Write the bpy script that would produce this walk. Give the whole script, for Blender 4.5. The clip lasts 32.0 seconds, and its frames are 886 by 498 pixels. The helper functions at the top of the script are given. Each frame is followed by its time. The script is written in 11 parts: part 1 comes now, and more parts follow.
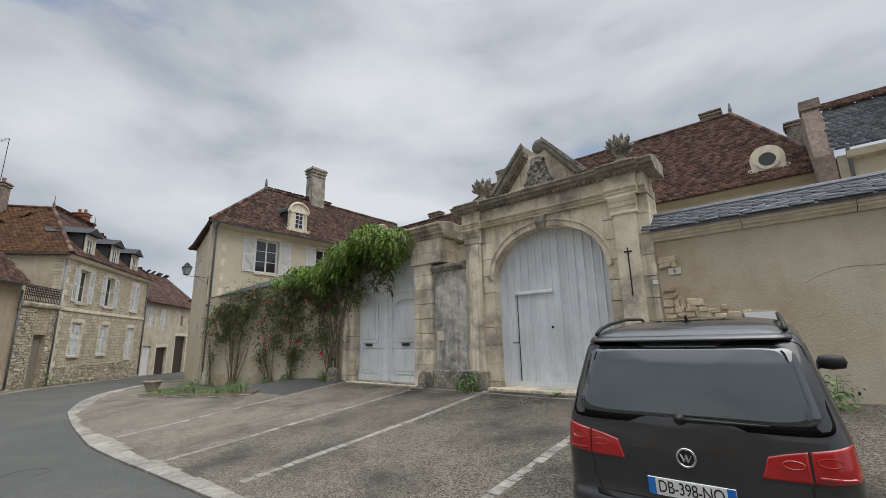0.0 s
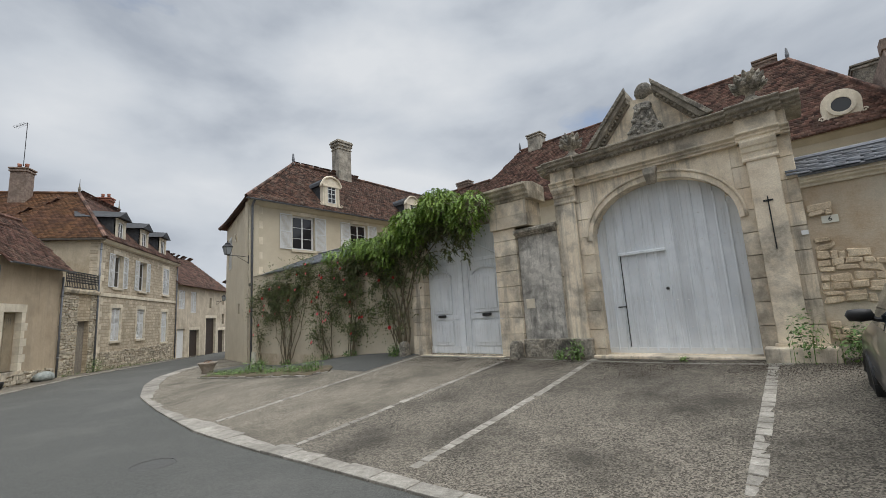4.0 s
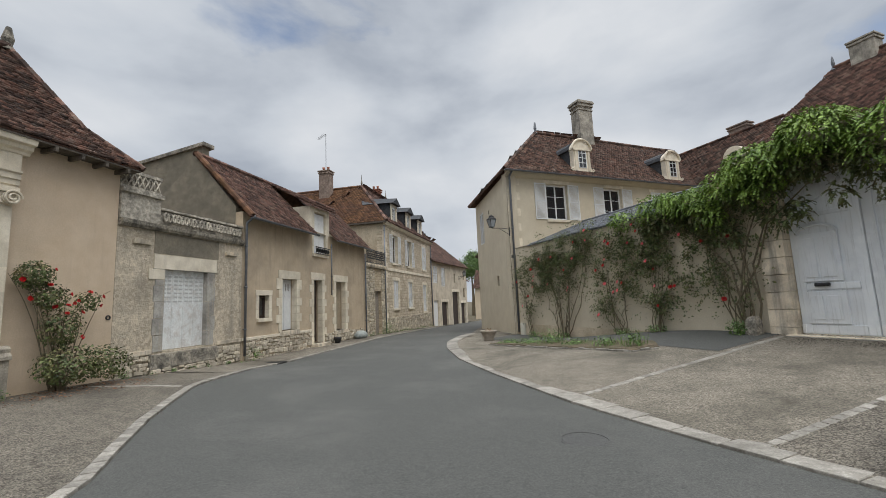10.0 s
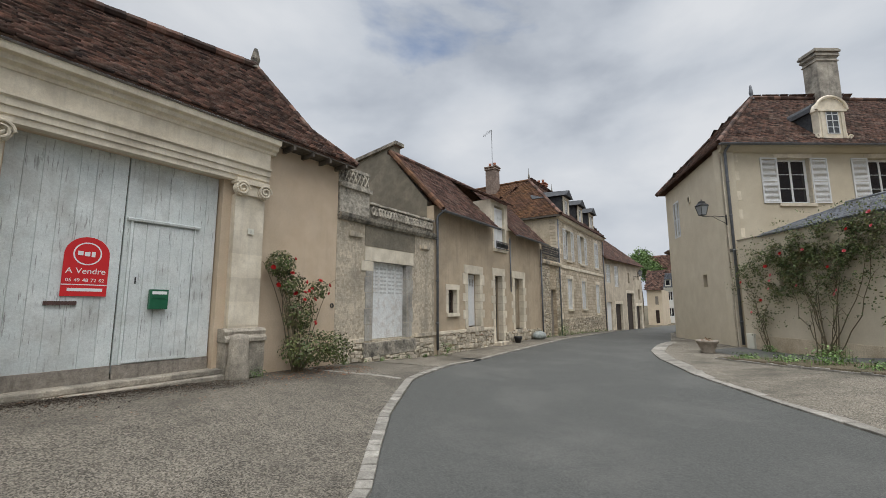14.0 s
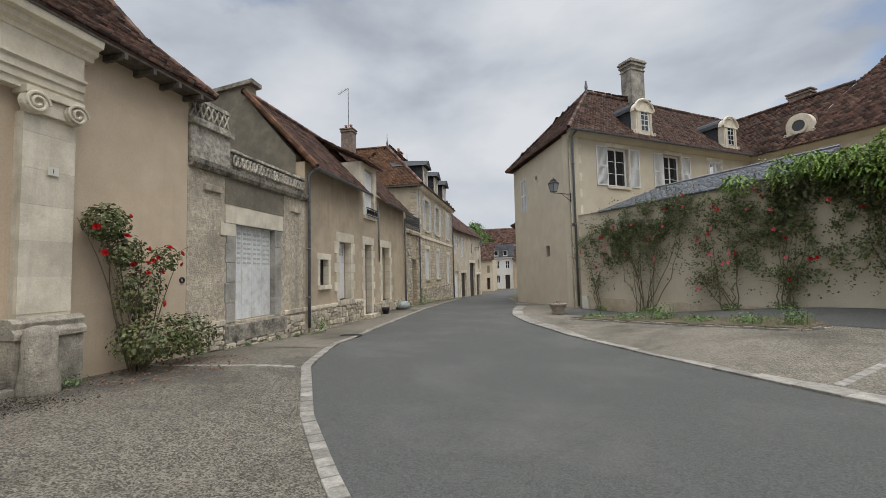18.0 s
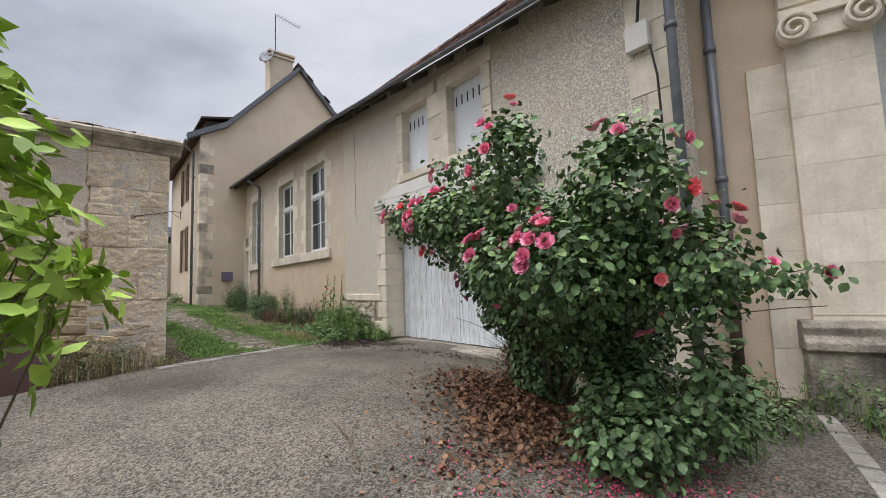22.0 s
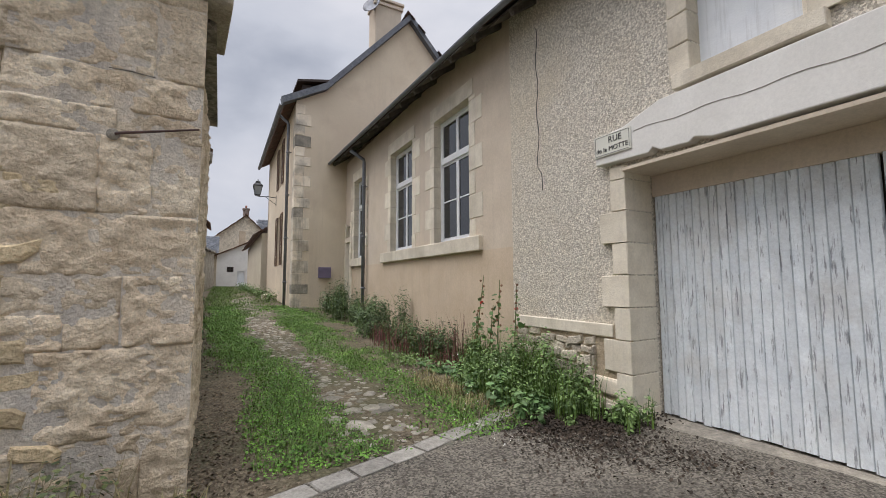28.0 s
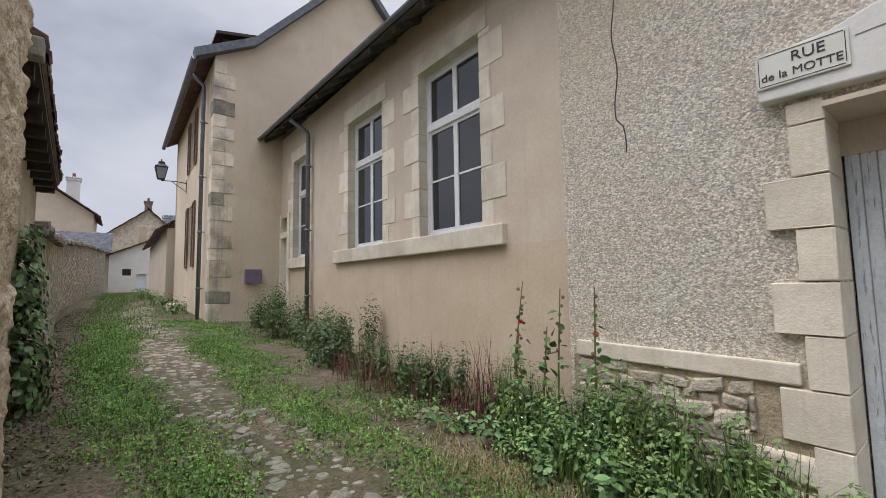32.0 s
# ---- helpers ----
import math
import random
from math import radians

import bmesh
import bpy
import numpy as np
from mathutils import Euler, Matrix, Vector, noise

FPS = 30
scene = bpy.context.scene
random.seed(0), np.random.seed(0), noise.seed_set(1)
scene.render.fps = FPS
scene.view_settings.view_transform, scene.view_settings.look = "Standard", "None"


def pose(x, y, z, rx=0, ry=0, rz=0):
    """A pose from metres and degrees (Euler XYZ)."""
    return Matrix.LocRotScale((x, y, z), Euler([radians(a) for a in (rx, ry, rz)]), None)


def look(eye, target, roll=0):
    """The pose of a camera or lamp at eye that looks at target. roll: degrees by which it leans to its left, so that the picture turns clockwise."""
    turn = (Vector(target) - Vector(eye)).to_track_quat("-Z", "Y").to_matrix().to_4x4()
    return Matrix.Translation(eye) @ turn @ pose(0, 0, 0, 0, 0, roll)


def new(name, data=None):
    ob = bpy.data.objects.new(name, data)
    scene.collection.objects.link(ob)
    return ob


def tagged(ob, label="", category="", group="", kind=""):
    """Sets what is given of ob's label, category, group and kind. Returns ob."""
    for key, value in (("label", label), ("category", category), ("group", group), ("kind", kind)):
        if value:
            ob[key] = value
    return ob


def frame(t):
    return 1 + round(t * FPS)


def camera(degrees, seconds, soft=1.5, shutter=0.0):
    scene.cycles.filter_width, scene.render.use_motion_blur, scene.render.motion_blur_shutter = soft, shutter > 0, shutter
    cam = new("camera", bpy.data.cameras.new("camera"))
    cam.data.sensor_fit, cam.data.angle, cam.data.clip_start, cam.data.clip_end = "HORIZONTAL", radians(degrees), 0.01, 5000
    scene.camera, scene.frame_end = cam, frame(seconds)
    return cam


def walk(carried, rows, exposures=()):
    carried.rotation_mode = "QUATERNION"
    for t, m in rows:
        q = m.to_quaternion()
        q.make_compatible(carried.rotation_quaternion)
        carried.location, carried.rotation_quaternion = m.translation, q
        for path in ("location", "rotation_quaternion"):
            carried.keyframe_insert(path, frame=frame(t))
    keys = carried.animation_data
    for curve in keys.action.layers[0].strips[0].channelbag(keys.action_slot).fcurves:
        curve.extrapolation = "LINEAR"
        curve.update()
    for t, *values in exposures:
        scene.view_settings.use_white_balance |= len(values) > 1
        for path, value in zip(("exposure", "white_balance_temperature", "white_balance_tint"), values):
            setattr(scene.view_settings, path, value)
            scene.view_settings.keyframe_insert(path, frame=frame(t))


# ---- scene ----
cam = camera(93.6, 32.0, soft=0.75)
METRES, EYE, TILT, LEAN, TURN = 19.0, 1.5, 0.0, 0.0, -14.9
ROWS = [
    (0.0, 0.0, 0.0, 0.0, 0.28, 12.39, 1.28),
    (0.5, -0.013, 0.0041, 0.0006, -1.13, 11.19, 2.64),
    (1.0, -0.0236, 0.0148, 0.0004, -2.59, 10.35, 2.03),
    (1.5, -0.0369, 0.0226, 0.0002, -3.81, 10.2, 2.64),
    (2.0, -0.0539, 0.025, -0.0008, -4.78, 9.49, 2.87),
    (2.5, -0.0678, 0.0333, -0.0016, -5.29, 8.88, 3.65),
    (3.0, -0.0845, 0.0386, -0.0008, -3.43, 8.68, 4.0),
    (3.5, -0.1025, 0.038, 0.0, -1.73, 8.75, 3.03),
    (4.0, -0.1132, 0.0415, -0.0001, 1.44, 8.86, 3.51),
    (4.5, -0.1299, 0.0506, -0.0006, 8.45, 9.29, 5.1),
    (6.5, -0.1879, 0.0648, -0.0029, 17.13, 8.29, 4.86),
    (7.0, -0.2033, 0.0647, -0.0028, 18.56, 7.78, 7.09),
    (7.5, -0.218, 0.0685, -0.0038, 20.48, 7.3, 6.0),
    (8.0, -0.2321, 0.0733, -0.0035, 24.54, 7.53, 3.91),
    (8.5, -0.2483, 0.0719, -0.0042, 26.64, 7.5, 3.6),
    (9.0, -0.2624, 0.0714, -0.0055, 27.35, 7.04, 4.04),
    (9.5, -0.2747, 0.078, -0.0053, 27.86, 7.12, 4.12),
    (10.0, -0.2894, 0.079, -0.0067, 28.88, 7.34, 2.46),
    (10.5, -0.3062, 0.0746, -0.0059, 30.45, 7.39, 2.65),
    (11.0, -0.3195, 0.0762, -0.0069, 32.22, 7.65, 2.12),
    (11.5, -0.3343, 0.0795, -0.0072, 33.67, 8.22, 1.93),
    (12.0, -0.3517, 0.077, -0.0083, 34.72, 8.1, 1.67),
    (12.5, -0.3641, 0.0764, -0.0076, 39.55, 8.21, 1.96),
    (13.0, -0.3755, 0.0823, -0.0074, 45.1, 8.64, 2.4),
    (13.5, -0.3846, 0.0847, -0.0094, 47.6, 8.41, 0.89),
    (14.0, -0.3981, 0.0831, -0.0085, 48.92, 7.79, 0.24),
    (14.5, -0.4094, 0.0826, -0.0095, 49.37, 6.73, -0.77),
    (16.5, -0.4658, 0.0809, -0.0102, 42.39, 4.32, 1.38),
    (17.0, -0.4787, 0.0835, -0.0093, 37.08, 3.96, 1.05),
    (17.5, -0.4899, 0.0799, -0.0083, 30.98, 3.83, 2.56),
    (18.0, -0.4942, 0.0798, -0.0074, 26.69, 3.46, 1.31),
    (18.5, -0.4964, 0.0832, -0.0067, 24.8, 4.0, 1.32),
    (19.0, -0.4996, 0.085, -0.0072, 27.11, 4.31, 1.14),
    (19.5, -0.5054, 0.0833, -0.0075, 44.4, 5.24, 0.75),
    (20.0, -0.5112, 0.0757, -0.0083, 71.13, 6.47, 1.14),
    (20.5, -0.5159, 0.0573, -0.0073, 96.23, 7.39, 3.73),
    (21.0, -0.5212, 0.0408, -0.0078, 113.97, 5.33, 4.47),
    (21.5, -0.5333, 0.0271, -0.0077, 128.54, 5.44, 3.18),
    (22.0, -0.5444, 0.0125, -0.0069, 134.43, 4.97, 1.98),
    (22.5, -0.5548, -0.0044, -0.005, 136.05, 4.33, 3.15),
    (23.0, -0.5679, -0.0198, -0.004, 137.74, 4.44, 1.22),
    (23.5, -0.576, -0.0364, -0.0047, 139.07, 4.33, 0.62),
    (24.0, -0.5811, -0.057, -0.002, 140.23, 4.36, 0.46),
    (24.5, -0.5902, -0.0729, -0.0011, 143.88, 5.16, 0.0),
    (25.0, -0.5971, -0.0928, -0.0006, 144.91, 5.65, -0.07),
    (25.5, -0.6018, -0.1144, 0.0015, 145.59, 5.55, 0.86),
    (27.5, -0.6247, -0.2043, 0.0073, 145.61, 4.54, -0.33),
    (28.0, -0.6206, -0.2273, 0.0088, 145.7, 4.7, 0.23),
    (28.5, -0.6215, -0.2458, 0.0092, 145.97, 5.07, 2.05),
    (29.0, -0.6267, -0.2644, 0.0109, 146.0, 5.31, 3.27),
    (29.5, -0.6287, -0.2843, 0.0103, 144.36, 5.16, 2.7),
    (30.0, -0.6324, -0.3015, 0.0106, 142.23, 4.86, 1.88),
    (30.5, -0.6388, -0.3176, 0.0124, 140.92, 5.0, 1.17),
    (31.0, -0.6409, -0.332, 0.0126, 139.47, 4.89, 1.23),
    (31.5, -0.6426, -0.344, 0.0132, 136.62, 4.65, 2.14),
    (32.0, -0.6476, -0.35, 0.0147, 135.91, 4.62, 0.97),
]
walk(cam, [(t, pose(0, 0, EYE, TILT, LEAN, TURN) @ pose(METRES * x, METRES * y, METRES * z, 90 + pitch, roll, yaw)) for t, x, y, z, yaw, pitch, roll in ROWS],
     exposures=[(0.0, 0.0, 6500, 10), (19.2, -0.04, 6500, 11), (20.0, -0.06, 6500, 12), (20.5, 0.16, 6450, 14), (22.0, 0.3, 6400, 15), (24.5, 0.36, 6400, 16), (28.0, 0.27, 6400, 16), (32.0, 0.24, 6300, 16)])
# world: overcast sky with a broken cloud layer over a physical sky
world = bpy.data.worlds.new("sky")
scene.world = world
world.use_nodes = True
wn, wl = world.node_tree.nodes, world.node_tree.links
wn.clear()
SUN_EL, SUN_AZ = 66.0, 135.0
w_sky = wn.new("ShaderNodeTexSky")
w_sky.sky_type, w_sky.sun_disc = "NISHITA", False
w_sky.sun_elevation, w_sky.sun_rotation = radians(SUN_EL), radians(SUN_AZ)
w_co = wn.new("ShaderNodeTexCoord")
w_sep = wn.new("ShaderNodeSeparateXYZ")
wl.new(w_co.outputs["Generated"], w_sep.inputs[0])


def w_math(op, a, b):
    n = wn.new("ShaderNodeMath")
    n.operation = op
    for i, v in enumerate((a, b)):
        if isinstance(v, (int, float)):
            n.inputs[i].default_value = v
        else:
            wl.new(v, n.inputs[i])
    return n.outputs[0]


w_comb = wn.new("ShaderNodeMapping")
w_comb.inputs["Scale"].default_value = (1.0, 1.0, 2.0)
wl.new(w_co.outputs["Generated"], w_comb.inputs[0])


def w_noise(scale, detail, rough, distort, at):
    n = wn.new("ShaderNodeTexNoise")
    m = wn.new("ShaderNodeMapping")
    m.inputs["Location"].default_value = at
    m.inputs["Rotation"].default_value = (0, 0, 0.5)
    m.inputs["Scale"].default_value = (1.0, 0.75, 1)
    wl.new(w_comb.outputs[0], m.inputs[0])
    wl.new(m.outputs[0], n.inputs["Vector"])
    n.inputs["Scale"].default_value, n.inputs["Detail"].default_value = scale, detail
    n.inputs["Roughness"].default_value, n.inputs["Distortion"].default_value = rough, distort
    return n.outputs["Fac"]


def w_ramp(fac, stops):
    r = wn.new("ShaderNodeValToRGB")
    while len(r.color_ramp.elements) < len(stops):
        r.color_ramp.elements.new(0.5)
    for e, (p, c) in zip(r.color_ramp.elements, stops):
        e.position, e.color = p, (*c, 1)
    wl.new(fac, r.inputs[0])
    return r.outputs[0]


w_cloud = w_ramp(w_noise(2.1, 7, 0.5, 0.15, (1.3, 4.2, 0.7)), [(0.34, (0.54, 0.60, 0.69)), (0.48, (0.78, 0.84, 0.915)), (0.64, (0.98, 1.02, 1.065))])
w_gap = w_ramp(w_noise(1.7, 8, 0.55, 0.2, (7.1, 0.4, 0.3)), [(0.60, (0, 0, 0)), (0.70, (0.9, 0.9, 0.9))])
w_mul = wn.new("ShaderNodeMix")
w_mul.data_type = "RGBA"
w_gain = wn.new("ShaderNodeVectorMath")
w_gain.operation = "SCALE"
w_gain.inputs["Scale"].default_value = 0.2
wl.new(w_sky.outputs[0], w_gain.inputs[0])
wl.new(w_gap, w_mul.inputs["Factor"])
wl.new(w_cloud, w_mul.inputs[6])
wl.new(w_gain.outputs[0], w_mul.inputs[7])
# an overcast sky is brightest overhead
w_grad = wn.new("ShaderNodeMapRange")
w_grad.inputs["From Min"].default_value, w_grad.inputs["From Max"].default_value = 0.68, 1.0
w_grad.inputs["To Min"].default_value, w_grad.inputs["To Max"].default_value = 1.0, 4.6
wl.new(w_sep.outputs[2], w_grad.inputs["Value"])
# heavier cloud stands to the south and west
w_dir = wn.new("ShaderNodeVectorMath")
w_dir.operation = "DOT_PRODUCT"
w_dir.inputs[1].default_value = (-0.45, -0.9, 0.0)
wl.new(w_co.outputs["Generated"], w_dir.inputs[0])
w_bank = wn.new("ShaderNodeMapRange")
w_bank.inputs["From Min"].default_value, w_bank.inputs["From Max"].default_value = -0.1, 0.8
w_bank.inputs["To Min"].default_value, w_bank.inputs["To Max"].default_value = 1.0, 0.83
wl.new(w_dir.outputs["Value"], w_bank.inputs["Value"])
w_bright = wn.new("ShaderNodeVectorMath")
w_bright.operation = "SCALE"
wl.new(w_mul.outputs[2], w_bright.inputs[0])
wl.new(w_math("MULTIPLY", w_grad.outputs[0], w_bank.outputs[0]), w_bright.inputs["Scale"])
w_bg = wn.new("ShaderNodeBackground")
w_bg.inputs["Strength"].default_value = 0.72
wl.new(w_bright.outputs[0], w_bg.inputs["Color"])
w_out = wn.new("ShaderNodeOutputWorld")
wl.new(w_bg.outputs[0], w_out.inputs[0])

sun = new("sun", bpy.data.lights.new("sun", "SUN"))
sun.data.energy, sun.data.angle, sun.data.color = 1.95, radians(60), (1.0, 0.96, 0.9)
a, e = radians(SUN_AZ), radians(SUN_EL)
sun.matrix_world = look((0, 0, 60), (-math.sin(a) * math.cos(e), -math.cos(a) * math.cos(e), 60 - math.sin(e)))
# ---- materials ----
def surf(name, dark, light, scale=6.0, rough=0.85, bump=0.3, bump_scale=40.0, stain=None, stain_scale=0.7, stain_amt=0.5,
         vary=0.0, island=False, metal=0.0, streak=None, streak_amt=0.0, coat=0.0, spec=0.4, bump_dist=0.02, voronoi=0.0, pebble=None, grain=None, streak_scale=9.0, streak_long=0.055, streak_edge=(0.52, 0.68), courses=None):
    """Paint, stone, tile: two-scale colour noise, patches, runs down the face, fine relief."""
    m = bpy.data.materials.new(name)
    m.use_nodes = True
    nt = m.node_tree
    n, l = nt.nodes, nt.links
    b = n["Principled BSDF"]
    geo = n.new("ShaderNodeNewGeometry")

    def noise_of(sc, detail=5.0, rg=0.6, vec=None):
        x = n.new("ShaderNodeTexNoise")
        x.inputs["Scale"].default_value, x.inputs["Detail"].default_value, x.inputs["Roughness"].default_value = sc, detail, rg
        l.new(vec or geo.outputs["Position"], x.inputs["Vector"])
        return x.outputs["Fac"]

    def ramp(fac, lo, hi, c0=(0, 0, 0), c1=(1, 1, 1)):
        r = n.new("ShaderNodeValToRGB")
        r.color_ramp.elements[0].position, r.color_ramp.elements[1].position = lo, hi
        r.color_ramp.elements[0].color, r.color_ramp.elements[1].color = (*c0, 1), (*c1, 1)
        l.new(fac, r.inputs[0])
        return r.outputs[0]

    def mix(fac, c0, c1, blend="MIX"):
        x = n.new("ShaderNodeMix")
        x.data_type, x.blend_type = "RGBA", blend
        for i, v in ((0, fac), (6, c0), (7, c1)):
            if isinstance(v, tuple):
                x.inputs[i].default_value = (*v, 1)
            elif isinstance(v, float):
                x.inputs[i].default_value = v
            else:
                l.new(v, x.inputs[i])
        return x.outputs[2]

    def times(v, k):
        x = n.new("ShaderNodeMath")
        x.operation = "MULTIPLY"
        x.inputs[1].default_value = k
        l.new(v, x.inputs[0])
        return x.outputs[0]

    col = ramp(noise_of(scale), 0.3, 0.7, dark, light)
    if pebble:
        vo = n.new("ShaderNodeTexVoronoi")
        vo.inputs["Scale"].default_value = pebble[0]
        l.new(geo.outputs["Position"], vo.inputs["Vector"])
        sp = n.new("ShaderNodeSeparateColor")
        l.new(vo.outputs["Color"], sp.inputs[0])
        col = mix(pebble[3], col, ramp(sp.outputs[0], 0.15, 0.9, pebble[1], pebble[2]))
    if courses:
        tc_ = n.new("ShaderNodeTexCoord")
        sx = n.new("ShaderNodeSeparateXYZ")
        l.new(tc_.outputs["Object"], sx.inputs[0])
        cb = n.new("ShaderNodeCombineXYZ")
        l.new(sx.outputs[0], cb.inputs[0])
        l.new(sx.outputs[2], cb.inputs[1])
        br = n.new("ShaderNodeTexBrick")
        l.new(cb.outputs[0], br.inputs["Vector"])
        br.inputs["Scale"].default_value, br.inputs["Mortar Size"].default_value = 1.0, 0.014
        br.inputs["Brick Width"].default_value, br.inputs["Row Height"].default_value = courses[0], courses[1]
        br.inputs["Color1"].default_value, br.inputs["Color2"].default_value, br.inputs["Mortar"].default_value = (1, 1, 1, 1), (0.72, 0.70, 0.66, 1), (0.45, 0.43, 0.40, 1)
        col = mix(courses[2], col, br.outputs["Color"], "MULTIPLY")
    if stain:
        col = mix(times(ramp(noise_of(stain_scale, 7, 0.65), 0.47, 0.66), stain_amt), col, stain)
    if streak:
        mp = n.new("ShaderNodeMapping")
        mp.inputs["Scale"].default_value = (streak_scale, streak_scale, streak_long * streak_scale)
        l.new(geo.outputs["Position"], mp.inputs[0])
        col = mix(times(ramp(noise_of(1.0, 6, 0.7, mp.outputs[0]), *streak_edge), streak_amt), col, streak)
    grain = (0.0 if metal or coat or rough < 0.6 or not bump else 0.42) if grain is None else grain
    if grain:
        gr = n.new("ShaderNodeMapRange")
        gr.inputs["From Min"].default_value, gr.inputs["From Max"].default_value = 0.3, 0.7
        gr.inputs["To Min"].default_value, gr.inputs["To Max"].default_value = 1 - grain, 1 + grain
        l.new(noise_of(34, 8, 0.85), gr.inputs["Value"])
        hv = n.new("ShaderNodeHueSaturation")
        l.new(gr.outputs[0], hv.inputs["Value"])
        l.new(col, hv.inputs["Color"])
        col = hv.outputs[0]
    if vary:
        src = geo.outputs["Random Per Island"] if island else n.new("ShaderNodeObjectInfo").outputs["Random"]
        v = n.new("ShaderNodeMapRange")
        v.inputs["To Min"].default_value, v.inputs["To Max"].default_value = 1 - vary, 1 + vary
        l.new(src, v.inputs["Value"])
        hs = n.new("ShaderNodeHueSaturation")
        l.new(v.outputs[0], hs.inputs["Value"])
        l.new(col, hs.inputs["Color"])
        col = hs.outputs[0]
    l.new(col, b.inputs["Base Color"])
    b.inputs["Roughness"].default_value, b.inputs["Metallic"].default_value = rough, metal
    b.inputs["Specular IOR Level"].default_value = spec
    b.inputs["Coat Weight"].default_value = coat
    if bump:
        bp = n.new("ShaderNodeBump")
        bp.inputs["Strength"].default_value, bp.inputs["Distance"].default_value = bump, bump_dist
        h = noise_of(bump_scale, 4, 0.6)
        if voronoi:
            vo = n.new("ShaderNodeTexVoronoi")
            vo.inputs["Scale"].default_value = voronoi
            l.new(geo.outputs["Position"], vo.inputs["Vector"])
            h = vo.outputs["Distance"]
        l.new(h, bp.inputs["Height"])
        l.new(bp.outputs[0], b.inputs["Normal"])
    return m


def glass(name, tint, rough=0.04):
    m = surf(name, tint, tint, bump=0, rough=rough, spec=0.8)
    return m


ASPHALT = surf("asphalt", (0.053, 0.054, 0.049), (0.08, 0.081, 0.074), 60, 0.85, 0.6, 120, (0.115, 0.113, 0.104), 0.55, 0.6, bump_dist=0.006, pebble=(95, (0.035, 0.036, 0.034), (0.15, 0.152, 0.142), 0.32))
COURT = surf("worn aggregate paving", (0.066, 0.057, 0.043), (0.147, 0.128, 0.098), 2.2, 0.92, 0.9, 70, (0.04, 0.035, 0.027), 0.45, 0.8, bump_dist=0.015, pebble=(72, (0.014, 0.012, 0.009), (0.36, 0.325, 0.265), 0.5))
COURT_GATE = surf("dark gravelly paving", (0.055, 0.047, 0.036), (0.13, 0.113, 0.088), 1.6, 0.92, 0.9, 60, (0.026, 0.023, 0.017), 0.5, 0.8, bump_dist=0.015, pebble=(64, (0.012, 0.01, 0.008), (0.36, 0.325, 0.265), 0.5), grain=0.5)
COURT_PALE = surf("pale aggregate paving", (0.108, 0.094, 0.072), (0.222, 0.194, 0.152), 2.5, 0.92, 0.9, 70, (0.052, 0.047, 0.034), 0.4, 0.75, bump_dist=0.015, pebble=(70, (0.018, 0.016, 0.012), (0.40, 0.36, 0.29), 0.5))
EARTH = surf("earth", (0.048, 0.037, 0.021), (0.145, 0.112, 0.067), 5, 0.95, 0.9, 30, (0.05, 0.057, 0.021), 0.9, 0.75, pebble=(40, (0.035, 0.027, 0.017), (0.30, 0.255, 0.18), 0.3))
KERB = surf("pale kerb stone", (0.21, 0.195, 0.167), (0.34, 0.32, 0.28), 9, 0.85, 0.35, 60, (0.13, 0.12, 0.10), 1.8, 0.65, vary=0.2)
STONE = surf("weathered limestone", (0.63, 0.53, 0.395), (0.86, 0.77, 0.62), 2.2, 0.88, 0.4, 45, (0.15, 0.14, 0.12), 1.25, 0.72, vary=0.15, streak=(0.10, 0.095, 0.085), streak_amt=0.62, streak_scale=3.2, grain=0.2)
STONE_COURSED = surf("coursed limestone", (0.52, 0.44, 0.325), (0.76, 0.67, 0.53), 3, 0.9, 0.4, 45, (0.32, 0.27, 0.2), 0.8, 0.5, streak=(0.26, 0.22, 0.17), streak_amt=0.35, streak_scale=4.0, courses=(0.44, 0.2, 0.85))
STONE_COARSE = surf("coursed rubble front", (0.47, 0.385, 0.27), (0.68, 0.575, 0.43), 3, 0.92, 0.6, 35, (0.30, 0.25, 0.18), 0.8, 0.5, courses=(0.36, 0.17, 0.8))
LINKWALL = surf("pale plaster blackened by damp", (0.40, 0.38, 0.345), (0.74, 0.71, 0.645), 2.6, 0.93, 0.6, 40, (0.11, 0.108, 0.10), 1.4, 0.8, streak=(0.09, 0.088, 0.08), streak_amt=0.75, streak_scale=4.0, streak_long=0.14, grain=0.28, pebble=(11, (0.30, 0.28, 0.25), (0.78, 0.74, 0.66), 0.3))
WALLPLASTER = surf("grey beige plaster with brown patches", (0.51, 0.445, 0.345), (0.67, 0.60, 0.48), 1.4, 0.92, 0.4, 40, (0.42, 0.305, 0.19), 0.7, 0.85, streak=(0.40, 0.35, 0.27), streak_amt=0.3, streak_scale=3.0, bump_dist=0.02, grain=0.17)
STONE_PALE = surf("pale cut limestone", (0.645, 0.575, 0.45), (0.82, 0.75, 0.615), 3, 0.85, 0.25, 60, (0.42, 0.365, 0.285), 1.3, 0.45, vary=0.1, streak=(0.40, 0.36, 0.3), streak_amt=0.25, grain=0.14)
STONE_DARK = surf("lichened dark stone", (0.10, 0.093, 0.08), (0.42, 0.37, 0.29), 4.5, 0.92, 0.7, 40, (0.035, 0.034, 0.03), 2.2, 0.8, vary=0.2, pebble=(26, (0.04, 0.04, 0.036), (0.55, 0.52, 0.45), 0.3))
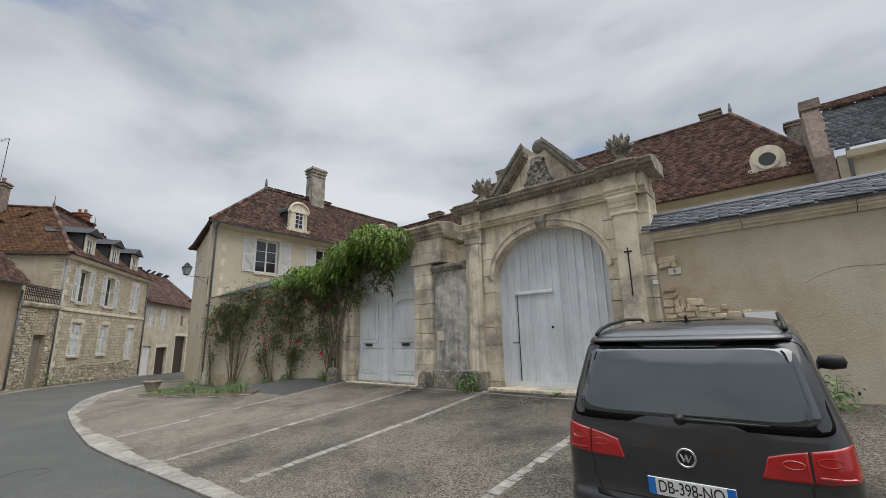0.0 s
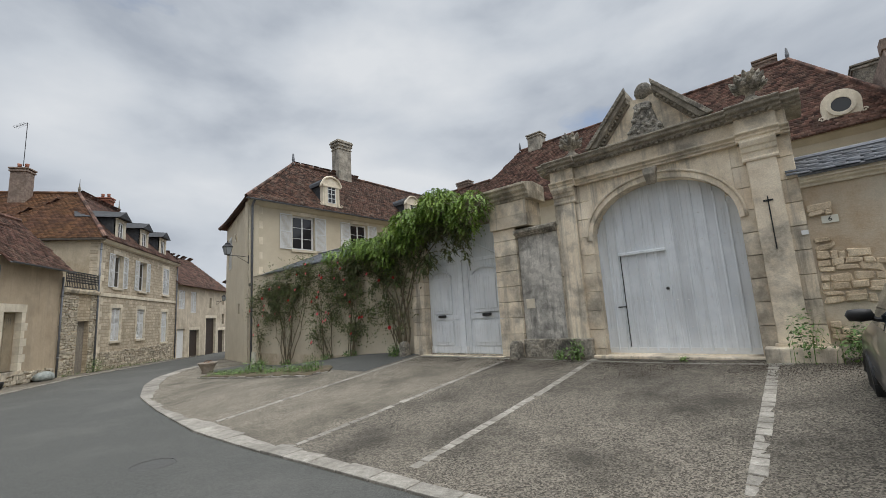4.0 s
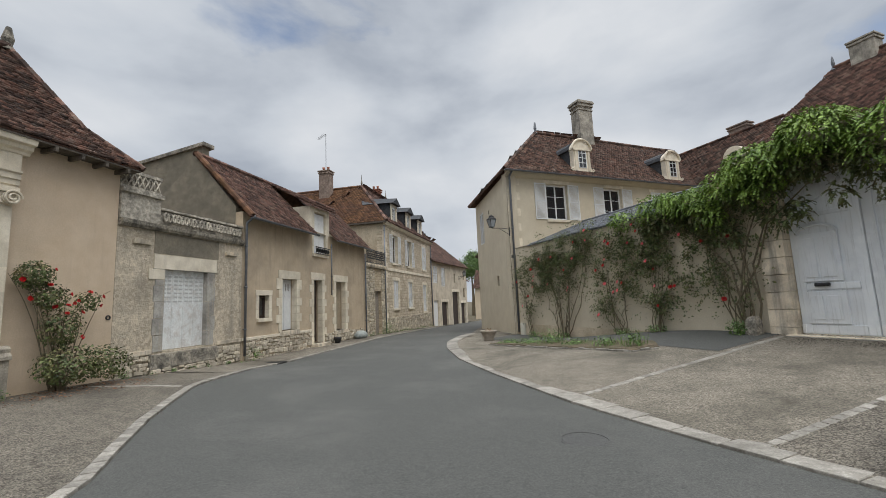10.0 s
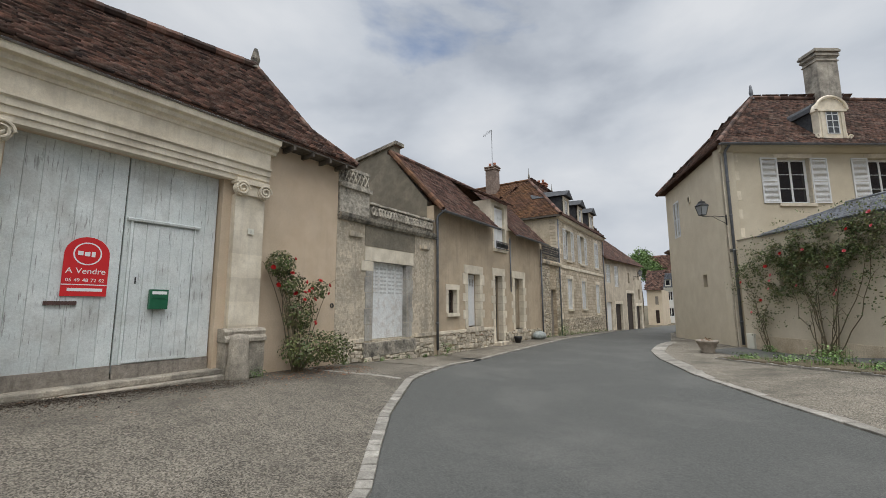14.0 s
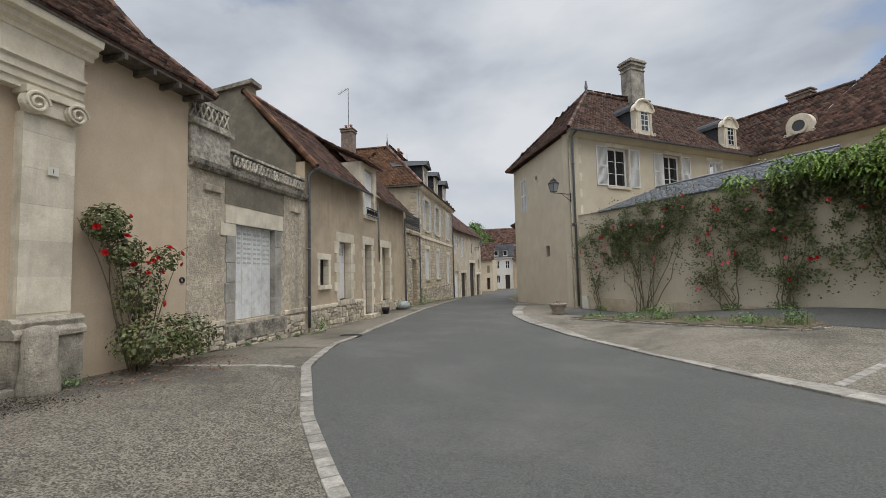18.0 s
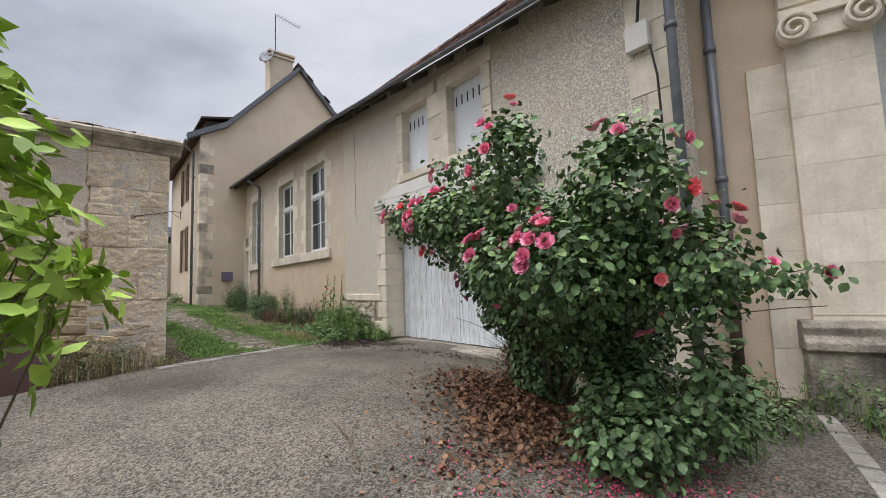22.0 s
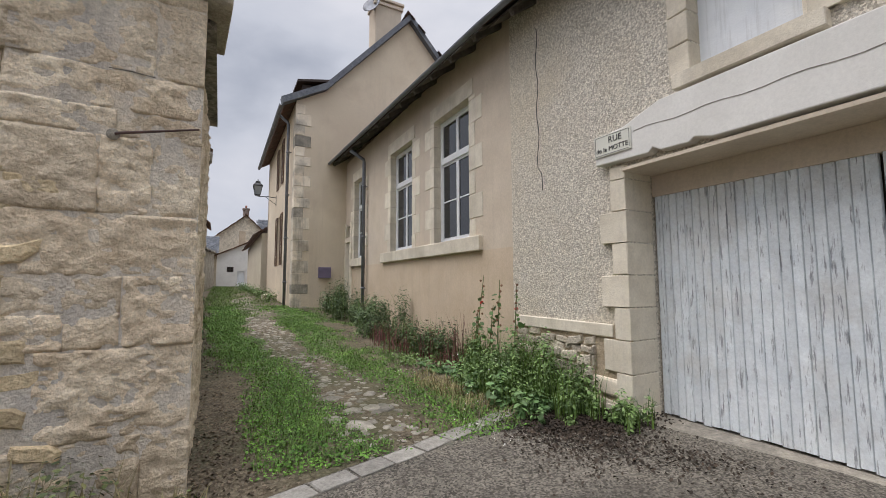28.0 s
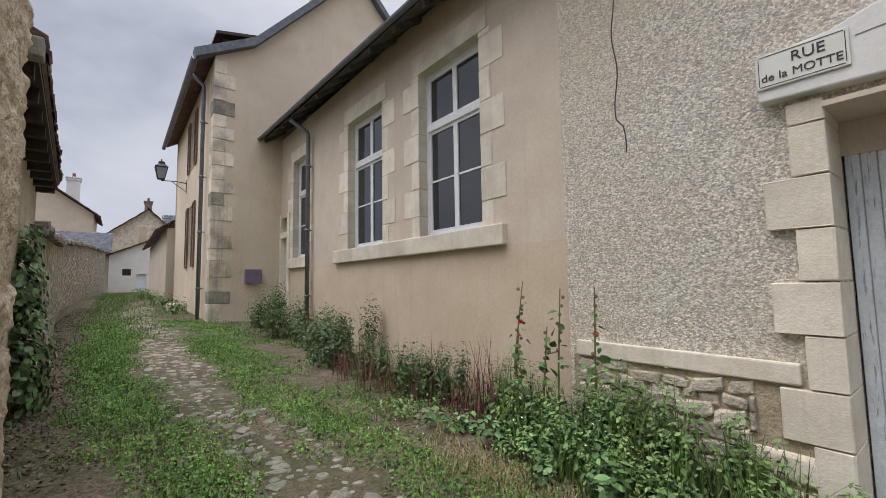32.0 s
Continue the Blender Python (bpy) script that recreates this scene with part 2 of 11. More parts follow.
RUBBLE = surf("rubble stone", (0.50, 0.375, 0.215), (0.78, 0.635, 0.41), 5, 0.9, 0.8, 30, (0.27, 0.19, 0.105), 2.5, 0.5, vary=0.3, bump_dist=0.03)
STONE_ROUGH = surf("rough weathered stone", (0.53, 0.41, 0.275), (0.84, 0.72, 0.54), 2.4, 0.92, 0.9, 50, (0.36, 0.275, 0.18), 1.8, 0.6, vary=0.12, streak=(0.42, 0.35, 0.26), streak_amt=0.2, bump_dist=0.02, grain=0.4)
CORNICE_OLD = surf("weathered beige cornice stone", (0.34, 0.295, 0.225), (0.66, 0.585, 0.46), 4.0, 0.92, 0.7, 40, (0.09, 0.085, 0.072), 1.7, 0.7, vary=0.15, streak=(0.12, 0.115, 0.1), streak_amt=0.4, bump_dist=0.02, grain=0.4)
MORTAR = surf("lime mortar", (0.38, 0.30, 0.20), (0.56, 0.46, 0.325), 10, 0.95, 0.8, 40, (0.17, 0.14, 0.1), 1.0, 0.5)
OCHRE = surf("ochre render", (0.56, 0.44, 0.31), (0.64, 0.52, 0.385), 2.2, 0.9, 0.15, 120, (0.47, 0.385, 0.29), 0.5, 0.5, streak=(0.45, 0.36, 0.27), streak_amt=0.25, grain=0.14)
OCHRE_DULL = surf("dull ochre render", (0.445, 0.355, 0.25), (0.56, 0.46, 0.335), 1.6, 0.92, 0.3, 70, (0.30, 0.25, 0.19), 0.55, 0.5, streak=(0.28, 0.23, 0.18), streak_amt=0.35, grain=0.22)
GREYCAST = surf("mottled rough render", (0.42, 0.36, 0.27), (0.76, 0.67, 0.525), 2.6, 0.95, 1.0, 24, (0.24, 0.21, 0.165), 1.3, 0.65, bump_dist=0.035, streak=(0.20, 0.18, 0.15), streak_amt=0.5, streak_scale=3.0, grain=0.34, pebble=(13, (0.30, 0.25, 0.185), (0.80, 0.71, 0.56), 0.4))
ROUGHCAST = surf("white roughcast", (0.575, 0.515, 0.415), (0.81, 0.75, 0.635), 55, 0.95, 0.9, 60, (0.62, 0.53, 0.385), 0.4, 0.55, bump_dist=0.024, pebble=(60, (0.24, 0.21, 0.165), (0.95, 0.89, 0.78), 0.52))
CREAM_WARM = surf("weathered yellow cream render", (0.60, 0.50, 0.37), (0.74, 0.64, 0.49), 1.2, 0.92, 0.3, 50, (0.48, 0.39, 0.27), 0.6, 0.5, streak=(0.42, 0.35, 0.26), streak_amt=0.3, streak_scale=3.0, grain=0.22)
CREAM = surf("cream render", (0.555, 0.49, 0.372), (0.635, 0.57, 0.445), 1.5, 0.9, 0.12, 120, (0.50, 0.43, 0.32), 0.45, 0.45, grain=0.14)
OLDRENDER = surf("patched old render", (0.46, 0.385, 0.275), (0.66, 0.57, 0.435), 1.6, 0.93, 0.7, 30, (0.36, 0.275, 0.175), 0.6, 0.75, streak=(0.33, 0.285, 0.22), streak_amt=0.35, bump_dist=0.03)
GREYPATCH = surf("blotched grey render", (0.33, 0.315, 0.28), (0.52, 0.50, 0.46), 3.0, 0.92, 0.5, 40, (0.16, 0.15, 0.135), 1.3, 0.75, streak=(0.46, 0.39, 0.28), streak_amt=0.5)
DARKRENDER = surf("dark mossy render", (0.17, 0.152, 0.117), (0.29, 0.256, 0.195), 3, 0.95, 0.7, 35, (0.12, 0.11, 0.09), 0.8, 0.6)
TILE = surf("brown clay tile", (0.05, 0.029, 0.023), (0.15, 0.079, 0.056), 3.5, 0.9, 0.4, 60, (0.15, 0.125, 0.1), 2.2, 0.55, vary=0.7, island=True)
TILE_RED = surf("red clay tile", (0.062, 0.034, 0.027), (0.16, 0.082, 0.06), 3.0, 0.9, 0.4, 60, (0.19, 0.135, 0.1), 2.0, 0.5, vary=0.6, island=True)
TILE_ORANGE = surf("lichened orange tile", (0.085, 0.042, 0.025), (0.17, 0.085, 0.038), 1.2, 0.9, 0.4, 60, (0.12, 0.06, 0.04), 0.7, 0.8, vary=0.4, island=True)
SLATE = surf("slate", (0.085, 0.094, 0.108), (0.165, 0.178, 0.2), 8, 0.62, 0.2, 40, (0.2, 0.2, 0.19), 1.6, 0.4, vary=0.3, island=True)
SLATE_DARK = surf("dark hung slate", (0.024, 0.026, 0.03), (0.06, 0.064, 0.072), 8, 0.75, 0.2, 40, (0.1, 0.1, 0.095), 1.6, 0.4, vary=0.3, island=True)
ZINC = surf("zinc", (0.13, 0.14, 0.155), (0.21, 0.22, 0.24), 6, 0.5, 0.05, 50, metal=0.35)
RUSTPIPE = surf("brown cast iron", (0.06, 0.035, 0.03), (0.11, 0.06, 0.05), 12, 0.6, 0.2, 60)
IRON = surf("black iron", (0.015, 0.015, 0.016), (0.03, 0.03, 0.03), 20, 0.5, 0.1, 80)
WHITEWOOD = surf("white painted wood", (0.70, 0.71, 0.71), (0.80, 0.81, 0.80), 8, 0.5, 0.1, 60, (0.6, 0.6, 0.58), 1.5, 0.3)
BLUEWOOD = surf("pale blue grey painted wood", (0.70, 0.735, 0.765), (0.82, 0.85, 0.87), 4, 0.55, 0.12, 60, (0.52, 0.54, 0.55), 1.0, 0.45, streak=(0.42, 0.43, 0.42), streak_amt=0.4, vary=0.08, streak_scale=20.0)
WORNWOOD = surf("flaking pale paint on boards", (0.60, 0.65, 0.64), (0.77, 0.805, 0.79), 2.0, 0.65, 0.35, 60, (0.40, 0.40, 0.37), 1.3, 0.55, streak=(0.2, 0.2, 0.19), streak_amt=0.75, vary=0.06, grain=0.2, streak_scale=26.0, streak_long=0.09, streak_edge=(0.58, 0.67))
BAREWOOD = surf("bare grey wood", (0.20, 0.175, 0.145), (0.33, 0.295, 0.25), 10, 0.85, 0.4, 40, streak=(0.13, 0.115, 0.1), streak_amt=0.6)
BROWNWOOD = surf("dark brown wood", (0.022, 0.014, 0.01), (0.055, 0.034, 0.024), 8, 0.6, 0.2, 50)
SHUTBROWN = surf("brown shutter paint", (0.12, 0.075, 0.05), (0.19, 0.12, 0.08), 8, 0.7, 0.2, 50)
PANE = glass("window pane", (0.022, 0.024, 0.027), 0.06)
BRICK = surf("red brick", (0.22, 0.085, 0.055), (0.34, 0.15, 0.10), 9, 0.9, 0.4, 60, vary=0.2, island=True)
WHITEWALL = surf("white render", (0.68, 0.66, 0.61), (0.77, 0.75, 0.70), 2, 0.9, 0.1, 90, grain=0.1)
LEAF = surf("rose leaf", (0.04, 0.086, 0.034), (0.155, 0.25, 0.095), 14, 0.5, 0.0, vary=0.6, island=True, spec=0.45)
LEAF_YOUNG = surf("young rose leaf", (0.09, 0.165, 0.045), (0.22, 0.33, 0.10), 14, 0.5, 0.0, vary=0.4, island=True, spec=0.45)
LEAF_BROAD = surf("broad weed leaf", (0.07, 0.15, 0.045), (0.17, 0.28, 0.10), 6, 0.55, 0.0, vary=0.4, island=True)
LEAF_BUSH = surf("grey green weed leaf", (0.045, 0.082, 0.03), (0.14, 0.2, 0.075), 4, 0.65, 0.0, vary=0.5, island=True)
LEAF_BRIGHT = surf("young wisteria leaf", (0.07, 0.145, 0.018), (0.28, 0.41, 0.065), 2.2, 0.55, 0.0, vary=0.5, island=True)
# colour raised to hold the light that comes through backlit leaves
LEAF_LIME = surf("lime green leaf", (0.2, 0.34, 0.035), (0.46, 0.62, 0.10), 6, 0.5, 0.0, vary=0.35, island=True)
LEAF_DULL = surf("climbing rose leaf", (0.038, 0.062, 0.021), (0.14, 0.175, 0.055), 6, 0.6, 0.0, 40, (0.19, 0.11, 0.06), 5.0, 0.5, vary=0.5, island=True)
LEAF_WEED = surf("weed leaf", (0.062, 0.122, 0.034), (0.19, 0.285, 0.09), 6, 0.65, 0.0, vary=0.5, island=True)
GRASSM = surf("grass blade", (0.06, 0.12, 0.022), (0.16, 0.25, 0.05), 3, 0.65, 0.0, vary=0.5, island=True)
DRY = surf("dry leaf", (0.12, 0.062, 0.036), (0.27, 0.15, 0.085), 6, 0.85, 0.0, vary=0.5, island=True)
TWIG = surf("bare twig", (0.085, 0.068, 0.042), (0.19, 0.155, 0.10), 20, 0.9, 0.3, 90)
PINK = surf("pink petal", (0.84, 0.17, 0.31), (0.93, 0.42, 0.54), 8, 0.55, 0, vary=0.12)
CORAL = surf("coral petal", (0.88, 0.16, 0.2), (0.94, 0.32, 0.34), 8, 0.55, 0, vary=0.12)
ROSY = surf("rose pink petal", (0.82, 0.2, 0.36), (0.92, 0.4, 0.54), 8, 0.55, 0, vary=0.12)
REDP = surf("red petal", (0.55, 0.015, 0.02), (0.72, 0.04, 0.04), 8, 0.55, 0, vary=0.25)
PETALS = surf("fallen petals", (0.42, 0.04, 0.10), (0.66, 0.14, 0.25), 8, 0.7, 0, vary=0.4, island=True)
TERRA = surf("weathered stone pot", (0.25, 0.21, 0.17), (0.38, 0.335, 0.28), 8, 0.9, 0.4, 50, (0.15, 0.135, 0.11), 3.0, 0.5)
SIGNRED = surf("red sign panel", (0.62, 0.02, 0.025), (0.66, 0.028, 0.03), 3, 0.4, 0)
SIGNWHITE = surf("white lettering", (0.8, 0.8, 0.8), (0.84, 0.84, 0.84), 3, 0.5, 0)
SIGNBLACK = surf("black lettering", (0.02, 0.02, 0.02), (0.03, 0.03, 0.03), 3, 0.5, 0)
PLAQUE = surf("cream enamel", (0.66, 0.65, 0.56), (0.72, 0.71, 0.62), 4, 0.35, 0.05, 30)
GREENBOX = surf("dark green paint", (0.01, 0.10, 0.05), (0.02, 0.14, 0.07), 6, 0.4, 0)
CABINET = surf("brown cabinet plastic", (0.10, 0.055, 0.05), (0.125, 0.072, 0.065), 4, 0.55, 0.05, 90)
CARPAINT = surf("dark grey metallic paint", (0.042, 0.042, 0.045), (0.058, 0.058, 0.062), 3, 0.3, 0, metal=0.5, coat=0.7, spec=0.5)
BLACKPLAST = surf("black plastic", (0.012, 0.012, 0.013), (0.02, 0.02, 0.02), 20, 0.5, 0)
CARGLASS = surf("tinted car glass", (0.012, 0.022, 0.027), (0.022, 0.034, 0.04), 2, 0.03, 0, spec=1.0, coat=1.0)
LENS = surf("red lamp lens", (0.30, 0.008, 0.01), (0.40, 0.014, 0.015), 6, 0.12, 0, coat=0.8)
CHROME = surf("chrome", (0.6, 0.6, 0.61), (0.7, 0.7, 0.71), 4, 0.18, 0, metal=1.0)
RUBBER = surf("tyre rubber", (0.012, 0.012, 0.012), (0.022, 0.022, 0.022), 30, 0.85, 0.2, 80)
PLATEBLUE = surf("plate blue", (0.02, 0.16, 0.55), (0.03, 0.2, 0.62), 4, 0.4, 0)
LAMPGLASS = glass("lantern glass", (0.30, 0.32, 0.33), 0.1)
LILAC = surf("mauve letter box", (0.16, 0.13, 0.2), (0.2, 0.165, 0.25), 5, 0.5, 0)
LITTER = surf("dull earth litter", (0.085, 0.064, 0.042), (0.2, 0.155, 0.105), 6, 0.9, 0.0, vary=0.5, island=True)
DRYGRASS = surf("dry grass", (0.20, 0.17, 0.08), (0.33, 0.28, 0.14), 5, 0.8, 0, vary=0.35, island=True)
RUBBLE_GREY = surf("grey cobble", (0.15, 0.136, 0.108), (0.31, 0.283, 0.23), 9, 0.85, 0.4, 60, (0.10, 0.105, 0.062), 2.0, 0.55, vary=0.3)

CLOVER = surf("clover leaf", (0.05, 0.135, 0.012), (0.155, 0.31, 0.04), 2.0, 0.65, 0.0, vary=0.55, island=True)
CHIMSTONE = surf("grey stained chimney render", (0.26, 0.237, 0.2), (0.54, 0.50, 0.425), 2.5, 0.92, 0.5, 40, (0.10, 0.095, 0.085), 1.6, 0.7, streak=(0.12, 0.11, 0.1), streak_amt=0.5)
OLDBRICK = surf("grey brown old brick", (0.20, 0.15, 0.12), (0.33, 0.26, 0.215), 3, 0.92, 0.5, 40, (0.13, 0.1, 0.085), 1.2, 0.6, pebble=(9, (0.16, 0.11, 0.09), (0.36, 0.29, 0.24), 0.4))
COVERIRON = surf("worn iron cover", (0.055, 0.055, 0.053), (0.085, 0.085, 0.08), 30, 0.75, 0.6, 40)
STALK = surf("reddish seed stalk", (0.12, 0.05, 0.045), (0.22, 0.10, 0.08), 8, 0.8, 0, vary=0.5, island=True)

OLDFACE = surf("stained old plaster over stone", (0.60, 0.50, 0.375), (0.84, 0.755, 0.62), 2.2, 0.93, 0.8, 55, (0.37, 0.335, 0.30), 1.1, 0.62, streak=(0.24, 0.22, 0.2), streak_amt=0.5, bump_dist=0.02, pebble=(2.2, (0.58, 0.45, 0.31), (0.84, 0.76, 0.64), 0.3), grain=0.3, streak_scale=2.6)

OCHRE_PALE = surf("pale tan render", (0.56, 0.47, 0.36), (0.65, 0.555, 0.44), 2.2, 0.9, 0.15, 120, (0.48, 0.41, 0.33), 0.5, 0.5, streak=(0.45, 0.38, 0.3), streak_amt=0.25, grain=0.14)

BLACKTRIM = surf("black window border", (0.004, 0.004, 0.004), (0.006, 0.006, 0.006), 20, 0.25, 0, spec=0.12)
DRYSTONE = surf("dry stone", (0.30, 0.26, 0.20), (0.46, 0.41, 0.33), 3, 0.95, 1.0, 20, (0.12, 0.11, 0.09), 1.4, 0.5, bump_dist=0.08, voronoi=7.0, pebble=(8, (0.16, 0.14, 0.11), (0.56, 0.50, 0.40), 0.5))

PEDESTAL = surf("grey stained weathered stone", (0.22, 0.20, 0.165), (0.50, 0.445, 0.36), 3.5, 0.92, 0.7, 30, (0.11, 0.105, 0.09), 1.8, 0.7, streak=(0.14, 0.13, 0.11), streak_amt=0.5, bump_dist=0.03, vary=0.1)

RUBBLE_WHITE = surf("pale rubble stone", (0.40, 0.35, 0.265), (0.67, 0.60, 0.485), 6, 0.92, 0.8, 30, (0.24, 0.205, 0.155), 2.5, 0.5, vary=0.25, bump_dist=0.03)
FARPLASTER = surf("patched cream plaster over stone", (0.50, 0.43, 0.33), (0.72, 0.645, 0.52), 1.3, 0.92, 0.5, 45, (0.36, 0.29, 0.21), 0.9, 0.6, streak=(0.30, 0.26, 0.2), streak_amt=0.35, streak_scale=4.0, grain=0.25)
CARVED = surf("pale carved stone with black lichen", (0.30, 0.275, 0.23), (0.74, 0.68, 0.57), 11, 0.95, 0.7, 40, (0.05, 0.048, 0.042), 3.5, 0.6, vary=0.2, bump_dist=0.02)
LOUVREGREY = surf("shaded louvre slot", (0.42, 0.43, 0.41), (0.52, 0.53, 0.51), 8, 0.7, 0)
LICHEN = surf("black and white lichened carving", (0.06, 0.056, 0.05), (0.62, 0.58, 0.50), 16, 0.95, 0.9, 40, (0.03, 0.03, 0.027), 3.0, 0.6, vary=0.2, bump_dist=0.03)
EAVESWOOD = surf("dark weathered eaves timber", (0.07, 0.06, 0.05), (0.15, 0.13, 0.105), 8, 0.85, 0.3, 40, streak=(0.05, 0.045, 0.04), streak_amt=0.5)
FADED = surf("faded red sticker", (0.62, 0.36, 0.31), (0.70, 0.46, 0.40), 6, 0.6, 0)
RUSTWHITE = surf("white paint with rust blisters", (0.66, 0.68, 0.67), (0.76, 0.775, 0.76), 5, 0.6, 0.2, 60, (0.36, 0.27, 0.2), 6.5, 0.4, streak=(0.40, 0.36, 0.32), streak_amt=0.25, vary=0.05)
TANWOOD = surf("faded tan boards", (0.30, 0.245, 0.17), (0.42, 0.35, 0.25), 6, 0.75, 0.2, 50, (0.22, 0.19, 0.14), 1.5, 0.5)
GARAGEWOOD = surf("pale blue-white paint peeling in flecks", (0.66, 0.71, 0.735), (0.80, 0.84, 0.85), 4, 0.65, 0.3, 60, (0.50, 0.46, 0.40), 1.3, 0.5, streak=(0.22, 0.23, 0.245), streak_amt=0.85, vary=0.07, grain=0.16, streak_scale=30.0, streak_long=0.1, streak_edge=(0.565, 0.64))
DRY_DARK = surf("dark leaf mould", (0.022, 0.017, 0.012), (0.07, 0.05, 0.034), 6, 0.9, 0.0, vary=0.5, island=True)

TILE_OLD = surf("old dark clay tile", (0.042, 0.025, 0.02), (0.15, 0.076, 0.054), 3.5, 0.9, 0.4, 60, (0.2, 0.17, 0.14), 5.0, 0.4, vary=0.75, island=True)
# ---- building blocks ----
def patch_noise(x, z, cell, seed):
    """Smooth random relief from -1 to 1 over a plane."""
    r = np.random.default_rng(seed)
    g = r.uniform(-1, 1, (64, 64))
    u, v = np.asarray(x) / cell + 20.3, np.asarray(z) / cell + 20.7
    i, j = np.floor(u).astype(int), np.floor(v).astype(int)
    a, b = u - i, v - j
    a, b = a * a * (3 - 2 * a), b * b * (3 - 2 * b)
    q = lambda m, n: g[m % 64, n % 64]
    return (q(i, j) * (1 - a) + q(i + 1, j) * a) * (1 - b) + (q(i, j + 1) * (1 - a) + q(i + 1, j + 1) * a) * b


class Geo:
    """Collects the vertices and faces of one mesh."""

    def __init__(self):
        self.v, self.f = [], []

    def add(self, vs, fs, m=None):
        k = len(self.v)
        self.v += [tuple(m @ Vector(p)) if m else tuple(p) for p in vs]
        self.f += [tuple(k + i for i in q) for q in fs]
        return self

    def box(self, x0, x1, y0, y1, z0, z1, m=None):
        vs = [(x, y, z) for z in (z0, z1) for y in (y0, y1) for x in (x0, x1)]
        return self.add(vs, [(0, 2, 3, 1), (4, 5, 7, 6), (0, 1, 5, 4), (2, 6, 7, 3), (0, 4, 6, 2), (1, 3, 7, 5)], m)

    def loft(self, rings, closed=True, cap=True, m=None):
        n = len(rings[0])
        vs = [p for r in rings for p in r]
        fs = []
        for i in range(len(rings) - 1):
            for j in range(n if closed else n - 1):
                a, b = i * n + j, i * n + (j + 1) % n
                fs.append((a, b, b + n, a + n))
        if cap and closed:
            fs += [tuple(range(n))[::-1], tuple(range((len(rings) - 1) * n, len(rings) * n))]
        return self.add(vs, fs, m)

    def prism(self, outline, y0, y1, m=None):
        """An outline of (x, z), pushed from y0 to y1."""
        return self.loft([[(x, y0, z) for x, z in outline], [(x, y1, z) for x, z in outline]], m=m)

    def rail(self, profile, x0, x1, m=None):
        """A profile of (y, z), drawn along x."""
        return self.loft([[(x0, y, z) for y, z in profile], [(x1, y, z) for y, z in profile]], m=m)

    def tube(self, pts, r, n=8, m=None):
        pts = [Vector(p) for p in pts]
        rings = []
        rs = r if isinstance(r, (list, tuple)) else [r] * len(pts)
        for i, p in enumerate(pts):
            d = (pts[min(i + 1, len(pts) - 1)] - pts[max(i - 1, 0)]).normalized()
            u = d.orthogonal().normalized() if i == 0 else (u - d * u.dot(d)).normalized()
            w = d.cross(u)
            rings.append([tuple(p + (u * math.cos(k * math.tau / n) + w * math.sin(k * math.tau / n)) * rs[i]) for k in range(n)])
        return self.loft(rings, m=m)

    def lathe(self, profile, n=16, m=None):
        """A profile of (radius, z), turned about z."""
        return self.loft([[(r * math.cos(k * math.tau / n), r * math.sin(k * math.tau / n), z) for k in range(n)] for r, z in profile], m=m)


def mesh_of(geo, name, smooth=False):
    me = bpy.data.meshes.new(name)
    me.from_pydata(geo.v, [], geo.f)
    if smooth:
        me.polygons.foreach_set("use_smooth", [True] * len(me.polygons))
    return me


def clean(me):
    bm = bmesh.new()
    bm.from_mesh(me)
    bmesh.ops.recalc_face_normals(bm, faces=bm.faces)
    bm.to_mesh(me)
    bm.free()


def part(name, geo, material, parent=None, label="", bevel=0.0, smooth=False, m=None, kind=""):
    """One mesh object under a thing or under a part."""
    me = geo if isinstance(geo, bpy.types.Mesh) else mesh_of(geo, name, smooth)
    if not isinstance(geo, bpy.types.Mesh):
        clean(me)
    if not me.materials:
        me.materials.append(material)
    ob = new(name, me)
    if parent:
        ob.parent = parent
    if m:
        ob.matrix_basis = m
    if bevel:
        b = ob.modifiers.new("edge", "BEVEL")
        b.width, b.segments, b.limit_method = bevel, 2, "ANGLE"
    return tagged(ob, label, kind=kind)


def thing(name, label, category, m=None, group="", kind=""):
    ob = new(name)
    ob.empty_display_size = 0.2
    if m:
        ob.matrix_basis = m
    return tagged(ob, label, category, group, kind)


def mesh_np(name, v, f, material, parent=None, label="", kind="", smooth=False):
    """A mesh from arrays: v (n, 3), f (k, corners)."""
    me = bpy.data.meshes.new(name)
    k, c = f.shape
    me.vertices.add(len(v))
    me.vertices.foreach_set("co", np.ascontiguousarray(v, dtype=np.float32).ravel())
    me.loops.add(k * c)
    me.loops.foreach_set("vertex_index", np.ascontiguousarray(f, dtype=np.int32).ravel())
    me.polygons.add(k)
    me.polygons.foreach_set("loop_start", np.arange(0, k * c, c, dtype=np.int32))
    me.update(calc_edges=True)
    if smooth:
        me.polygons.foreach_set("use_smooth", [True] * k)
    me.materials.append(material)
    ob = new(name, me)
    if parent:
        ob.parent = parent
    return tagged(ob, label, kind=kind)


rng = np.random.default_rng(7)


def inside(poly, x, y):
    """Which points lie in a polygon of (x, y)."""
    r = np.zeros(np.shape(x), bool)
    n = len(poly)
    for i in range(n):
        (x0, y0), (x1, y1) = poly[i], poly[(i + 1) % n]
        if y0 != y1:
            c = ((y0 > y) != (y1 > y)) & (x < (x1 - x0) * (y - y0) / (y1 - y0) + x0)
            r ^= c
    return r


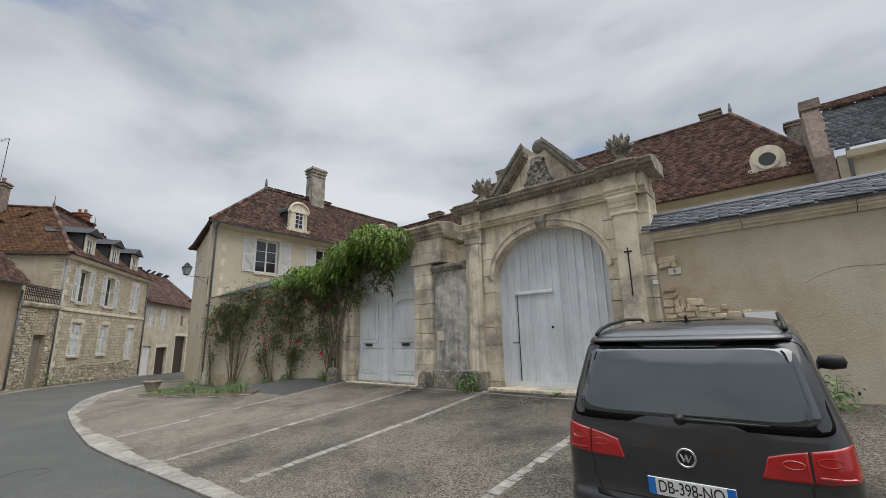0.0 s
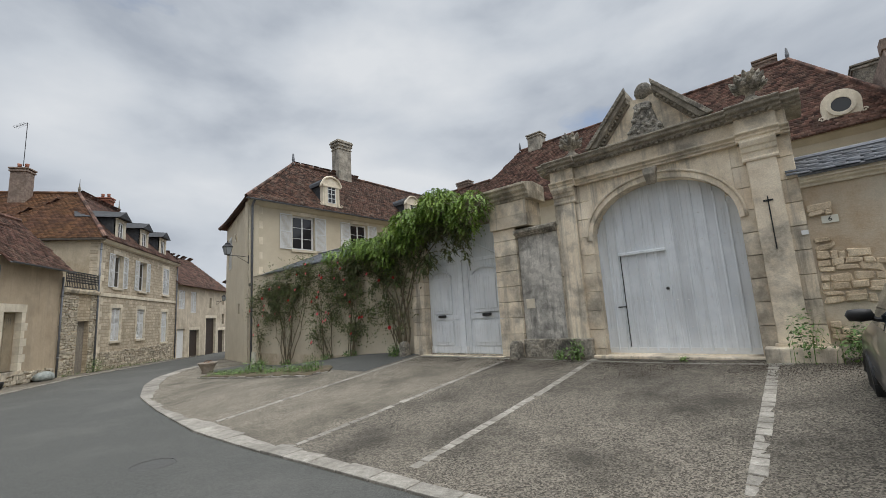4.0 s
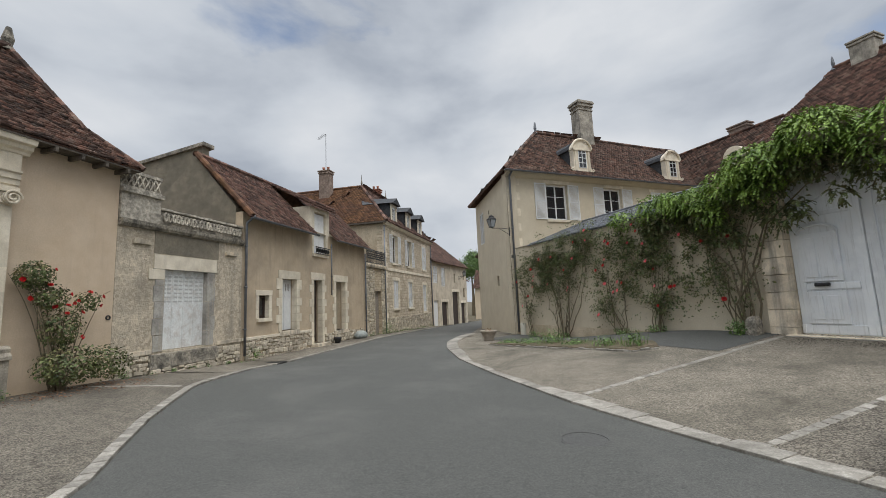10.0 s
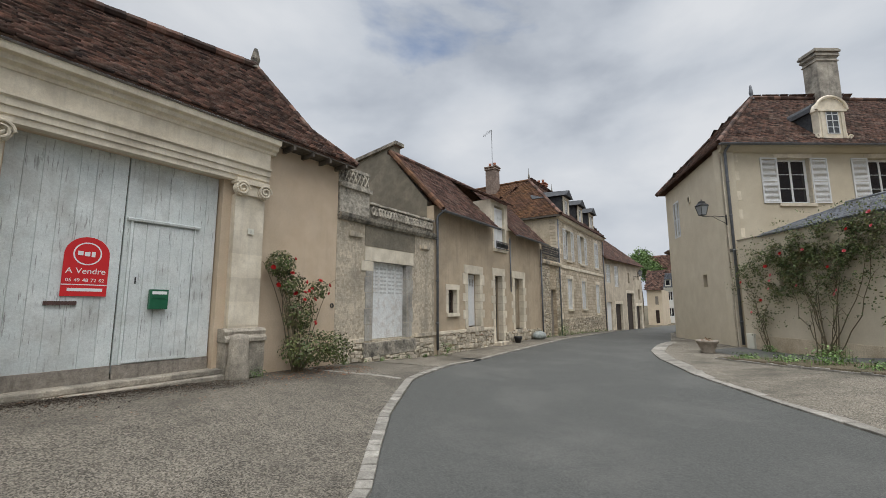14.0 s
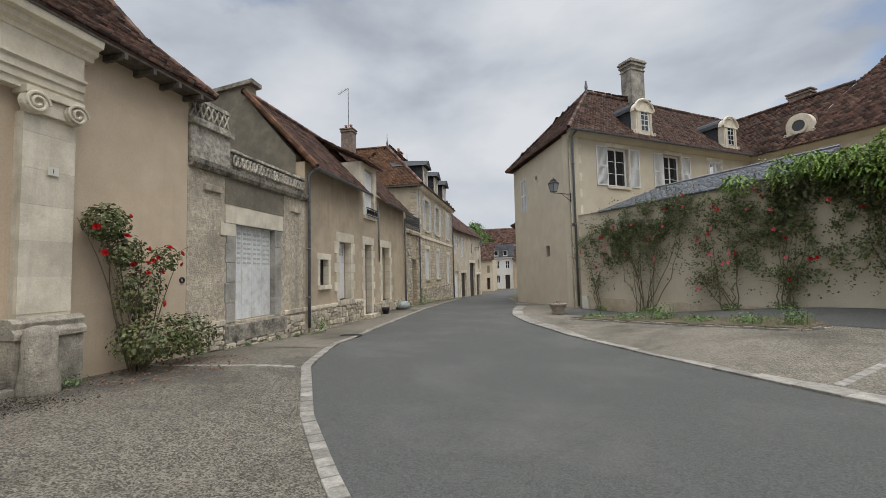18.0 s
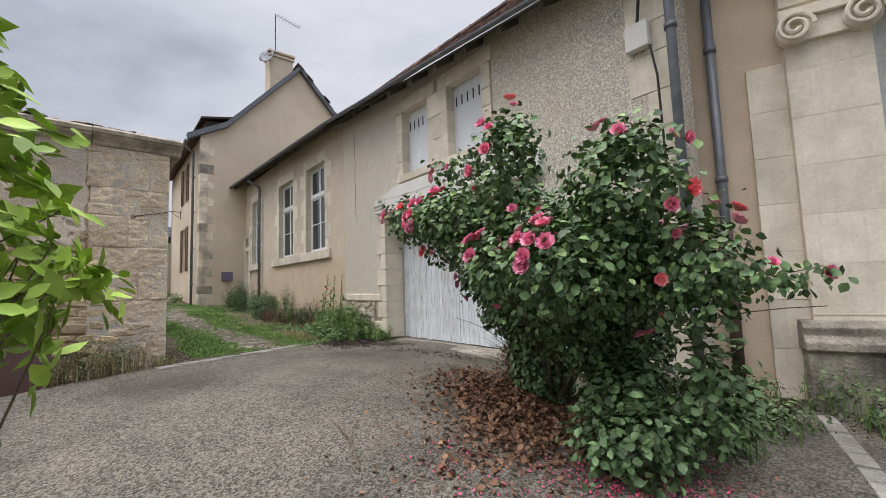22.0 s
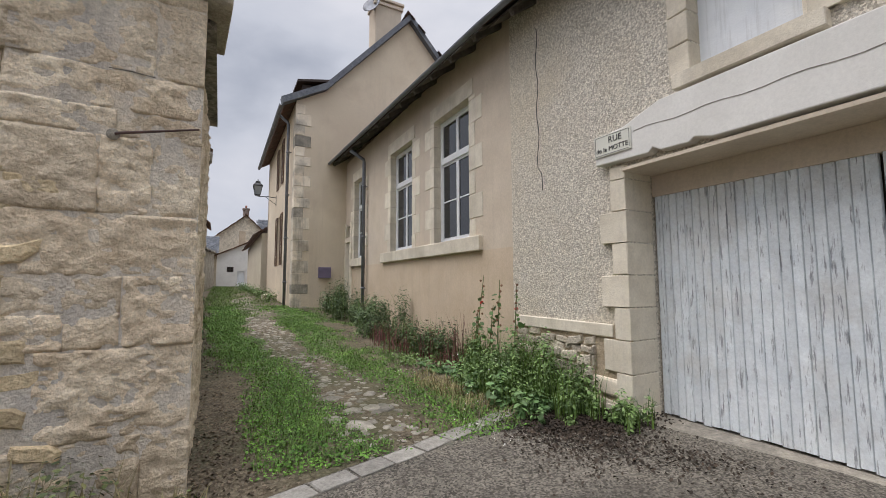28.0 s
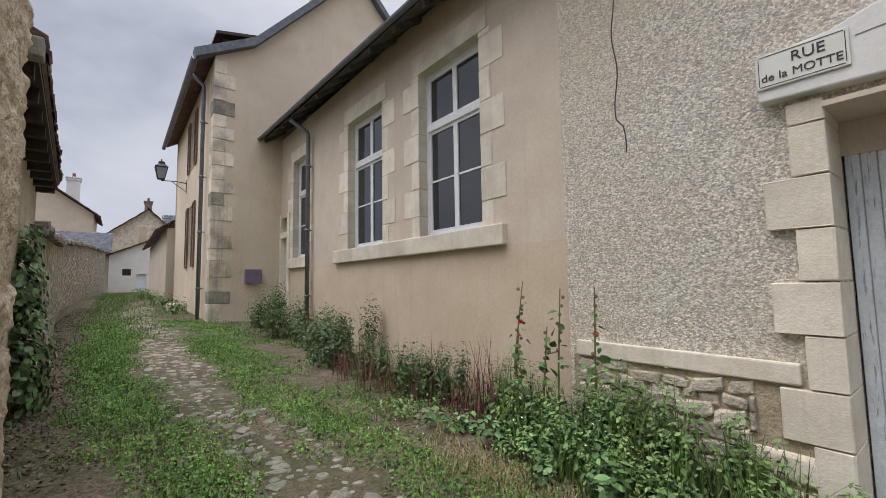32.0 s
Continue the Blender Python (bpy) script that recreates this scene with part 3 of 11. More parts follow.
def tiles(name, corners, material, parent, width=0.17, rise=0.115, thick=0.018, label="", hole=None, kind="stuff"):
    """A slope of overlapping flat tiles on a plane polygon whose first edge is the eave, with boarding below. All tiles of a slope are one mesh."""
    P = [Vector(c) for c in corners]
    e = (P[1] - P[0]).normalized()
    nrm = e.cross(P[2] - P[0]).normalized()
    if nrm.z < 0:
        nrm = -nrm
    g = nrm.cross(e)
    if g.z < 0:
        g = -g
    poly = [((p - P[0]).dot(e), (p - P[0]).dot(g)) for p in P]
    xs0, xs1 = min(p[0] for p in poly), max(p[0] for p in poly)
    top = max(p[1] for p in poly)
    rows_ = int(top / rise) + 1
    cols = int((xs1 - xs0) / width) + 2
    R_, C_ = np.meshgrid(np.arange(rows_), np.arange(cols), indexing="ij")
    x = xs0 + (C_ + 0.5 * (R_ % 2) - 0.5) * width + rng.normal(0, 0.012, R_.shape)
    y = R_ * rise + rng.normal(0, 0.007, R_.shape)
    ok = inside(poly, x + width / 2, y + rise * 0.5)
    if hole:
        ok &= ~inside(hole, x + width / 2, y + rise * 0.5)
    x, y = x[ok], y[ok]
    k = len(x)
    w = width * rng.uniform(0.9, 0.99, k)
    lift = thick * rng.uniform(0.9, 1.9, k)
    tw = rng.normal(0, 0.006, k)
    ln = rise * 1.35
    loc = np.zeros((k, 8, 3))
    for i, (a, b, c) in enumerate([(0, 0, 1), (1, 0, 1), (1, 1, 0.25), (0, 1, 0.25), (0, 0, 0), (1, 0, 0), (1, 1, -0.4), (0, 1, -0.4)]):
        loc[:, i, 0] = x + a * w
        loc[:, i, 1] = y + b * ln
        loc[:, i, 2] = c * lift + (tw * (a - 0.5) if c > 0 else 0)
    if len(P) == 4:
        warp = (P[3] - P[0]).dot(nrm)
        loc[..., 2] += warp * np.clip(1 - loc[..., 0] / max(poly[1][0], 0.1), 0, 1) * loc[..., 1] / max(poly[3][1], 0.1)
    E_, G_, N_, O_ = (np.array(q) for q in (e, g, nrm, P[0]))
    v = O_ + loc[..., :1] * E_ + loc[..., 1:2] * G_ + loc[..., 2:] * N_
    quad = np.array([(0, 1, 2, 3), (0, 4, 5, 1), (0, 3, 7, 4), (1, 5, 6, 2)])
    f = (np.arange(k) * 8)[:, None, None] + quad
    ob = mesh_np(name, v.reshape(-1, 3), f.reshape(-1, 4), material, parent, label, kind)
    if len(P) == 4 and abs(warp) > 0.02:
        gu, gv = 12, 8
        low = Geo()
        vs = []
        for j in range(gv + 1):
            for i in range(gu + 1):
                a, b = i / gu, j / gv
                qx = (poly[0][0] * (1 - a) + poly[1][0] * a) * (1 - b) + (poly[3][0] * (1 - a) + poly[2][0] * a) * b
                qy = poly[3][1] * (1 - a) * b + poly[2][1] * a * b
                qz = warp * min(1, max(0, 1 - qx / max(poly[1][0], 0.1))) * qy / max(poly[3][1], 0.1) - 0.03
                vs.append(P[0] + e * qx + g * qy + nrm * qz)
        low.add(vs, [(j * (gu + 1) + i, j * (gu + 1) + i + 1, (j + 1) * (gu + 1) + i + 1, (j + 1) * (gu + 1) + i) for j in range(gv) for i in range(gu)])
        part("roof_boarding", low, material, parent)
        return ob
    base = Geo().add([p - nrm * 0.02 for p in P] + [p - nrm * 0.06 for p in P],
                     [tuple(range(len(P))), tuple(range(len(P), 2 * len(P)))[::-1]] + [(i, (i + 1) % len(P), (i + 1) % len(P) + len(P), i + len(P)) for i in range(len(P))])
    part("roof_boarding", base, material, parent)
    return ob


def ridge(name, p, q, material, parent, r=0.11, step=0.38):
    """A line of half-round ridge tiles."""
    p, q = Vector(p), Vector(q)
    d = q - p
    n = max(1, int(d.length / step))
    g = Geo()
    for i in range(n):
        a, b = p + d * (i / n), p + d * ((i + 1.06) / n)
        g.tube([a, b], [r * 1.0, r * 1.12], 8)
    g.tube([p, q], r * 0.98, 8)
    return part(name, g, material, parent, kind="stuff")


def wall_geo(x0, x1, z0, z1, thick, openings=(), y=0.0, outline=None):
    """A wall along x, its face at y, with openings (x0, x1, z0, z1) cut through. outline: optional top line (x, z) points."""
    xs = sorted({x0, x1, *(v for o in openings for v in o[:2])})
    zs = sorted({z0, z1, *(v for o in openings for v in o[2:4])})
    xs, zs = [v for v in xs if x0 <= v <= x1], [v for v in zs if z0 <= v <= z1]
    g = Geo()

    def solid(i, j):
        if not (0 <= i < len(xs) - 1 and 0 <= j < len(zs) - 1):
            return False
        cx, cz = (xs[i] + xs[i + 1]) / 2, (zs[j] + zs[j + 1]) / 2
        return not any(o[0] < cx < o[1] and o[2] < cz < o[3] for o in openings)

    for i in range(len(xs) - 1):
        for j in range(len(zs) - 1):
            if not solid(i, j):
                continue
            a, b, c, d = xs[i], xs[i + 1], zs[j], zs[j + 1]
            g.add([(a, y, c), (b, y, c), (b, y, d), (a, y, d)], [(0, 1, 2, 3)])
            g.add([(a, y + thick, c), (b, y + thick, c), (b, y + thick, d), (a, y + thick, d)], [(3, 2, 1, 0)])
            for di, dj, s in ((-1, 0, (a, c, a, d)), (1, 0, (b, c, b, d)), (0, -1, (a, c, b, c)), (0, 1, (a, d, b, d))):
                if not solid(i + di, j + dj):
                    g.add([(s[0], y, s[1]), (s[2], y, s[3]), (s[2], y + thick, s[3]), (s[0], y + thick, s[1])], [(0, 1, 2, 3)])
    return g


def stone_block(w, d, h, seed, rough=0.007):
    """A cut stone of that size with worn, uneven edges: origin at its lower front left corner."""
    r = random.Random(seed)
    c = min(0.006, w * 0.12, h * 0.12)
    j = lambda: r.uniform(-rough, rough)
    out = [(c, 0), (w - c, 0), (w, c), (w, h - c), (w - c, h), (c, h), (0, h - c), (0, c)]
    back = [(x, d, z) for x, z in out]
    mid = [(x, c, z) for x, z in out]
    fr = [(w / 2 + (x - w / 2) * (1 - 1.6 * c / w) + j() * 0.5, j() * 0.6, h / 2 + (z - h / 2) * (1 - 1.6 * c / h) + j() * 0.5) for x, z in out]
    return Geo().loft([fr, mid, back])


BLOCKS = {}


def block(name, x, y, z, w, d, h, material, parent, label="", kinds=5):
    """A cut stone as a part; alike sizes share their meshes."""
    key = (round(w, 2), round(d, 2), round(h, 2), material.name, random.randrange(kinds))
    if key not in BLOCKS:
        me = mesh_of(stone_block(*key[:3], seed=hash(key[:3] + key[4:]) & 0xFFFF), name)
        clean(me)
        me.materials.append(material)
        BLOCKS[key] = me
    return part(name, BLOCKS[key], material, parent, label, m=pose(x, y, z))


def quoins(x, z0, z1, parent, material, right=True, long=0.55, short=0.32, h=0.36, proud=0.02, depth=0.12):
    """Corner stones, long and short by turns."""
    z, i = z0, 0
    while z < z1 - 0.12:
        hh = min(h * random.uniform(0.85, 1.15), z1 - z)
        w = long if i % 2 else short
        block("quoin", x - (w if right else 0), -proud, z, w, depth, hh - 0.012, material, parent)
        z += hh
        i += 1


def surround(x0, x1, z0, z1, parent, material, w=0.2, lintel=0.28, sill=True, proud=0.025, depth=0.3, teeth=True, h=0.34, wide=None):
    """Cut stones round an opening: jambs by courses, a lintel, a sill."""
    z, i = z0, 0
    wide = wide or w * 1.7
    while z < z1 - 0.08:
        hh = min(h, z1 - z)
        if z1 - z - hh < 0.12:
            hh = z1 - z
        ww = wide if teeth and i % 2 else w
        block("jamb_stone", x0 - ww + 0.005, -proud, z, ww, depth, hh - 0.008, material, parent)
        block("jamb_stone", x1 - 0.005, -proud, z, ww, depth, hh - 0.008, material, parent)
        z += hh
        i += 1
    block("lintel", x0 - w * 1.2, -proud - 0.004, z1 - 0.005, x1 - x0 + 2.4 * w, depth, lintel, material, parent)
    if sill:
        block("sill", x0 - w * 0.7, -proud - 0.06, z0 - 0.14, x1 - x0 + 1.4 * w, depth + 0.03, 0.135, material, parent)


def boards(x0, x1, z0, z1, n, parent, material, y=0.0, t=0.035, name="board", gap=0.006, ragged=0.0):
    """Upright boards side by side, each a part."""
    w = (x1 - x0) / n
    for i in range(n):
        g = Geo()
        a, b = x0 + i * w + gap / 2, x0 + (i + 1) * w - gap / 2
        dy = random.uniform(-0.004, 0.004)
        c = 0.006
        lo = z0 + random.uniform(0, ragged)
        g.loft([[(a, y + t, z), (b, y + t, z), (b, y + c + dy, z), (b - c, y + dy, z), (a + c, y + dy, z), (a, y + c + dy, z)] for z in (lo, z1)])
        part(name, g, material, parent)


def louvre(name, x0, x1, z0, z1, parent, material, m=None, y=-0.05, slats=True):
    """A louvred shutter with stiles, rails and slats."""
    fr = Geo()
    for a, b in ((x0, x0 + 0.06), (x1 - 0.06, x1)):
        fr.box(a, b, y, y + 0.035, z0, z1)
    mid = (z0 + z1) / 2
    for c in (z0, mid - 0.03, z1 - 0.07):
        fr.box(x0 + 0.06, x1 - 0.06, y + 0.002, y + 0.033, c, c + 0.07)
    sh = part(name, fr, material, parent, m=m)
    sl = Geo()
    z = z0 + 0.09
    while z < z1 - 0.1:
        sl.add([(x0 + 0.06, y + 0.004, z), (x1 - 0.06, y + 0.004, z), (x1 - 0.06, y + 0.03, z + 0.035), (x0 + 0.06, y + 0.03, z + 0.035),
                (x0 + 0.06, y + 0.004, z + 0.008), (x1 - 0.06, y + 0.004, z + 0.008), (x1 - 0.06, y + 0.03, z + 0.043), (x0 + 0.06, y + 0.03, z + 0.043)],
               [(0, 1, 2, 3), (4, 7, 6, 5), (0, 4, 5, 1), (2, 6, 7, 3)])
        z += 0.055
    part("slats", sl, material, sh, kind="stuff")
    return sh


def window(x0, x1, z0, z1, parent, depth=0.2, leaves=2, bars=2, material=None, transom=0.0, name="window"):
    """A casement window: frame, leaves with bars, a pane in each light, a dark room behind."""
    mt = material or WHITEWOOD
    y = depth
    fr = Geo()
    t = 0.06
    fr.box(x0, x0 + t, y, y + 0.07, z0, z1).box(x1 - t, x1, y, y + 0.07, z0, z1)
    fr.box(x0 + t, x1 - t, y + 0.001, y + 0.069, z0, z0 + t).box(x0 + t, x1 - t, y + 0.001, y + 0.069, z1 - t, z1)
    win = part(name, fr, mt, parent, bevel=0.006)
    top = z1 - t
    lo = z0 + t
    zt = z1 - transom if transom else top
    w = (x1 - x0 - 2 * t) / leaves
    if transom:
        part("transom", Geo().box(x0 + t, x1 - t, y - 0.02, y + 0.06, zt - 0.05, zt + 0.05), mt, win, bevel=0.008)
    for i in range(leaves):
        a, b = x0 + t + i * w, x0 + t + (i + 1) * w
        spans = [(lo, zt - (0.05 if transom else 0), bars)] + ([(zt + 0.05, top, 1)] if transom else [])
        for c, d, nb in spans:
            s = 0.045
            g = Geo().box(a, a + s, y + 0.01, y + 0.055, c, d).box(b - s, b, y + 0.01, y + 0.055, c, d)
            g.box(a + s, b - s, y + 0.011, y + 0.054, c, c + s).box(a + s, b - s, y + 0.011, y + 0.054, d - s, d)
            for k in range(1, nb):
                zz = c + (d - c) * k / nb
                g.box(a + s, b - s, y + 0.018, y + 0.047, zz - 0.013, zz + 0.013)
            part("casement", g, mt, win)
            for k in range(nb):
                za, zb = c + (d - c) * k / nb + 0.01, c + (d - c) * (k + 1) / nb - 0.01
                part("pane", Geo().box(a + s * 0.8, b - s * 0.8, y + 0.03, y + 0.035, za, zb), PANE, win)
    return win


def lantern(parent_m, arm=0.6, label="black iron wall lantern on a scrolled bracket", flip=1):
    """A wall lantern on a bracket: the wall is the local plane y = 0, the lantern hangs out along -y."""
    L = thing("wall_lantern", label, "street lamp", parent_m, "wall lanterns")
    part("bracket", Geo().tube([(0, 0, 0), (0, -arm * 0.5, 0.03), (0, -arm, 0.0)], 0.016, 6).tube([(0, 0, -0.3), (0, -arm * 0.35, -0.12), (0, -arm * 0.6, 0.02)], 0.012, 6)
         .box(-0.03, 0.03, -0.015, 0.0, -0.36, 0.1), IRON, L)
    c = pose(0, -arm, 0.04)
    sq = lambda r, z: [(r, r, z), (-r, r, z), (-r, -r, z), (r, -r, z)]
    cage = Geo().loft([sq(0.10, 0), sq(0.10, 0.03)], m=c)
    for sx in (-1, 1):
        for sy in (-1, 1):
            cage.tube([(sx * 0.10, sy * 0.10, 0.02), (sx * 0.17, sy * 0.17, 0.4)], 0.012, 5, m=c)
    cage.loft([sq(0.185, 0.4), sq(0.185, 0.425)], m=c)
    part("cage", cage, IRON, L)
    part("cap", Geo().loft([sq(0.19, 0.425), sq(0.1, 0.53), sq(0.09, 0.6), sq(0.02, 0.64)], m=c).tube([(0, 0, 0.63), (0, 0, 0.7)], 0.02, 6, m=c), IRON, L)
    part("lantern_glass", Geo().loft([sq(0.092, 0.03), sq(0.16, 0.4)], m=c), LAMPGLASS, L)
    return L


def downpipe(x, z0, z1, parent, y=-0.09, r=0.045, top=0.0, rust=0.0):
    """A round downpipe with collars."""
    pts = [(x, y, z0), (x, y, z1)]
    if top:
        pts += [(x, y - 0.02, z1 + 0.08), (x, y - top, z1 + 0.3)]
    g = Geo().tube(pts, r, 10)
    for z in np.arange(z0 + 0.9, z1, 1.5):
        g.tube([(x, y, z), (x, y, z + 0.06)], r * 1.3, 10).box(x - 0.012, x + 0.012, y, -0.001, z + 0.02, z + 0.04)
    dp = part("downpipe", g, ZINC, parent, smooth=True)
    if rust:
        part("pipe_foot", Geo().tube([(x, y, z0), (x, y, z0 + rust)], r * 1.15, 10), RUSTPIPE, dp, smooth=True)
    return dp


def gutter(p, q, parent, r=0.07):
    """A half-round gutter from p to q."""
    p, q = Vector(p), Vector(q)
    d = (q - p).normalized()
    o = d.cross(Vector((0, 0, 1))).normalized()
    prof = [(math.cos(t), math.sin(t)) for t in np.linspace(math.pi, math.tau, 8)]
    prof = [(a * r, b * r) for a, b in prof] + [(a * (r - 0.012), b * (r - 0.012)) for a, b in prof[::-1]]
    g = Geo().loft([[tuple(c + o * a + Vector((0, 0, b))) for a, b in prof] for c in (p, q)])
    return part("gutter", g, ZINC, parent)


def text(name, body, size, material, parent, m, depth=0.002, spacing=1.0):
    """Lettering as a mesh, from the built-in font; local x to the right, y up, face towards local z."""
    cu = bpy.data.curves.new(name, "FONT")
    cu.body, cu.size, cu.extrude, cu.align_x, cu.align_y, cu.space_character = body, size, depth, "CENTER", "CENTER", spacing
    ob = bpy.data.objects.new(name, cu)
    scene.collection.objects.link(ob)
    me = bpy.data.meshes.new_from_object(ob.evaluated_get(bpy.context.evaluated_depsgraph_get()))
    bpy.data.objects.remove(ob)
    me.materials.clear()
    me.materials.append(material)
    o = new(name, me)
    o.parent = parent
    o.matrix_basis = m
    return o


def leaf_mesh(name, pos, nrm, size, material, parent=None, label="", kind="stuff", fold=0.25, slim=0.5, way=None):
    """Many leaves in one mesh: pos (n, 3), nrm (n, 3) facing, size (n)."""
    k = len(pos)
    nrm = nrm / (np.linalg.norm(nrm, axis=1, keepdims=True) + 1e-9)
    h = rng.normal(0, 1, (k, 3))
    h[:, 2] -= 0.8
    if way is not None:
        h = np.asarray(way)
    d = h - (h * nrm).sum(1, keepdims=True) * nrm
    d /= np.linalg.norm(d, axis=1, keepdims=True) + 1e-9
    s = np.cross(nrm, d)
    sz = np.asarray(size)[:, None]
    a = slim * 0.5
    pts = [(0, 0, 0), (a * 0.85, 0.28, fold), (a, 0.6, fold), (0, 1, -0.05), (-a, 0.6, fold), (-a * 0.85, 0.28, fold)]
    v = np.stack([pos + sz * (s * x + d * (y - 0.4) + nrm * z * a) for x, y, z in pts], 1)
    f = (np.arange(k) * 6)[:, None, None] + np.array([(0, 1, 2, 3), (0, 3, 4, 5)])
    return mesh_np(name, v.reshape(-1, 3), f.reshape(-1, 4), material, parent, label, kind)


def blades(name, pos, height, width, material, parent=None, label="", kind="stuff", lean=0.5):
    """Many grass blades in one mesh: two bent quads each."""
    k = len(pos)
    az = rng.uniform(0, math.tau, k)
    o = np.stack([np.cos(az), np.sin(az), np.zeros(k)], 1)
    s = np.stack([-np.sin(az), np.cos(az), np.zeros(k)], 1)
    h, w = np.asarray(height)[:, None], np.asarray(width)[:, None]
    ln = lean * rng.uniform(0.1, 1, (k, 1))
    up = np.array([0, 0, 1.0])
    v = np.stack([pos - s * w, pos + s * w, pos + up * h * 0.55 + o * h * ln * 0.3 + s * w * 0.8, pos + up * h * 0.55 + o * h * ln * 0.3 - s * w * 0.8,
                  pos + up * h * (1 - 0.3 * ln) + o * h * ln + s * w * 0.15, pos + up * h * (1 - 0.3 * ln) + o * h * ln - s * w * 0.15], 1)
    f = (np.arange(k) * 6)[:, None, None] + np.array([(0, 1, 2, 3), (3, 2, 4, 5)])
    return mesh_np(name, v.reshape(-1, 3), f.reshape(-1, 4), material, parent, label, kind)


def rubble(parent, x0, x1, z0, z1, y, material, course=0.14, wmin=0.12, wmax=0.42, name="rubble_stone", mask=None):
    """Uneven stones in wandering courses, each a part."""
    z = z0
    while z < z1 - 0.05:
        h = min(random.uniform(course * 0.7, course * 1.3), z1 - z)
        x = x0
        while x < x1 - 0.04:
            w = min(random.uniform(wmin, wmax), x1 - x)
            if mask and not mask(x + w / 2, z + h / 2):
                x += w
                continue
            r_ = random.Random(random.randrange(99999))
            n_ = 11
            hh = h * r_.uniform(0.72, 1.18)
            zc, tl = z + h / 2 + r_.gauss(0, 0.018), r_.gauss(0, 0.09)
            ring = lambda k, yy: [(x + w / 2 + (w / 2 - 0.003) * k * math.copysign(abs(math.cos(t)) ** 0.3, math.cos(t)) * q, yy, zc + tl * w * k * math.cos(t) + (hh / 2 - 0.002) * k * math.copysign(abs(math.sin(t)) ** 0.32, math.sin(t)) * q)
                                  for t, q in zip([j * math.tau / n_ + 0.3 for j in range(n_)], qs)]
            qs = [r_.uniform(0.84, 1.1) for _ in range(n_)]
            d_ = r_.uniform(0.0, 0.035)
            part(name, Geo().loft([ring(0.72, y - 0.028 - d_), ring(0.95, y - 0.018 - d_), ring(1.0, y), ring(1.0, y + 0.05)]), material, parent)
            x += w
        z += h


# ---- ground ----
EW = Vector((-6.5, 24.8, 0))            # start of the garden wall line
EU, EN = Vector((0.579, -0.815, 0)), Vector((0.815, 0.579, 0))


def step01(t):
    t = np.clip(t, 0, 1)
    return t * t * (3 - 2 * t)


def gz(x, y):
    """Height of the ground: the street falls north, the forecourt rises to the gates, the lane climbs south."""
    x, y = np.asarray(x, float), np.asarray(y, float)
    z = np.interp(y, [-400, -45, -25, -14, -10, -4, 0, 4, 8.5, 15, 25, 42, 75, 400], [1.7, 1.6, 1.25, 0.9, 0.65, 0.2, -0.08, -0.25, -0.41, -0.43, -0.42, -0.86, -1.6, -2.0])
    d = (x - EW.x) * EN.x + (y - EW.y) * EN.y
    s = (x - EW.x) * EU.x + (y - EW.y) * EU.y
    far = np.clip(1 - (np.hypot(x, y) - 60) / 40, 0, 1)
    z = z + 0.68 * np.clip(1 + d / 6.5, 0, 1) * step01((s - 2) / 9) * step01((s + 40) / 10) * far
    z = z + 0.3 * step01((-9.5 - x) / 4) * np.interp(y, [-6, -3, -1, 8, 11, 16], [0, 0.5, 1, 1, 0.8, 0]) * far
    return z


def grid_mesh(name, xs, ys, dz, material, label, kind="structure"):
    X, Y = np.meshgrid(xs, ys, indexing="ij")
    v = np.stack([X, Y, gz(X, Y) + dz], -1).reshape(-1, 3)
    a, b = len(xs), len(ys)
    i = (np.arange(a - 1)[:, None] * b + np.arange(b - 1)).ravel()
    ob = mesh_np(name, v, np.stack([i, i + b, i + b + 1, i + 1], 1), material, None, label, kind, smooth=True)
    return tagged(ob, category="ground")


def resample(pts, n):
    p = np.array(pts, float)
    d = np.r_[0, np.cumsum(np.hypot(*np.diff(p, axis=0).T))]
    t = np.linspace(0, d[-1], n)
    return np.stack([np.interp(t, d, p[:, 0]), np.interp(t, d, p[:, 1])], 1)


def strip(name, left, right, dz, material, label, n=60, m=12, category="pavement"):
    """A sheet between two lines of the plan that follows the ground."""
    A, B = resample(left, n), resample(right, n)
    t = np.linspace(0, 1, m)[None, :, None]
    P = A[:, None] * (1 - t) + B[:, None] * t
    v = np.concatenate([P, (gz(P[..., 0], P[..., 1]) + dz)[..., None]], -1).reshape(-1, 3)
    i = (np.arange(n - 1)[:, None] * m + np.arange(m - 1)).ravel()
    f = np.stack([i, i + 1, i + m + 1, i + m], 1)
    a, b, c = v[f[0, 0]], v[f[0, 1]], v[f[0, 2]]
    if np.cross(b - a, c - a)[2] < 0:
        f = f[:, ::-1]
    return tagged(mesh_np(name, v, f, material, None, label, "structure", smooth=True), category=category)


far_line = list(np.geomspace(20, 2500, 12))
XS = sorted([-v - 30 for v in far_line] + list(np.arange(-50, 42, 1.0)) + [v + 22 for v in far_line])
YS = sorted([-v - 30 for v in far_line] + list(np.arange(-50, 90, 1.0)) + [v + 70 for v in far_line])
grid_mesh("ground", np.array(XS), np.array(YS), -0.04, EARTH, "bare earth and scrub under the whole village")

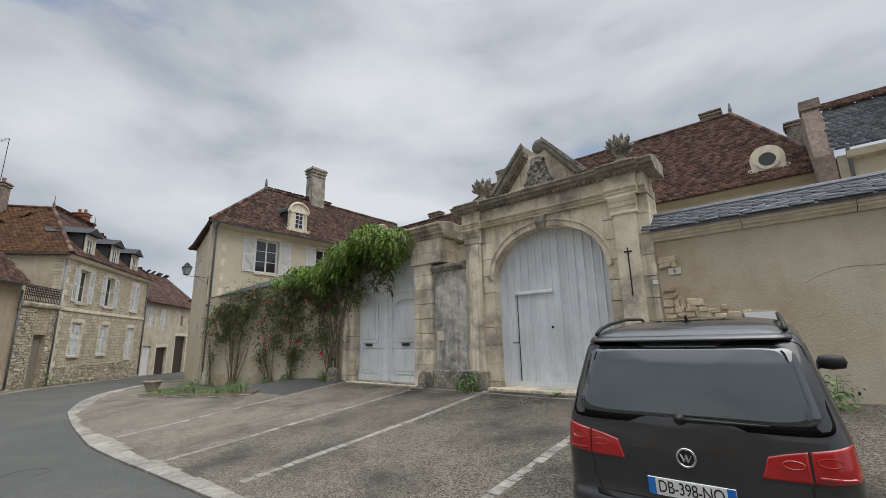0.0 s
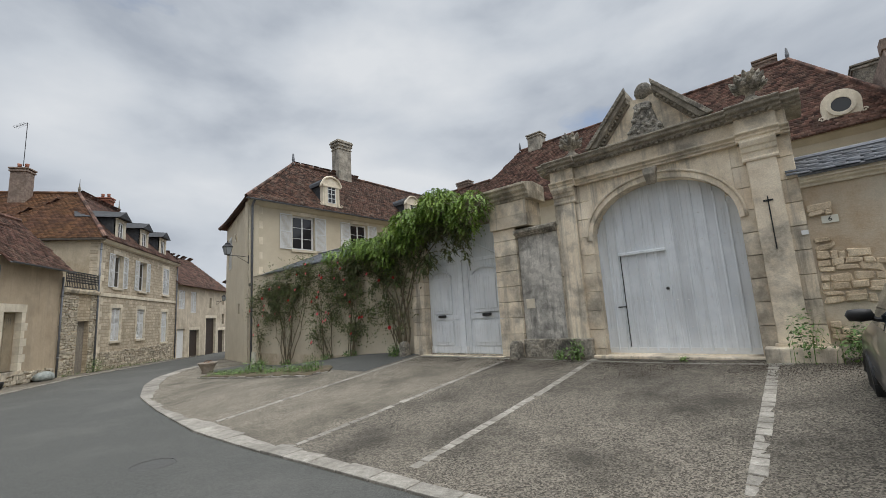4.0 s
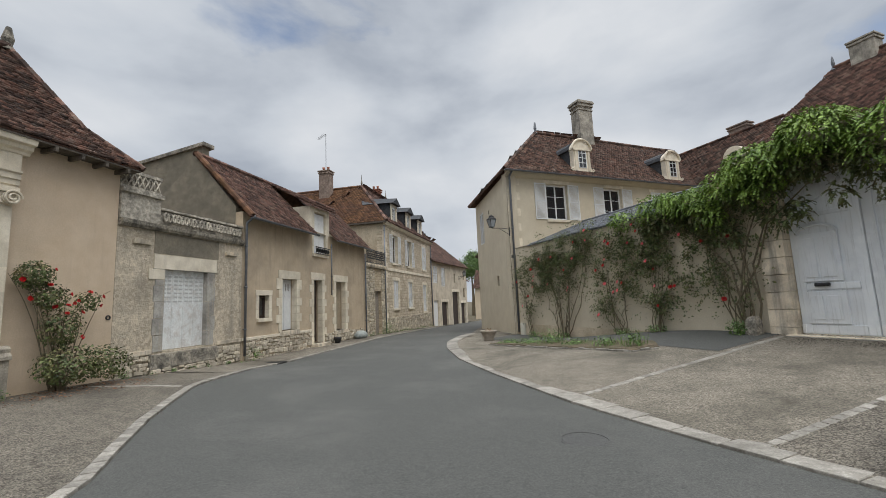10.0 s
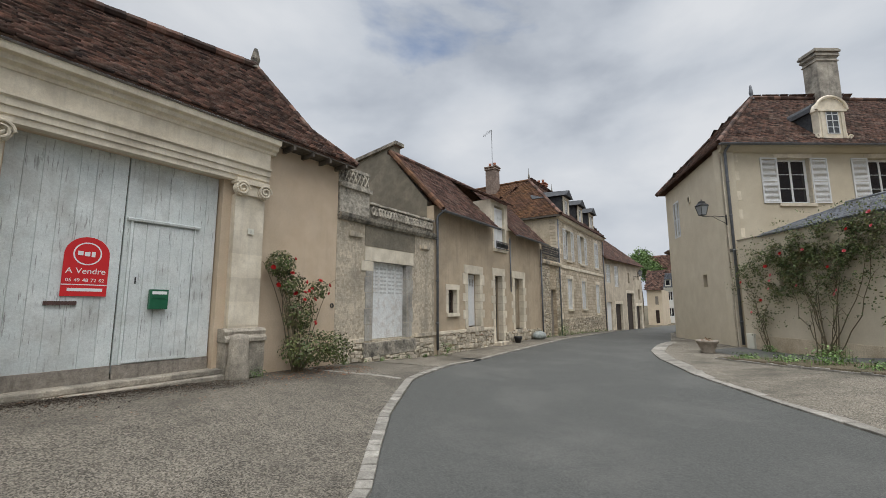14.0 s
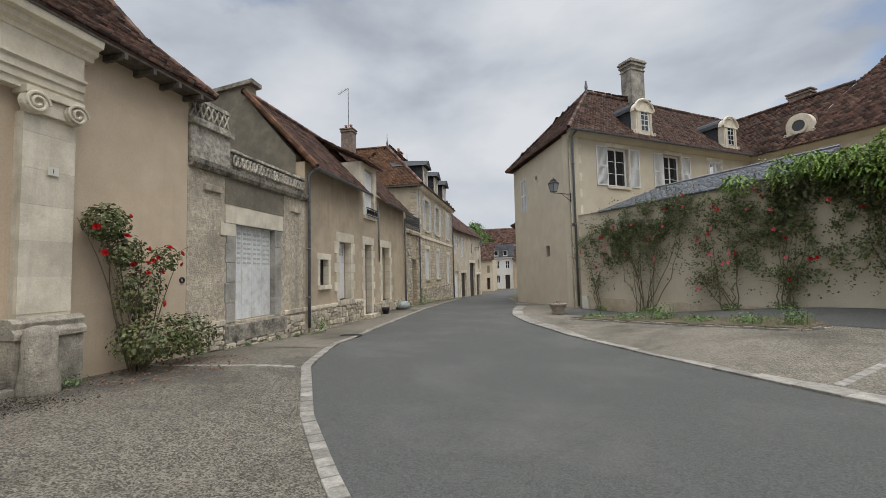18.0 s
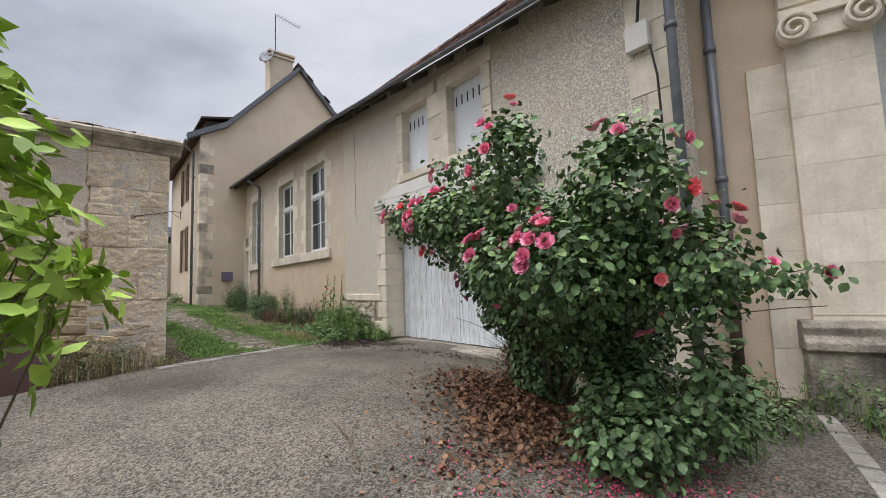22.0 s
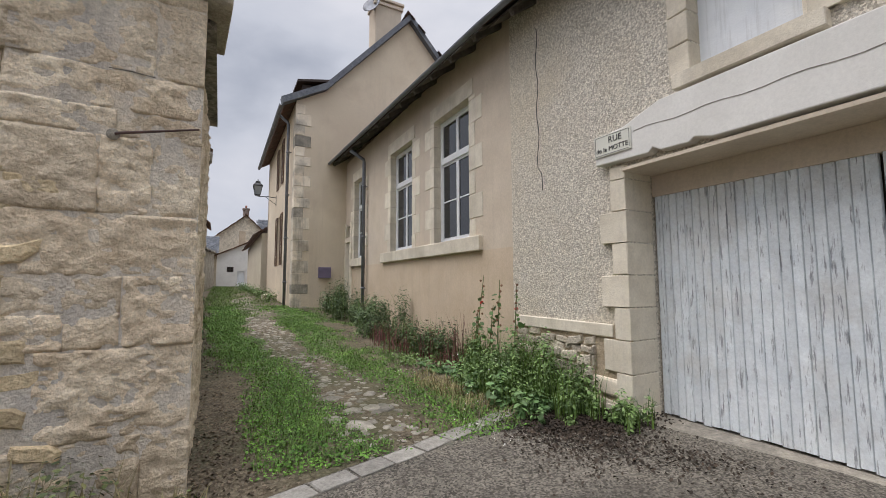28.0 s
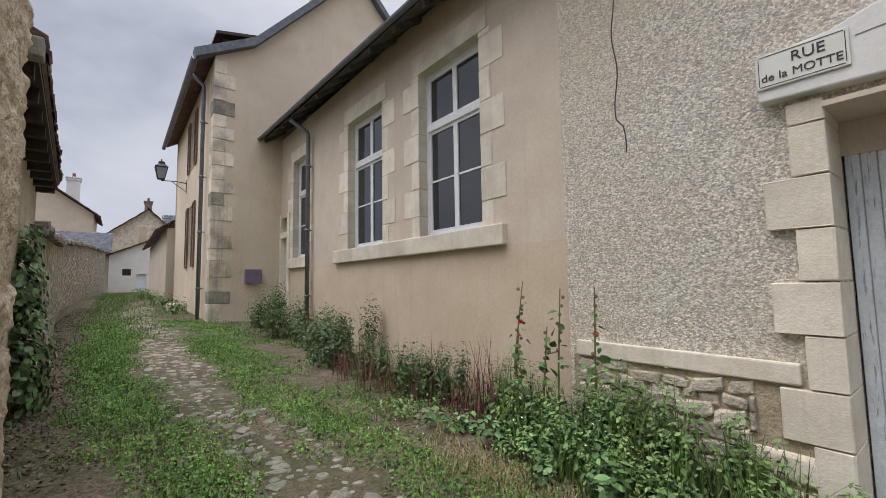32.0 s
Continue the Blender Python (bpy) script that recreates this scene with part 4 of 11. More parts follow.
KERB_R = [(9.5, -9), (3.5, -0.6), (2.0, 1.6), (0.5, 3.75), (-1.13, 6.0), (-2.6, 8.0), (-4.5, 10.45), (-6.3, 13.5), (-7.65, 16.0), (-8.75, 19.0), (-9.35, 21.5), (-9.45, 24), (-9.3, 27), (-9.9, 33), (-10.6, 40)]
KERB_L = [(-8.0, 2.8), (-8.9, 4.7), (-9.83, 6.35), (-10.5, 7.2), (-11.35, 8.35), (-12.6, 10.5), (-13.5, 13.4), (-13.95, 16.8), (-14.15, 24), (-14.5, 31), (-14.8, 40)]
def wall_at(s, d=0.0):
    p = EW + EU * s + EN * d
    return (p.x, p.y)
strip("road", [(-6.0, -14), (-7.2, -4), *KERB_L, (-14.6, 52), (-13.0, 80)], [(14, -14), *KERB_R[1:], (-10.6, 52), (-8, 80)], 0.0, ASPHALT, "worn dark grey asphalt village street", 160, 30, "road")
strip("forecourt", KERB_R[1:12], [wall_at(s, 0.05) for s in (28, 25, 22, 19.3, 16.5, 13, 9.5, 7, 3.5, 1.5, 0)], 0.02, COURT_PALE, "worn pale aggregate paving of the gateway forecourt", 90, 24)
strip("wall_foot_asphalt", [wall_at(s, -2.3) for s in (1, 6, 12.2)], [wall_at(s, 0.04) for s in (0, 6, 12.2)], 0.03, ASPHALT, "grey asphalt strip at the foot of the garden wall", 40, 8)
strip("gate_foot_paving", [(-2.7, 8.4), (-1.1, 6.15), (0.55, 3.9), (2.3, 1.4)], [wall_at(s, 0.04) for s in (15.7, 19, 22.0, 27)], 0.026, COURT_GATE, "dark stained aggregate paving before the gates", 40, 12)
strip("house_side_pavement", KERB_R[11:], [(-6.6, 24.9), (-9.5, 33), (-10.3, 40)], 0.03, COURT_PALE, "narrow pale pavement beside the corner house", 30, 5)
strip("west_forecourt", [(-9.3, 3.6), (-8.9, 4.7), *KERB_L[2:7]], [(-15.6, 3.9), (-15.6, 5.5), (-15.6, 7), (-15.6, 8.5), (-15.6, 10), (-15.6, 12), (-15.6, 13.5)], 0.02, COURT, "worn aggregate paving before the old gate", 60, 20)
strip("south_forecourt", [(-7.2, -4.2), (-7.6, 0), (-9.3, 3.6)], [(-17.2, -3.6), (-16.6, -0.5), (-14.95, 3.95)], 0.018, COURT, "grey aggregate paving towards the lane", 40, 24)
strip("west_pavement", [(-13.3, 12.6), *KERB_L[6:], (-14.9, 60)], [(-15.6, 12.6), (-15.6, 16), (-15.6, 24), (-15.6, 30), (-15.6, 40), (-15.6, 60)], 0.03, COURT_PALE, "narrow aggregate pavement along the houses", 80, 6)


def setts(name, line, width, length, label, dz=0.035, gap=0.012, material=None, jitter=0.01, side=0.0):
    """A row of stones laid along a line of the plan, each a part. side: 1 lays them to the left of the line, -1 to its right."""
    p = np.array(line, float)
    total = np.hypot(*np.diff(p, axis=0).T).sum()
    n = max(2, int(total / length))
    q = resample(line, n + 1)
    root = thing(name, label, "kerb", kind="structure")
    pool = []
    for k in range(6):
        me = mesh_of(stone_block(length - gap, 0.14, width, 31 + k, 0.006), "kerb_stone")
        me.transform(Matrix.Rotation(radians(-90), 4, "X") @ Matrix.Translation((-length / 2, 0, -width / 2)))
        clean(me)
        me.materials.append(material or KERB)
        pool.append(me)
    for a, b in zip(q[:-1], q[1:]):
        c = (a + b) / 2
        d = b - a
        ang = math.degrees(math.atan2(d[1], d[0]))
        ob = new("kerb_stone", random.choice(pool))
        ob.parent = root
        slope = math.degrees(math.atan2(float(gz(*b) - gz(*a)), float(np.hypot(*d))))
        ob.matrix_basis = pose(c[0], c[1], float(gz(*c)) + dz + random.uniform(-jitter, jitter) * 0.4, 0, -slope, ang + random.uniform(-1, 1)) @ pose(0, side * width / 2, 0)
    return root


# ---- west side of the street: local x runs north along the fronts, y goes into the houses ----
MW = pose(-15.5, 0, 0, 0, 0, 90)


def chimney(parent, x, y, z0, z1, w=0.6, d=0.8, material=None, pots=2):
    c = part("chimney", Geo().box(x - w / 2, x + w / 2, y - d / 2, y + d / 2, z0, z1).box(x - w / 2 - 0.06, x + w / 2 + 0.06, y - d / 2 - 0.06, y + d / 2 + 0.06, z1 - 0.28, z1 - 0.16)
             .box(x - w / 2 - 0.09, x + w / 2 + 0.09, y - d / 2 - 0.09, y + d / 2 + 0.09, z1 - 0.1, z1), material or STONE_DARK, parent, bevel=0.015)
    if w > 1.12 and d > 0.7:
        for e_, za, zb in ((0.05, 0.72, 0.64), (0.04, 0.5, 0.44), (0.09, 0.44, 0.3), (0.14, 0.22, 0.1)):
            part("cap_moulding", Geo().box(x - w / 2 - e_, x + w / 2 + e_, y - d / 2 - e_, y + d / 2 + e_, z1 - za, z1 - zb), material or STONE_DARK, c, bevel=0.02)
    for k in range(pots):
        yy = y + (k - (pots - 1) / 2) * d * 0.45
        part("chimney_pot", Geo().lathe([(0.11, 0), (0.1, 0.2), (0.12, 0.34), (0.09, 0.35)], 10, m=pose(x, yy, z1)), BRICK, c, smooth=True)
    return c


def aerial(parent, x, y, z, h=2.2, rz=0):
    g = Geo().tube([(0, 0, 0), (0, 0, h)], 0.02, 6).tube([(0, 0, h), (1.3, 0, h - 0.1)], 0.012, 5)
    for k in range(8):
        g.tube([(0.15 + k * 0.15, -0.2, h - 0.01 - 0.01 * k), (0.15 + k * 0.15, 0.2, h - 0.01 - 0.01 * k)], 0.006, 4)
    part("aerial", g, IRON, parent, m=pose(x, y, z, 0, 0, rz))


# old gate house
GH = thing("gate_house", "ochre rendered gate house with stone pilasters and a brown tile roof", "house", MW)
gate_open = (4.72, 7.95, -0.4, 4.03)
part("wall", wall_geo(3.1, 11.08, -0.5, 5.2, 0.5, [gate_open]), OCHRE, GH, "smooth ochre render")
part("side_wall", Geo().box(10.6, 11.079, 0.5, 6.0, -0.5, 5.2), OCHRE, GH)
# added dark wall that closes the view behind the gate
part("inner_wall", Geo().box(3.1, 10.6, 1.6, 1.8, -0.5, 5.2), DARKRENDER, GH)


def volute(cx, z, r=0.17):
    pts = [(r * (1 - t / 15) * math.cos(t * 1.05), r * (1 - t / 15) * math.sin(t * 1.05)) for t in np.linspace(0, 12, 40)]
    return Geo().tube([(cx + x, -0.30, z + y) for x, y in pts], 0.022, 6).lathe([(0, -0.06), (r * 0.95, -0.06), (r * 0.95, 0.03), (0, 0.03)], 20, m=pose(cx, -0.22, z, 90))


for px in (4.02, 8.14):
    w = 0.66
    z = 0.95
    pil = part("pilaster", Geo().box(px, px + w, -0.16, 0.0, 0.9, 3.72), STONE_PALE, GH, "pale cut stone pilaster")
    while z < 3.6:
        hh = min(0.5, 3.68 - z)
        part("drum_stone", Geo().box(px - 0.003, px + w + 0.003, -0.166, -0.1, z, z + hh - 0.004), STONE_PALE, pil)
        z += hh
    if px < 5:
        z = 0.1
        while z < 3.6:
            part("strip_stone", Geo().box(px - 0.33, px - 0.002, -0.06, 0.0, z, min(z + 0.496, 3.7)), STONE_PALE, GH)
            z += 0.5
    part("pedestal", Geo().box(px - 0.1, px + w + 0.1, -0.3, 0.0, -0.4, 0.62).rail([(-0.34, 0.62), (-0.34, 0.7), (-0.28, 0.76), (-0.3, 0.84), (-0.22, 0.9), (0, 0.9), (0, 0.62)], px - 0.12, px + w + 0.12), PEDESTAL, GH, "stained stone pedestal", bevel=0.012)
    part("capital", Geo().box(px - 0.05, px + w + 0.05, -0.27, 0, 3.95, 4.06).box(px + 0.05, px + w - 0.05, -0.22, 0, 3.72, 3.95), STONE_PALE, GH, bevel=0.01)
    for cx in (px + 0.07, px + w - 0.07):
        part("volute", volute(cx, 3.84, 0.155), STONE_PALE, GH, "carved spiral volute")
part("architrave", Geo().rail([(0, 4.02), (-0.17, 4.02), (-0.17, 4.12), (-0.2, 4.13), (-0.2, 4.24), (-0.23, 4.25), (-0.23, 4.36), (-0.27, 4.39), (-0.27, 4.43), (0, 4.43)], 4.0, 8.87), STONE_PALE, GH)
part("frieze", Geo().box(3.95, 8.9, -0.16, 0, 4.432, 4.8), STONE_PALE, GH)
part("cornice", Geo().rail([(0, 4.8), (-0.18, 4.8), (-0.2, 4.86), (-0.28, 4.9), (-0.29, 4.98), (-0.38, 5.0), (-0.4, 5.1), (-0.42, 5.14), (0, 5.17)], 3.75, 9.02), STONE_PALE, GH, bevel=0.008)
for k in range(2):
    a, b = (4.74, 6.32) if k == 0 else (6.34, 7.93)
    leaf = thing("gate_leaf", "flaking pale blue plank gate leaf with bare wood at its foot", "gate", MW, "leaves of the old gate")
    boards(a, b, 0.22, 4.03, 7, leaf, WORNWOOD, y=0.16, t=0.05, ragged=0.02, gap=0.0025)
    part("foot_board", Geo().box(a, b, 0.13, 0.158, 0.12, 0.36), BAREWOOD, leaf, "weathered bare foot board", bevel=0.006)
    if k:
        wk = part("wicket", Geo().box(6.45, 7.5, 0.115, 0.155, 0.38, 0.43).box(6.42, 6.46, 0.12, 0.155, 0.36, 2.9).box(7.5, 7.54, 0.12, 0.155, 0.36, 2.9), WORNWOOD, leaf)
        part("wicket_head", Geo().rail([(0.155, 2.88), (0.09, 2.88), (0.08, 2.92), (0.12, 2.94), (0.155, 2.94)], 6.36, 7.6), WORNWOOD, wk, "weathered wooden drip mould")
        boards(6.47, 7.49, 0.4, 2.85, 5, wk, WORNWOOD, y=0.125, t=0.03, gap=0.0025)
        part("latch", Geo().tube([(6.55, 0.09, 1.75), (6.55, 0.09, 1.87)], 0.012, 6), IRON, wk)
    else:
        part("worn_rail", Geo().box(5.38, 5.78, 0.12, 0.155, 1.38, 1.44), RUSTPIPE, leaf, "rust brown rail")
        for sx in (5.0, 5.6):
            part("patch", Geo().box(sx - 0.2, sx + 0.25, 0.148, 0.157, 0.33, 0.6), WORNWOOD, leaf)
part("threshold", Geo().box(4.6, 8.05, -0.35, 0.35, -0.5, 0.02).box(4.6, 8.05, -0.2, 0.3, 0.02, 0.12), PEDESTAL, GH, "worn stone threshold", bevel=0.02)
for bx, h, r in ((4.62, 0.78, 0.2), (8.25, 0.8, 0.19)):
    bo = thing("guard_stone", "rounded weathered stone wheel guard beside the gate", "bollard", MW @ pose(bx, -0.42, 0), "guard stones")
    part("shaft", Geo().lathe([(r * 1.25, -0.5), (r * 1.2, 0.05), (r, 0.25), (r * 0.96, h - 0.12), (r * 0.8, h - 0.03), (r * 0.3, h)], 14), PEDESTAL, bo, smooth=True)
# estate board on the gate
SB = thing("sale_board", "red arched estate agent's board reading a vendre", "sign", MW @ pose(5.86, 0.145, 0))
arch = [(-0.3, 1.52), (0.3, 1.52), (0.3, 2.2)] + [(0.3 * math.cos(t), 2.2 + 0.3 * math.sin(t)) for t in np.linspace(0.2, math.pi - 0.2, 12)] + [(-0.3, 2.2)]
part("panel", Geo().prism(arch, -0.012, 0.0), SIGNRED, SB)
MS = lambda x, z: pose(x, -0.014, z, 90)
text("lettering", "A Vendre", 0.135, SIGNWHITE, SB, MS(0, 1.93))
for k, pair_ in enumerate(("05", "49", "48", "72", "62")):
    text("phone_number", pair_, 0.078, SIGNWHITE, SB, MS(-0.216 + 0.108 * k, 1.78))
part("agency_mark", Geo().lathe([(0.17, -0.004), (0.19, -0.004), (0.19, 0.0), (0.17, 0.0), (0.17, -0.004)], 28, m=pose(0, -0.014, 2.22, 90)), SIGNWHITE, SB, "white ring mark")
part("agency_mark_bar", Geo().box(-0.13, -0.06, -0.017, -0.013, 2.19, 2.26).box(-0.04, 0.03, -0.017, -0.013, 2.18, 2.25).box(0.05, 0.1, -0.017, -0.013, 2.17, 2.26), SIGNWHITE, SB)
part("agency_line", Geo().box(-0.22, 0.24, -0.016, -0.013, 1.6, 1.65), SIGNWHITE, SB, "white line of small lettering")
part("fold_line", Geo().box(-0.3, 0.3, -0.0135, -0.012, 1.70, 1.715), SIGNWHITE, SB)
LB = thing("letter_box", "dark green metal letter box with a white label", "letter box", MW @ pose(6.93, 0.11, 1.3))
part("body", Geo().box(-0.15, 0.15, -0.09, 0.0, 0, 0.36), GREENBOX, LB, bevel=0.008)
part("label_plate", Geo().box(-0.12, 0.12, -0.096, -0.09, 0.27, 0.325), SIGNWHITE, LB)
part("flap", Geo().box(-0.13, 0.13, -0.1, -0.09, 0.2, 0.26), GREENBOX, LB)
HN = thing("house_number", "small enamel house number one on the pilaster", "sign", MW @ pose(8.5, -0.187, 2.95))
part("plate", Geo().box(-0.07, 0.07, -0.008, 0, -0.06, 0.06), PLAQUE, HN)
text("number", "1", 0.09, SIGNBLACK, HN, pose(0, -0.009, 0, 90))

# gate house roof: flared at the eaves, hipped to the north
RZ, EZ = 8.2, 5.2
rp = lambda x, y, z: tuple(MW @ Vector((x, y, z)))
GR = thing("gate_house_roof", "old brown clay tile roof with mossy uneven courses", "roof")
ex, fy = 11.35, 0.5
tiles("tile_slope", [rp(3.0, -0.45, EZ), rp(ex, -0.45, EZ), rp(ex - 0.85, fy, EZ + 0.9), rp(3.0, fy, EZ + 0.9)], TILE_OLD, GR, 0.17, 0.11, 0.034)
tiles("tile_slope", [rp(3.0, fy, EZ + 0.9), rp(ex - 0.85, fy, EZ + 0.9), rp(9.7, 2.1, RZ), rp(3.0, 2.1, RZ - 0.85)], TILE_OLD, GR, 0.17, 0.11, 0.034)
tiles("tile_hip", [rp(ex, 4.9, EZ), rp(ex, -0.45, EZ), rp(ex - 0.85, fy, EZ + 0.9), rp(ex - 0.85, 3.9, EZ + 0.9)], TILE_OLD, GR, 0.17, 0.11, 0.034)
tiles("tile_hip", [rp(ex - 0.85, 3.9, EZ + 0.9), rp(ex - 0.85, fy, EZ + 0.9), rp(9.7, 2.1, RZ)], TILE_OLD, GR, 0.17, 0.11, 0.034)
ridge("ridge_tiles", rp(3.0, 2.1, RZ - 0.85), rp(9.7, 2.1, RZ), TILE_OLD, GR)
ridge("hip_tiles", rp(ex - 0.85, fy, EZ + 0.9), rp(9.7, 2.1, RZ), TILE_OLD, GR, 0.08, 0.25)
ridge("hip_tiles", rp(ex, -0.45, EZ), rp(ex - 0.85, fy, EZ + 0.9), TILE_OLD, GR, 0.08, 0.25)
part("finial", Geo().lathe([(0.16, -0.1), (0.1, 0.05), (0.13, 0.2), (0.06, 0.5), (0.05, 0.52)], 10, m=MW @ pose(9.7, 2.1, RZ)), STONE_DARK, GR)
for k in range(4):
    part("rafter_end", Geo().box(9.3 + k * 0.54, 9.36 + k * 0.54, -0.45, 0.0, 5.0, 5.1, MW), EAVESWOOD, GR)
part("soffit", Geo().box(3.0, 11.3, -0.42, 0.1, 5.11, 5.15, MW), EAVESWOOD, GR, "weathered eaves boarding")

# round hole in the wall, drawn as a raised dark ring
AH_ = thing("wall_ring", "small dark round hole in the ochre wall, drawn as a ring", "ring", MW @ pose(10.97, 0.0, 1.36))
part("ring", Geo().lathe([(0.035, -0.012), (0.06, -0.012), (0.06, 0.012), (0.035, 0.012), (0.035, -0.012)], 14, m=pose(0, -0.012, 0, 90)), IRON, AH_, smooth=True)
# workshop with a carved parapet
WS = thing("workshop", "grey rough rendered workshop with a lichened stone parapet", "building", MW)
dd = (12.5, 14.05, 0.36, 2.66)
part("wall", wall_geo(11.09, 15.62, -0.6, 3.78, 0.45, [dd]), GREYCAST, WS)
surround(*dd, WS, GREYPATCH, w=0.3, lintel=0.02, sill=False, depth=0.3, wide=0.34, h=0.46)
block("lintel", dd[0] - 0.36, -0.035, dd[3], dd[1] - dd[0] + 0.72, 0.3, 0.42, STONE_PALE, WS)
block("jamb_stone", dd[0] - 0.5, -0.03, dd[3] - 0.3, 0.5, 0.3, 0.29, STONE_PALE, WS)
part("door_step", Geo().box(12.1, 14.5, -0.1, 0.2, -0.1, 0.3), STONE_DARK, WS, "stained stone sill block", bevel=0.015)
part("string_course", Geo().rail([(0, 3.72), (-0.08, 3.72), (-0.14, 3.8), (-0.16, 3.9), (0, 3.92)], 11.1, 15.6), STONE_DARK, WS)
part("frieze_band", Geo().box(12.15, 14.5, -0.015, 0.0, 3.1, 3.7), DARKRENDER, WS, "blackened smooth band")
# lichened ground, its dark colour also holding the shade between the scrolls
part("parapet_back", Geo().box(12.25, 15.55, -0.02, 0.3, 3.92, 4.34), STONE_DARK, WS, "lichened parapet ground, darkened for the shade in its recesses")
part("parapet", Geo().box(11.1, 12.25, -0.06, 0.32, 3.92, 4.62).rail([(-0.14, 4.62), (-0.14, 4.74), (0.36, 4.74), (0.36, 4.62)], 11.08, 12.3), CARVED, WS, "lichened stone parapet", bevel=0.01)
for k in range(22):
    cx = 12.42 + k * 0.142
    pts = [(0.085 * (1 - t / 9) * math.cos(t * (1 if k % 2 else -1)), 0.09 * (1 - t / 9) * math.sin(t)) for t in np.linspace(0, 8, 18)]
    part("scroll", Geo().tube([(cx + x, -0.055, 4.13 + y * 2.0) for x, y in pts], 0.03, 5), CARVED, WS, "carved lichened scroll" if k == 0 else "")
for k in range(9):
    x0 = 12.25 + k * 0.37
    part("coping_stone", stone_block(0.362, 0.44, 0.05 + 0.03 * random.random(), 70 + k, 0.012), CARVED, WS, m=pose(x0, -0.1, 4.34))
for px in (11.75, 15.05):
    part("capital_stone", Geo().rail([(0, 3.28), (-0.07, 3.3), (-0.09, 3.42), (0, 3.42)], px - 0.25, px + 0.25), STONE, WS, bevel=0.008)
SH = thing("shutter_door", "white folding door with rust blisters and a louvred head", "shutter door", MW)
for k in range(4):
    a, b = 12.51 + k * 0.3825, 12.51 + k * 0.3825 + 0.378
    lf = part("leaf", Geo().box(a, b, 0.12, 0.155, 0.38, 2.655), RUSTWHITE, SH, bevel=0.006)
    for j in range(7):
        for q in (a + 0.05, a + 0.21):
            # slots are raised grey strips; their shade is put into the colour
            part("louvre_slot", Geo().box(q, q + 0.12, 0.114, 0.1195, 1.72 + j * 0.12, 1.77 + j * 0.12), LOUVREGREY, lf)
CP = thing("carved_panel", "pale weathered carved panel standing on the parapet", "carving", MW)
part("board", Geo().box(11.1, 12.25, 0.0, 0.06, 4.745, 5.25), STONE_DARK, CP, bevel=0.01)
for z0, z1 in ((4.75, 4.82), (5.17, 5.26)):
    part("moulding", Geo().box(11.08, 12.28, -0.04, 0.0, z0, z1), CARVED, CP, bevel=0.008)
for k in range(7):
    for s_ in (-1, 1):
        q_ = 11.2 + k * 0.16
        part("lattice_bar", Geo().tube([(q_ - 0.08 * s_, -0.015, 4.83), (q_, -0.03, 5.0), (q_ + 0.08 * s_, -0.015, 5.17)], 0.02, 5), CARVED, CP)
for a, b in ((11.1, 12.15), (14.5, 15.6)):
    part("sill_course", Geo().box(a, b, -0.06, 0, 0.32, 0.44), STONE, WS, bevel=0.01)

# low house with dormer
LH = thing("low_house", "ochre rendered low house with stone dressings and a red tile roof", "house", MW)
ops = [(16.55, 17.15, 1.08, 1.95), (17.98, 19.0, 0.5, 2.65), (20.4, 21.15, -0.25, 2.7), (22.5, 23.55, 0.2, 2.7), (20.35, 21.6, 3.95, 5.0)]
part("wall", wall_geo(15.63, 26.1, -0.8, 5.0, 0.45, ops), OCHRE_DULL, LH)
part("gable_wall", Geo().prism([(-4.9, -0.6), (-4.9, 5.0), (-2.1, 7.3), (-0.3, 5.2), (-0.45, -0.6)], 0, 0.3, m=pose(15.62, 0, 0, 0, 0, 0) @ Matrix(((0, 1, 0, 0), (-1, 0, 0, 0), (0, 0, 1, 0), (0, 0, 0, 1)))), DARKRENDER, LH, "dark mossy rendered gable")
for o in ops[:4]:
    surround(*o, LH, STONE_PALE, w=0.16 if o[1] - o[0] < 0.7 else 0.22, lintel=0.2 if o[1] - o[0] < 0.7 else 0.34, sill=o[1] - o[0] < 0.7, depth=0.25, wide=0.16 if o[1] - o[0] < 0.7 else 0.38)
window(*ops[0], LH, depth=0.18, leaves=1, bars=2, material=BROWNWOOD)
for (a, b, c, d), mt in ((ops[1], WHITEWOOD), (ops[3], TANWOOD)):
    for k in range(2):
        sx = a + 0.01 + k * (b - a) / 2
        sh = part("shutter", Geo().box(sx, sx + (b - a) / 2 - 0.02, 0.27, 0.305, c + 0.02, d - 0.02), mt, LH, "plain wooden shutter", bevel=0.004)
        for j in range(3):
            # slots laid on as dull strips, with their shade in the colour
            part("slot", Geo().box(sx + 0.1 + j * 0.11, sx + 0.125 + j * 0.11, 0.262, 0.2695, d - 0.5, d - 0.2), BAREWOOD, sh)
        for zb in (c + 0.3, d - 0.75):
            part("ledge", Geo().box(sx + 0.02, sx + (b - a) / 2 - 0.04, 0.255, 0.2695, zb, zb + 0.09), mt, sh)
    part("sill", Geo().box(a - 0.2, b + 0.2, -0.07, 0.3, c - 0.2, c), STONE, LH, bevel=0.012)
part("door", Geo().box(20.42, 21.13, 0.3, 0.36, -0.2, 2.68), BROWNWOOD, LH, "dark open house door")
part("door_step", Geo().box(20.2, 21.35, -0.35, 0.3, -0.7, -0.25), STONE, LH, bevel=0.015)
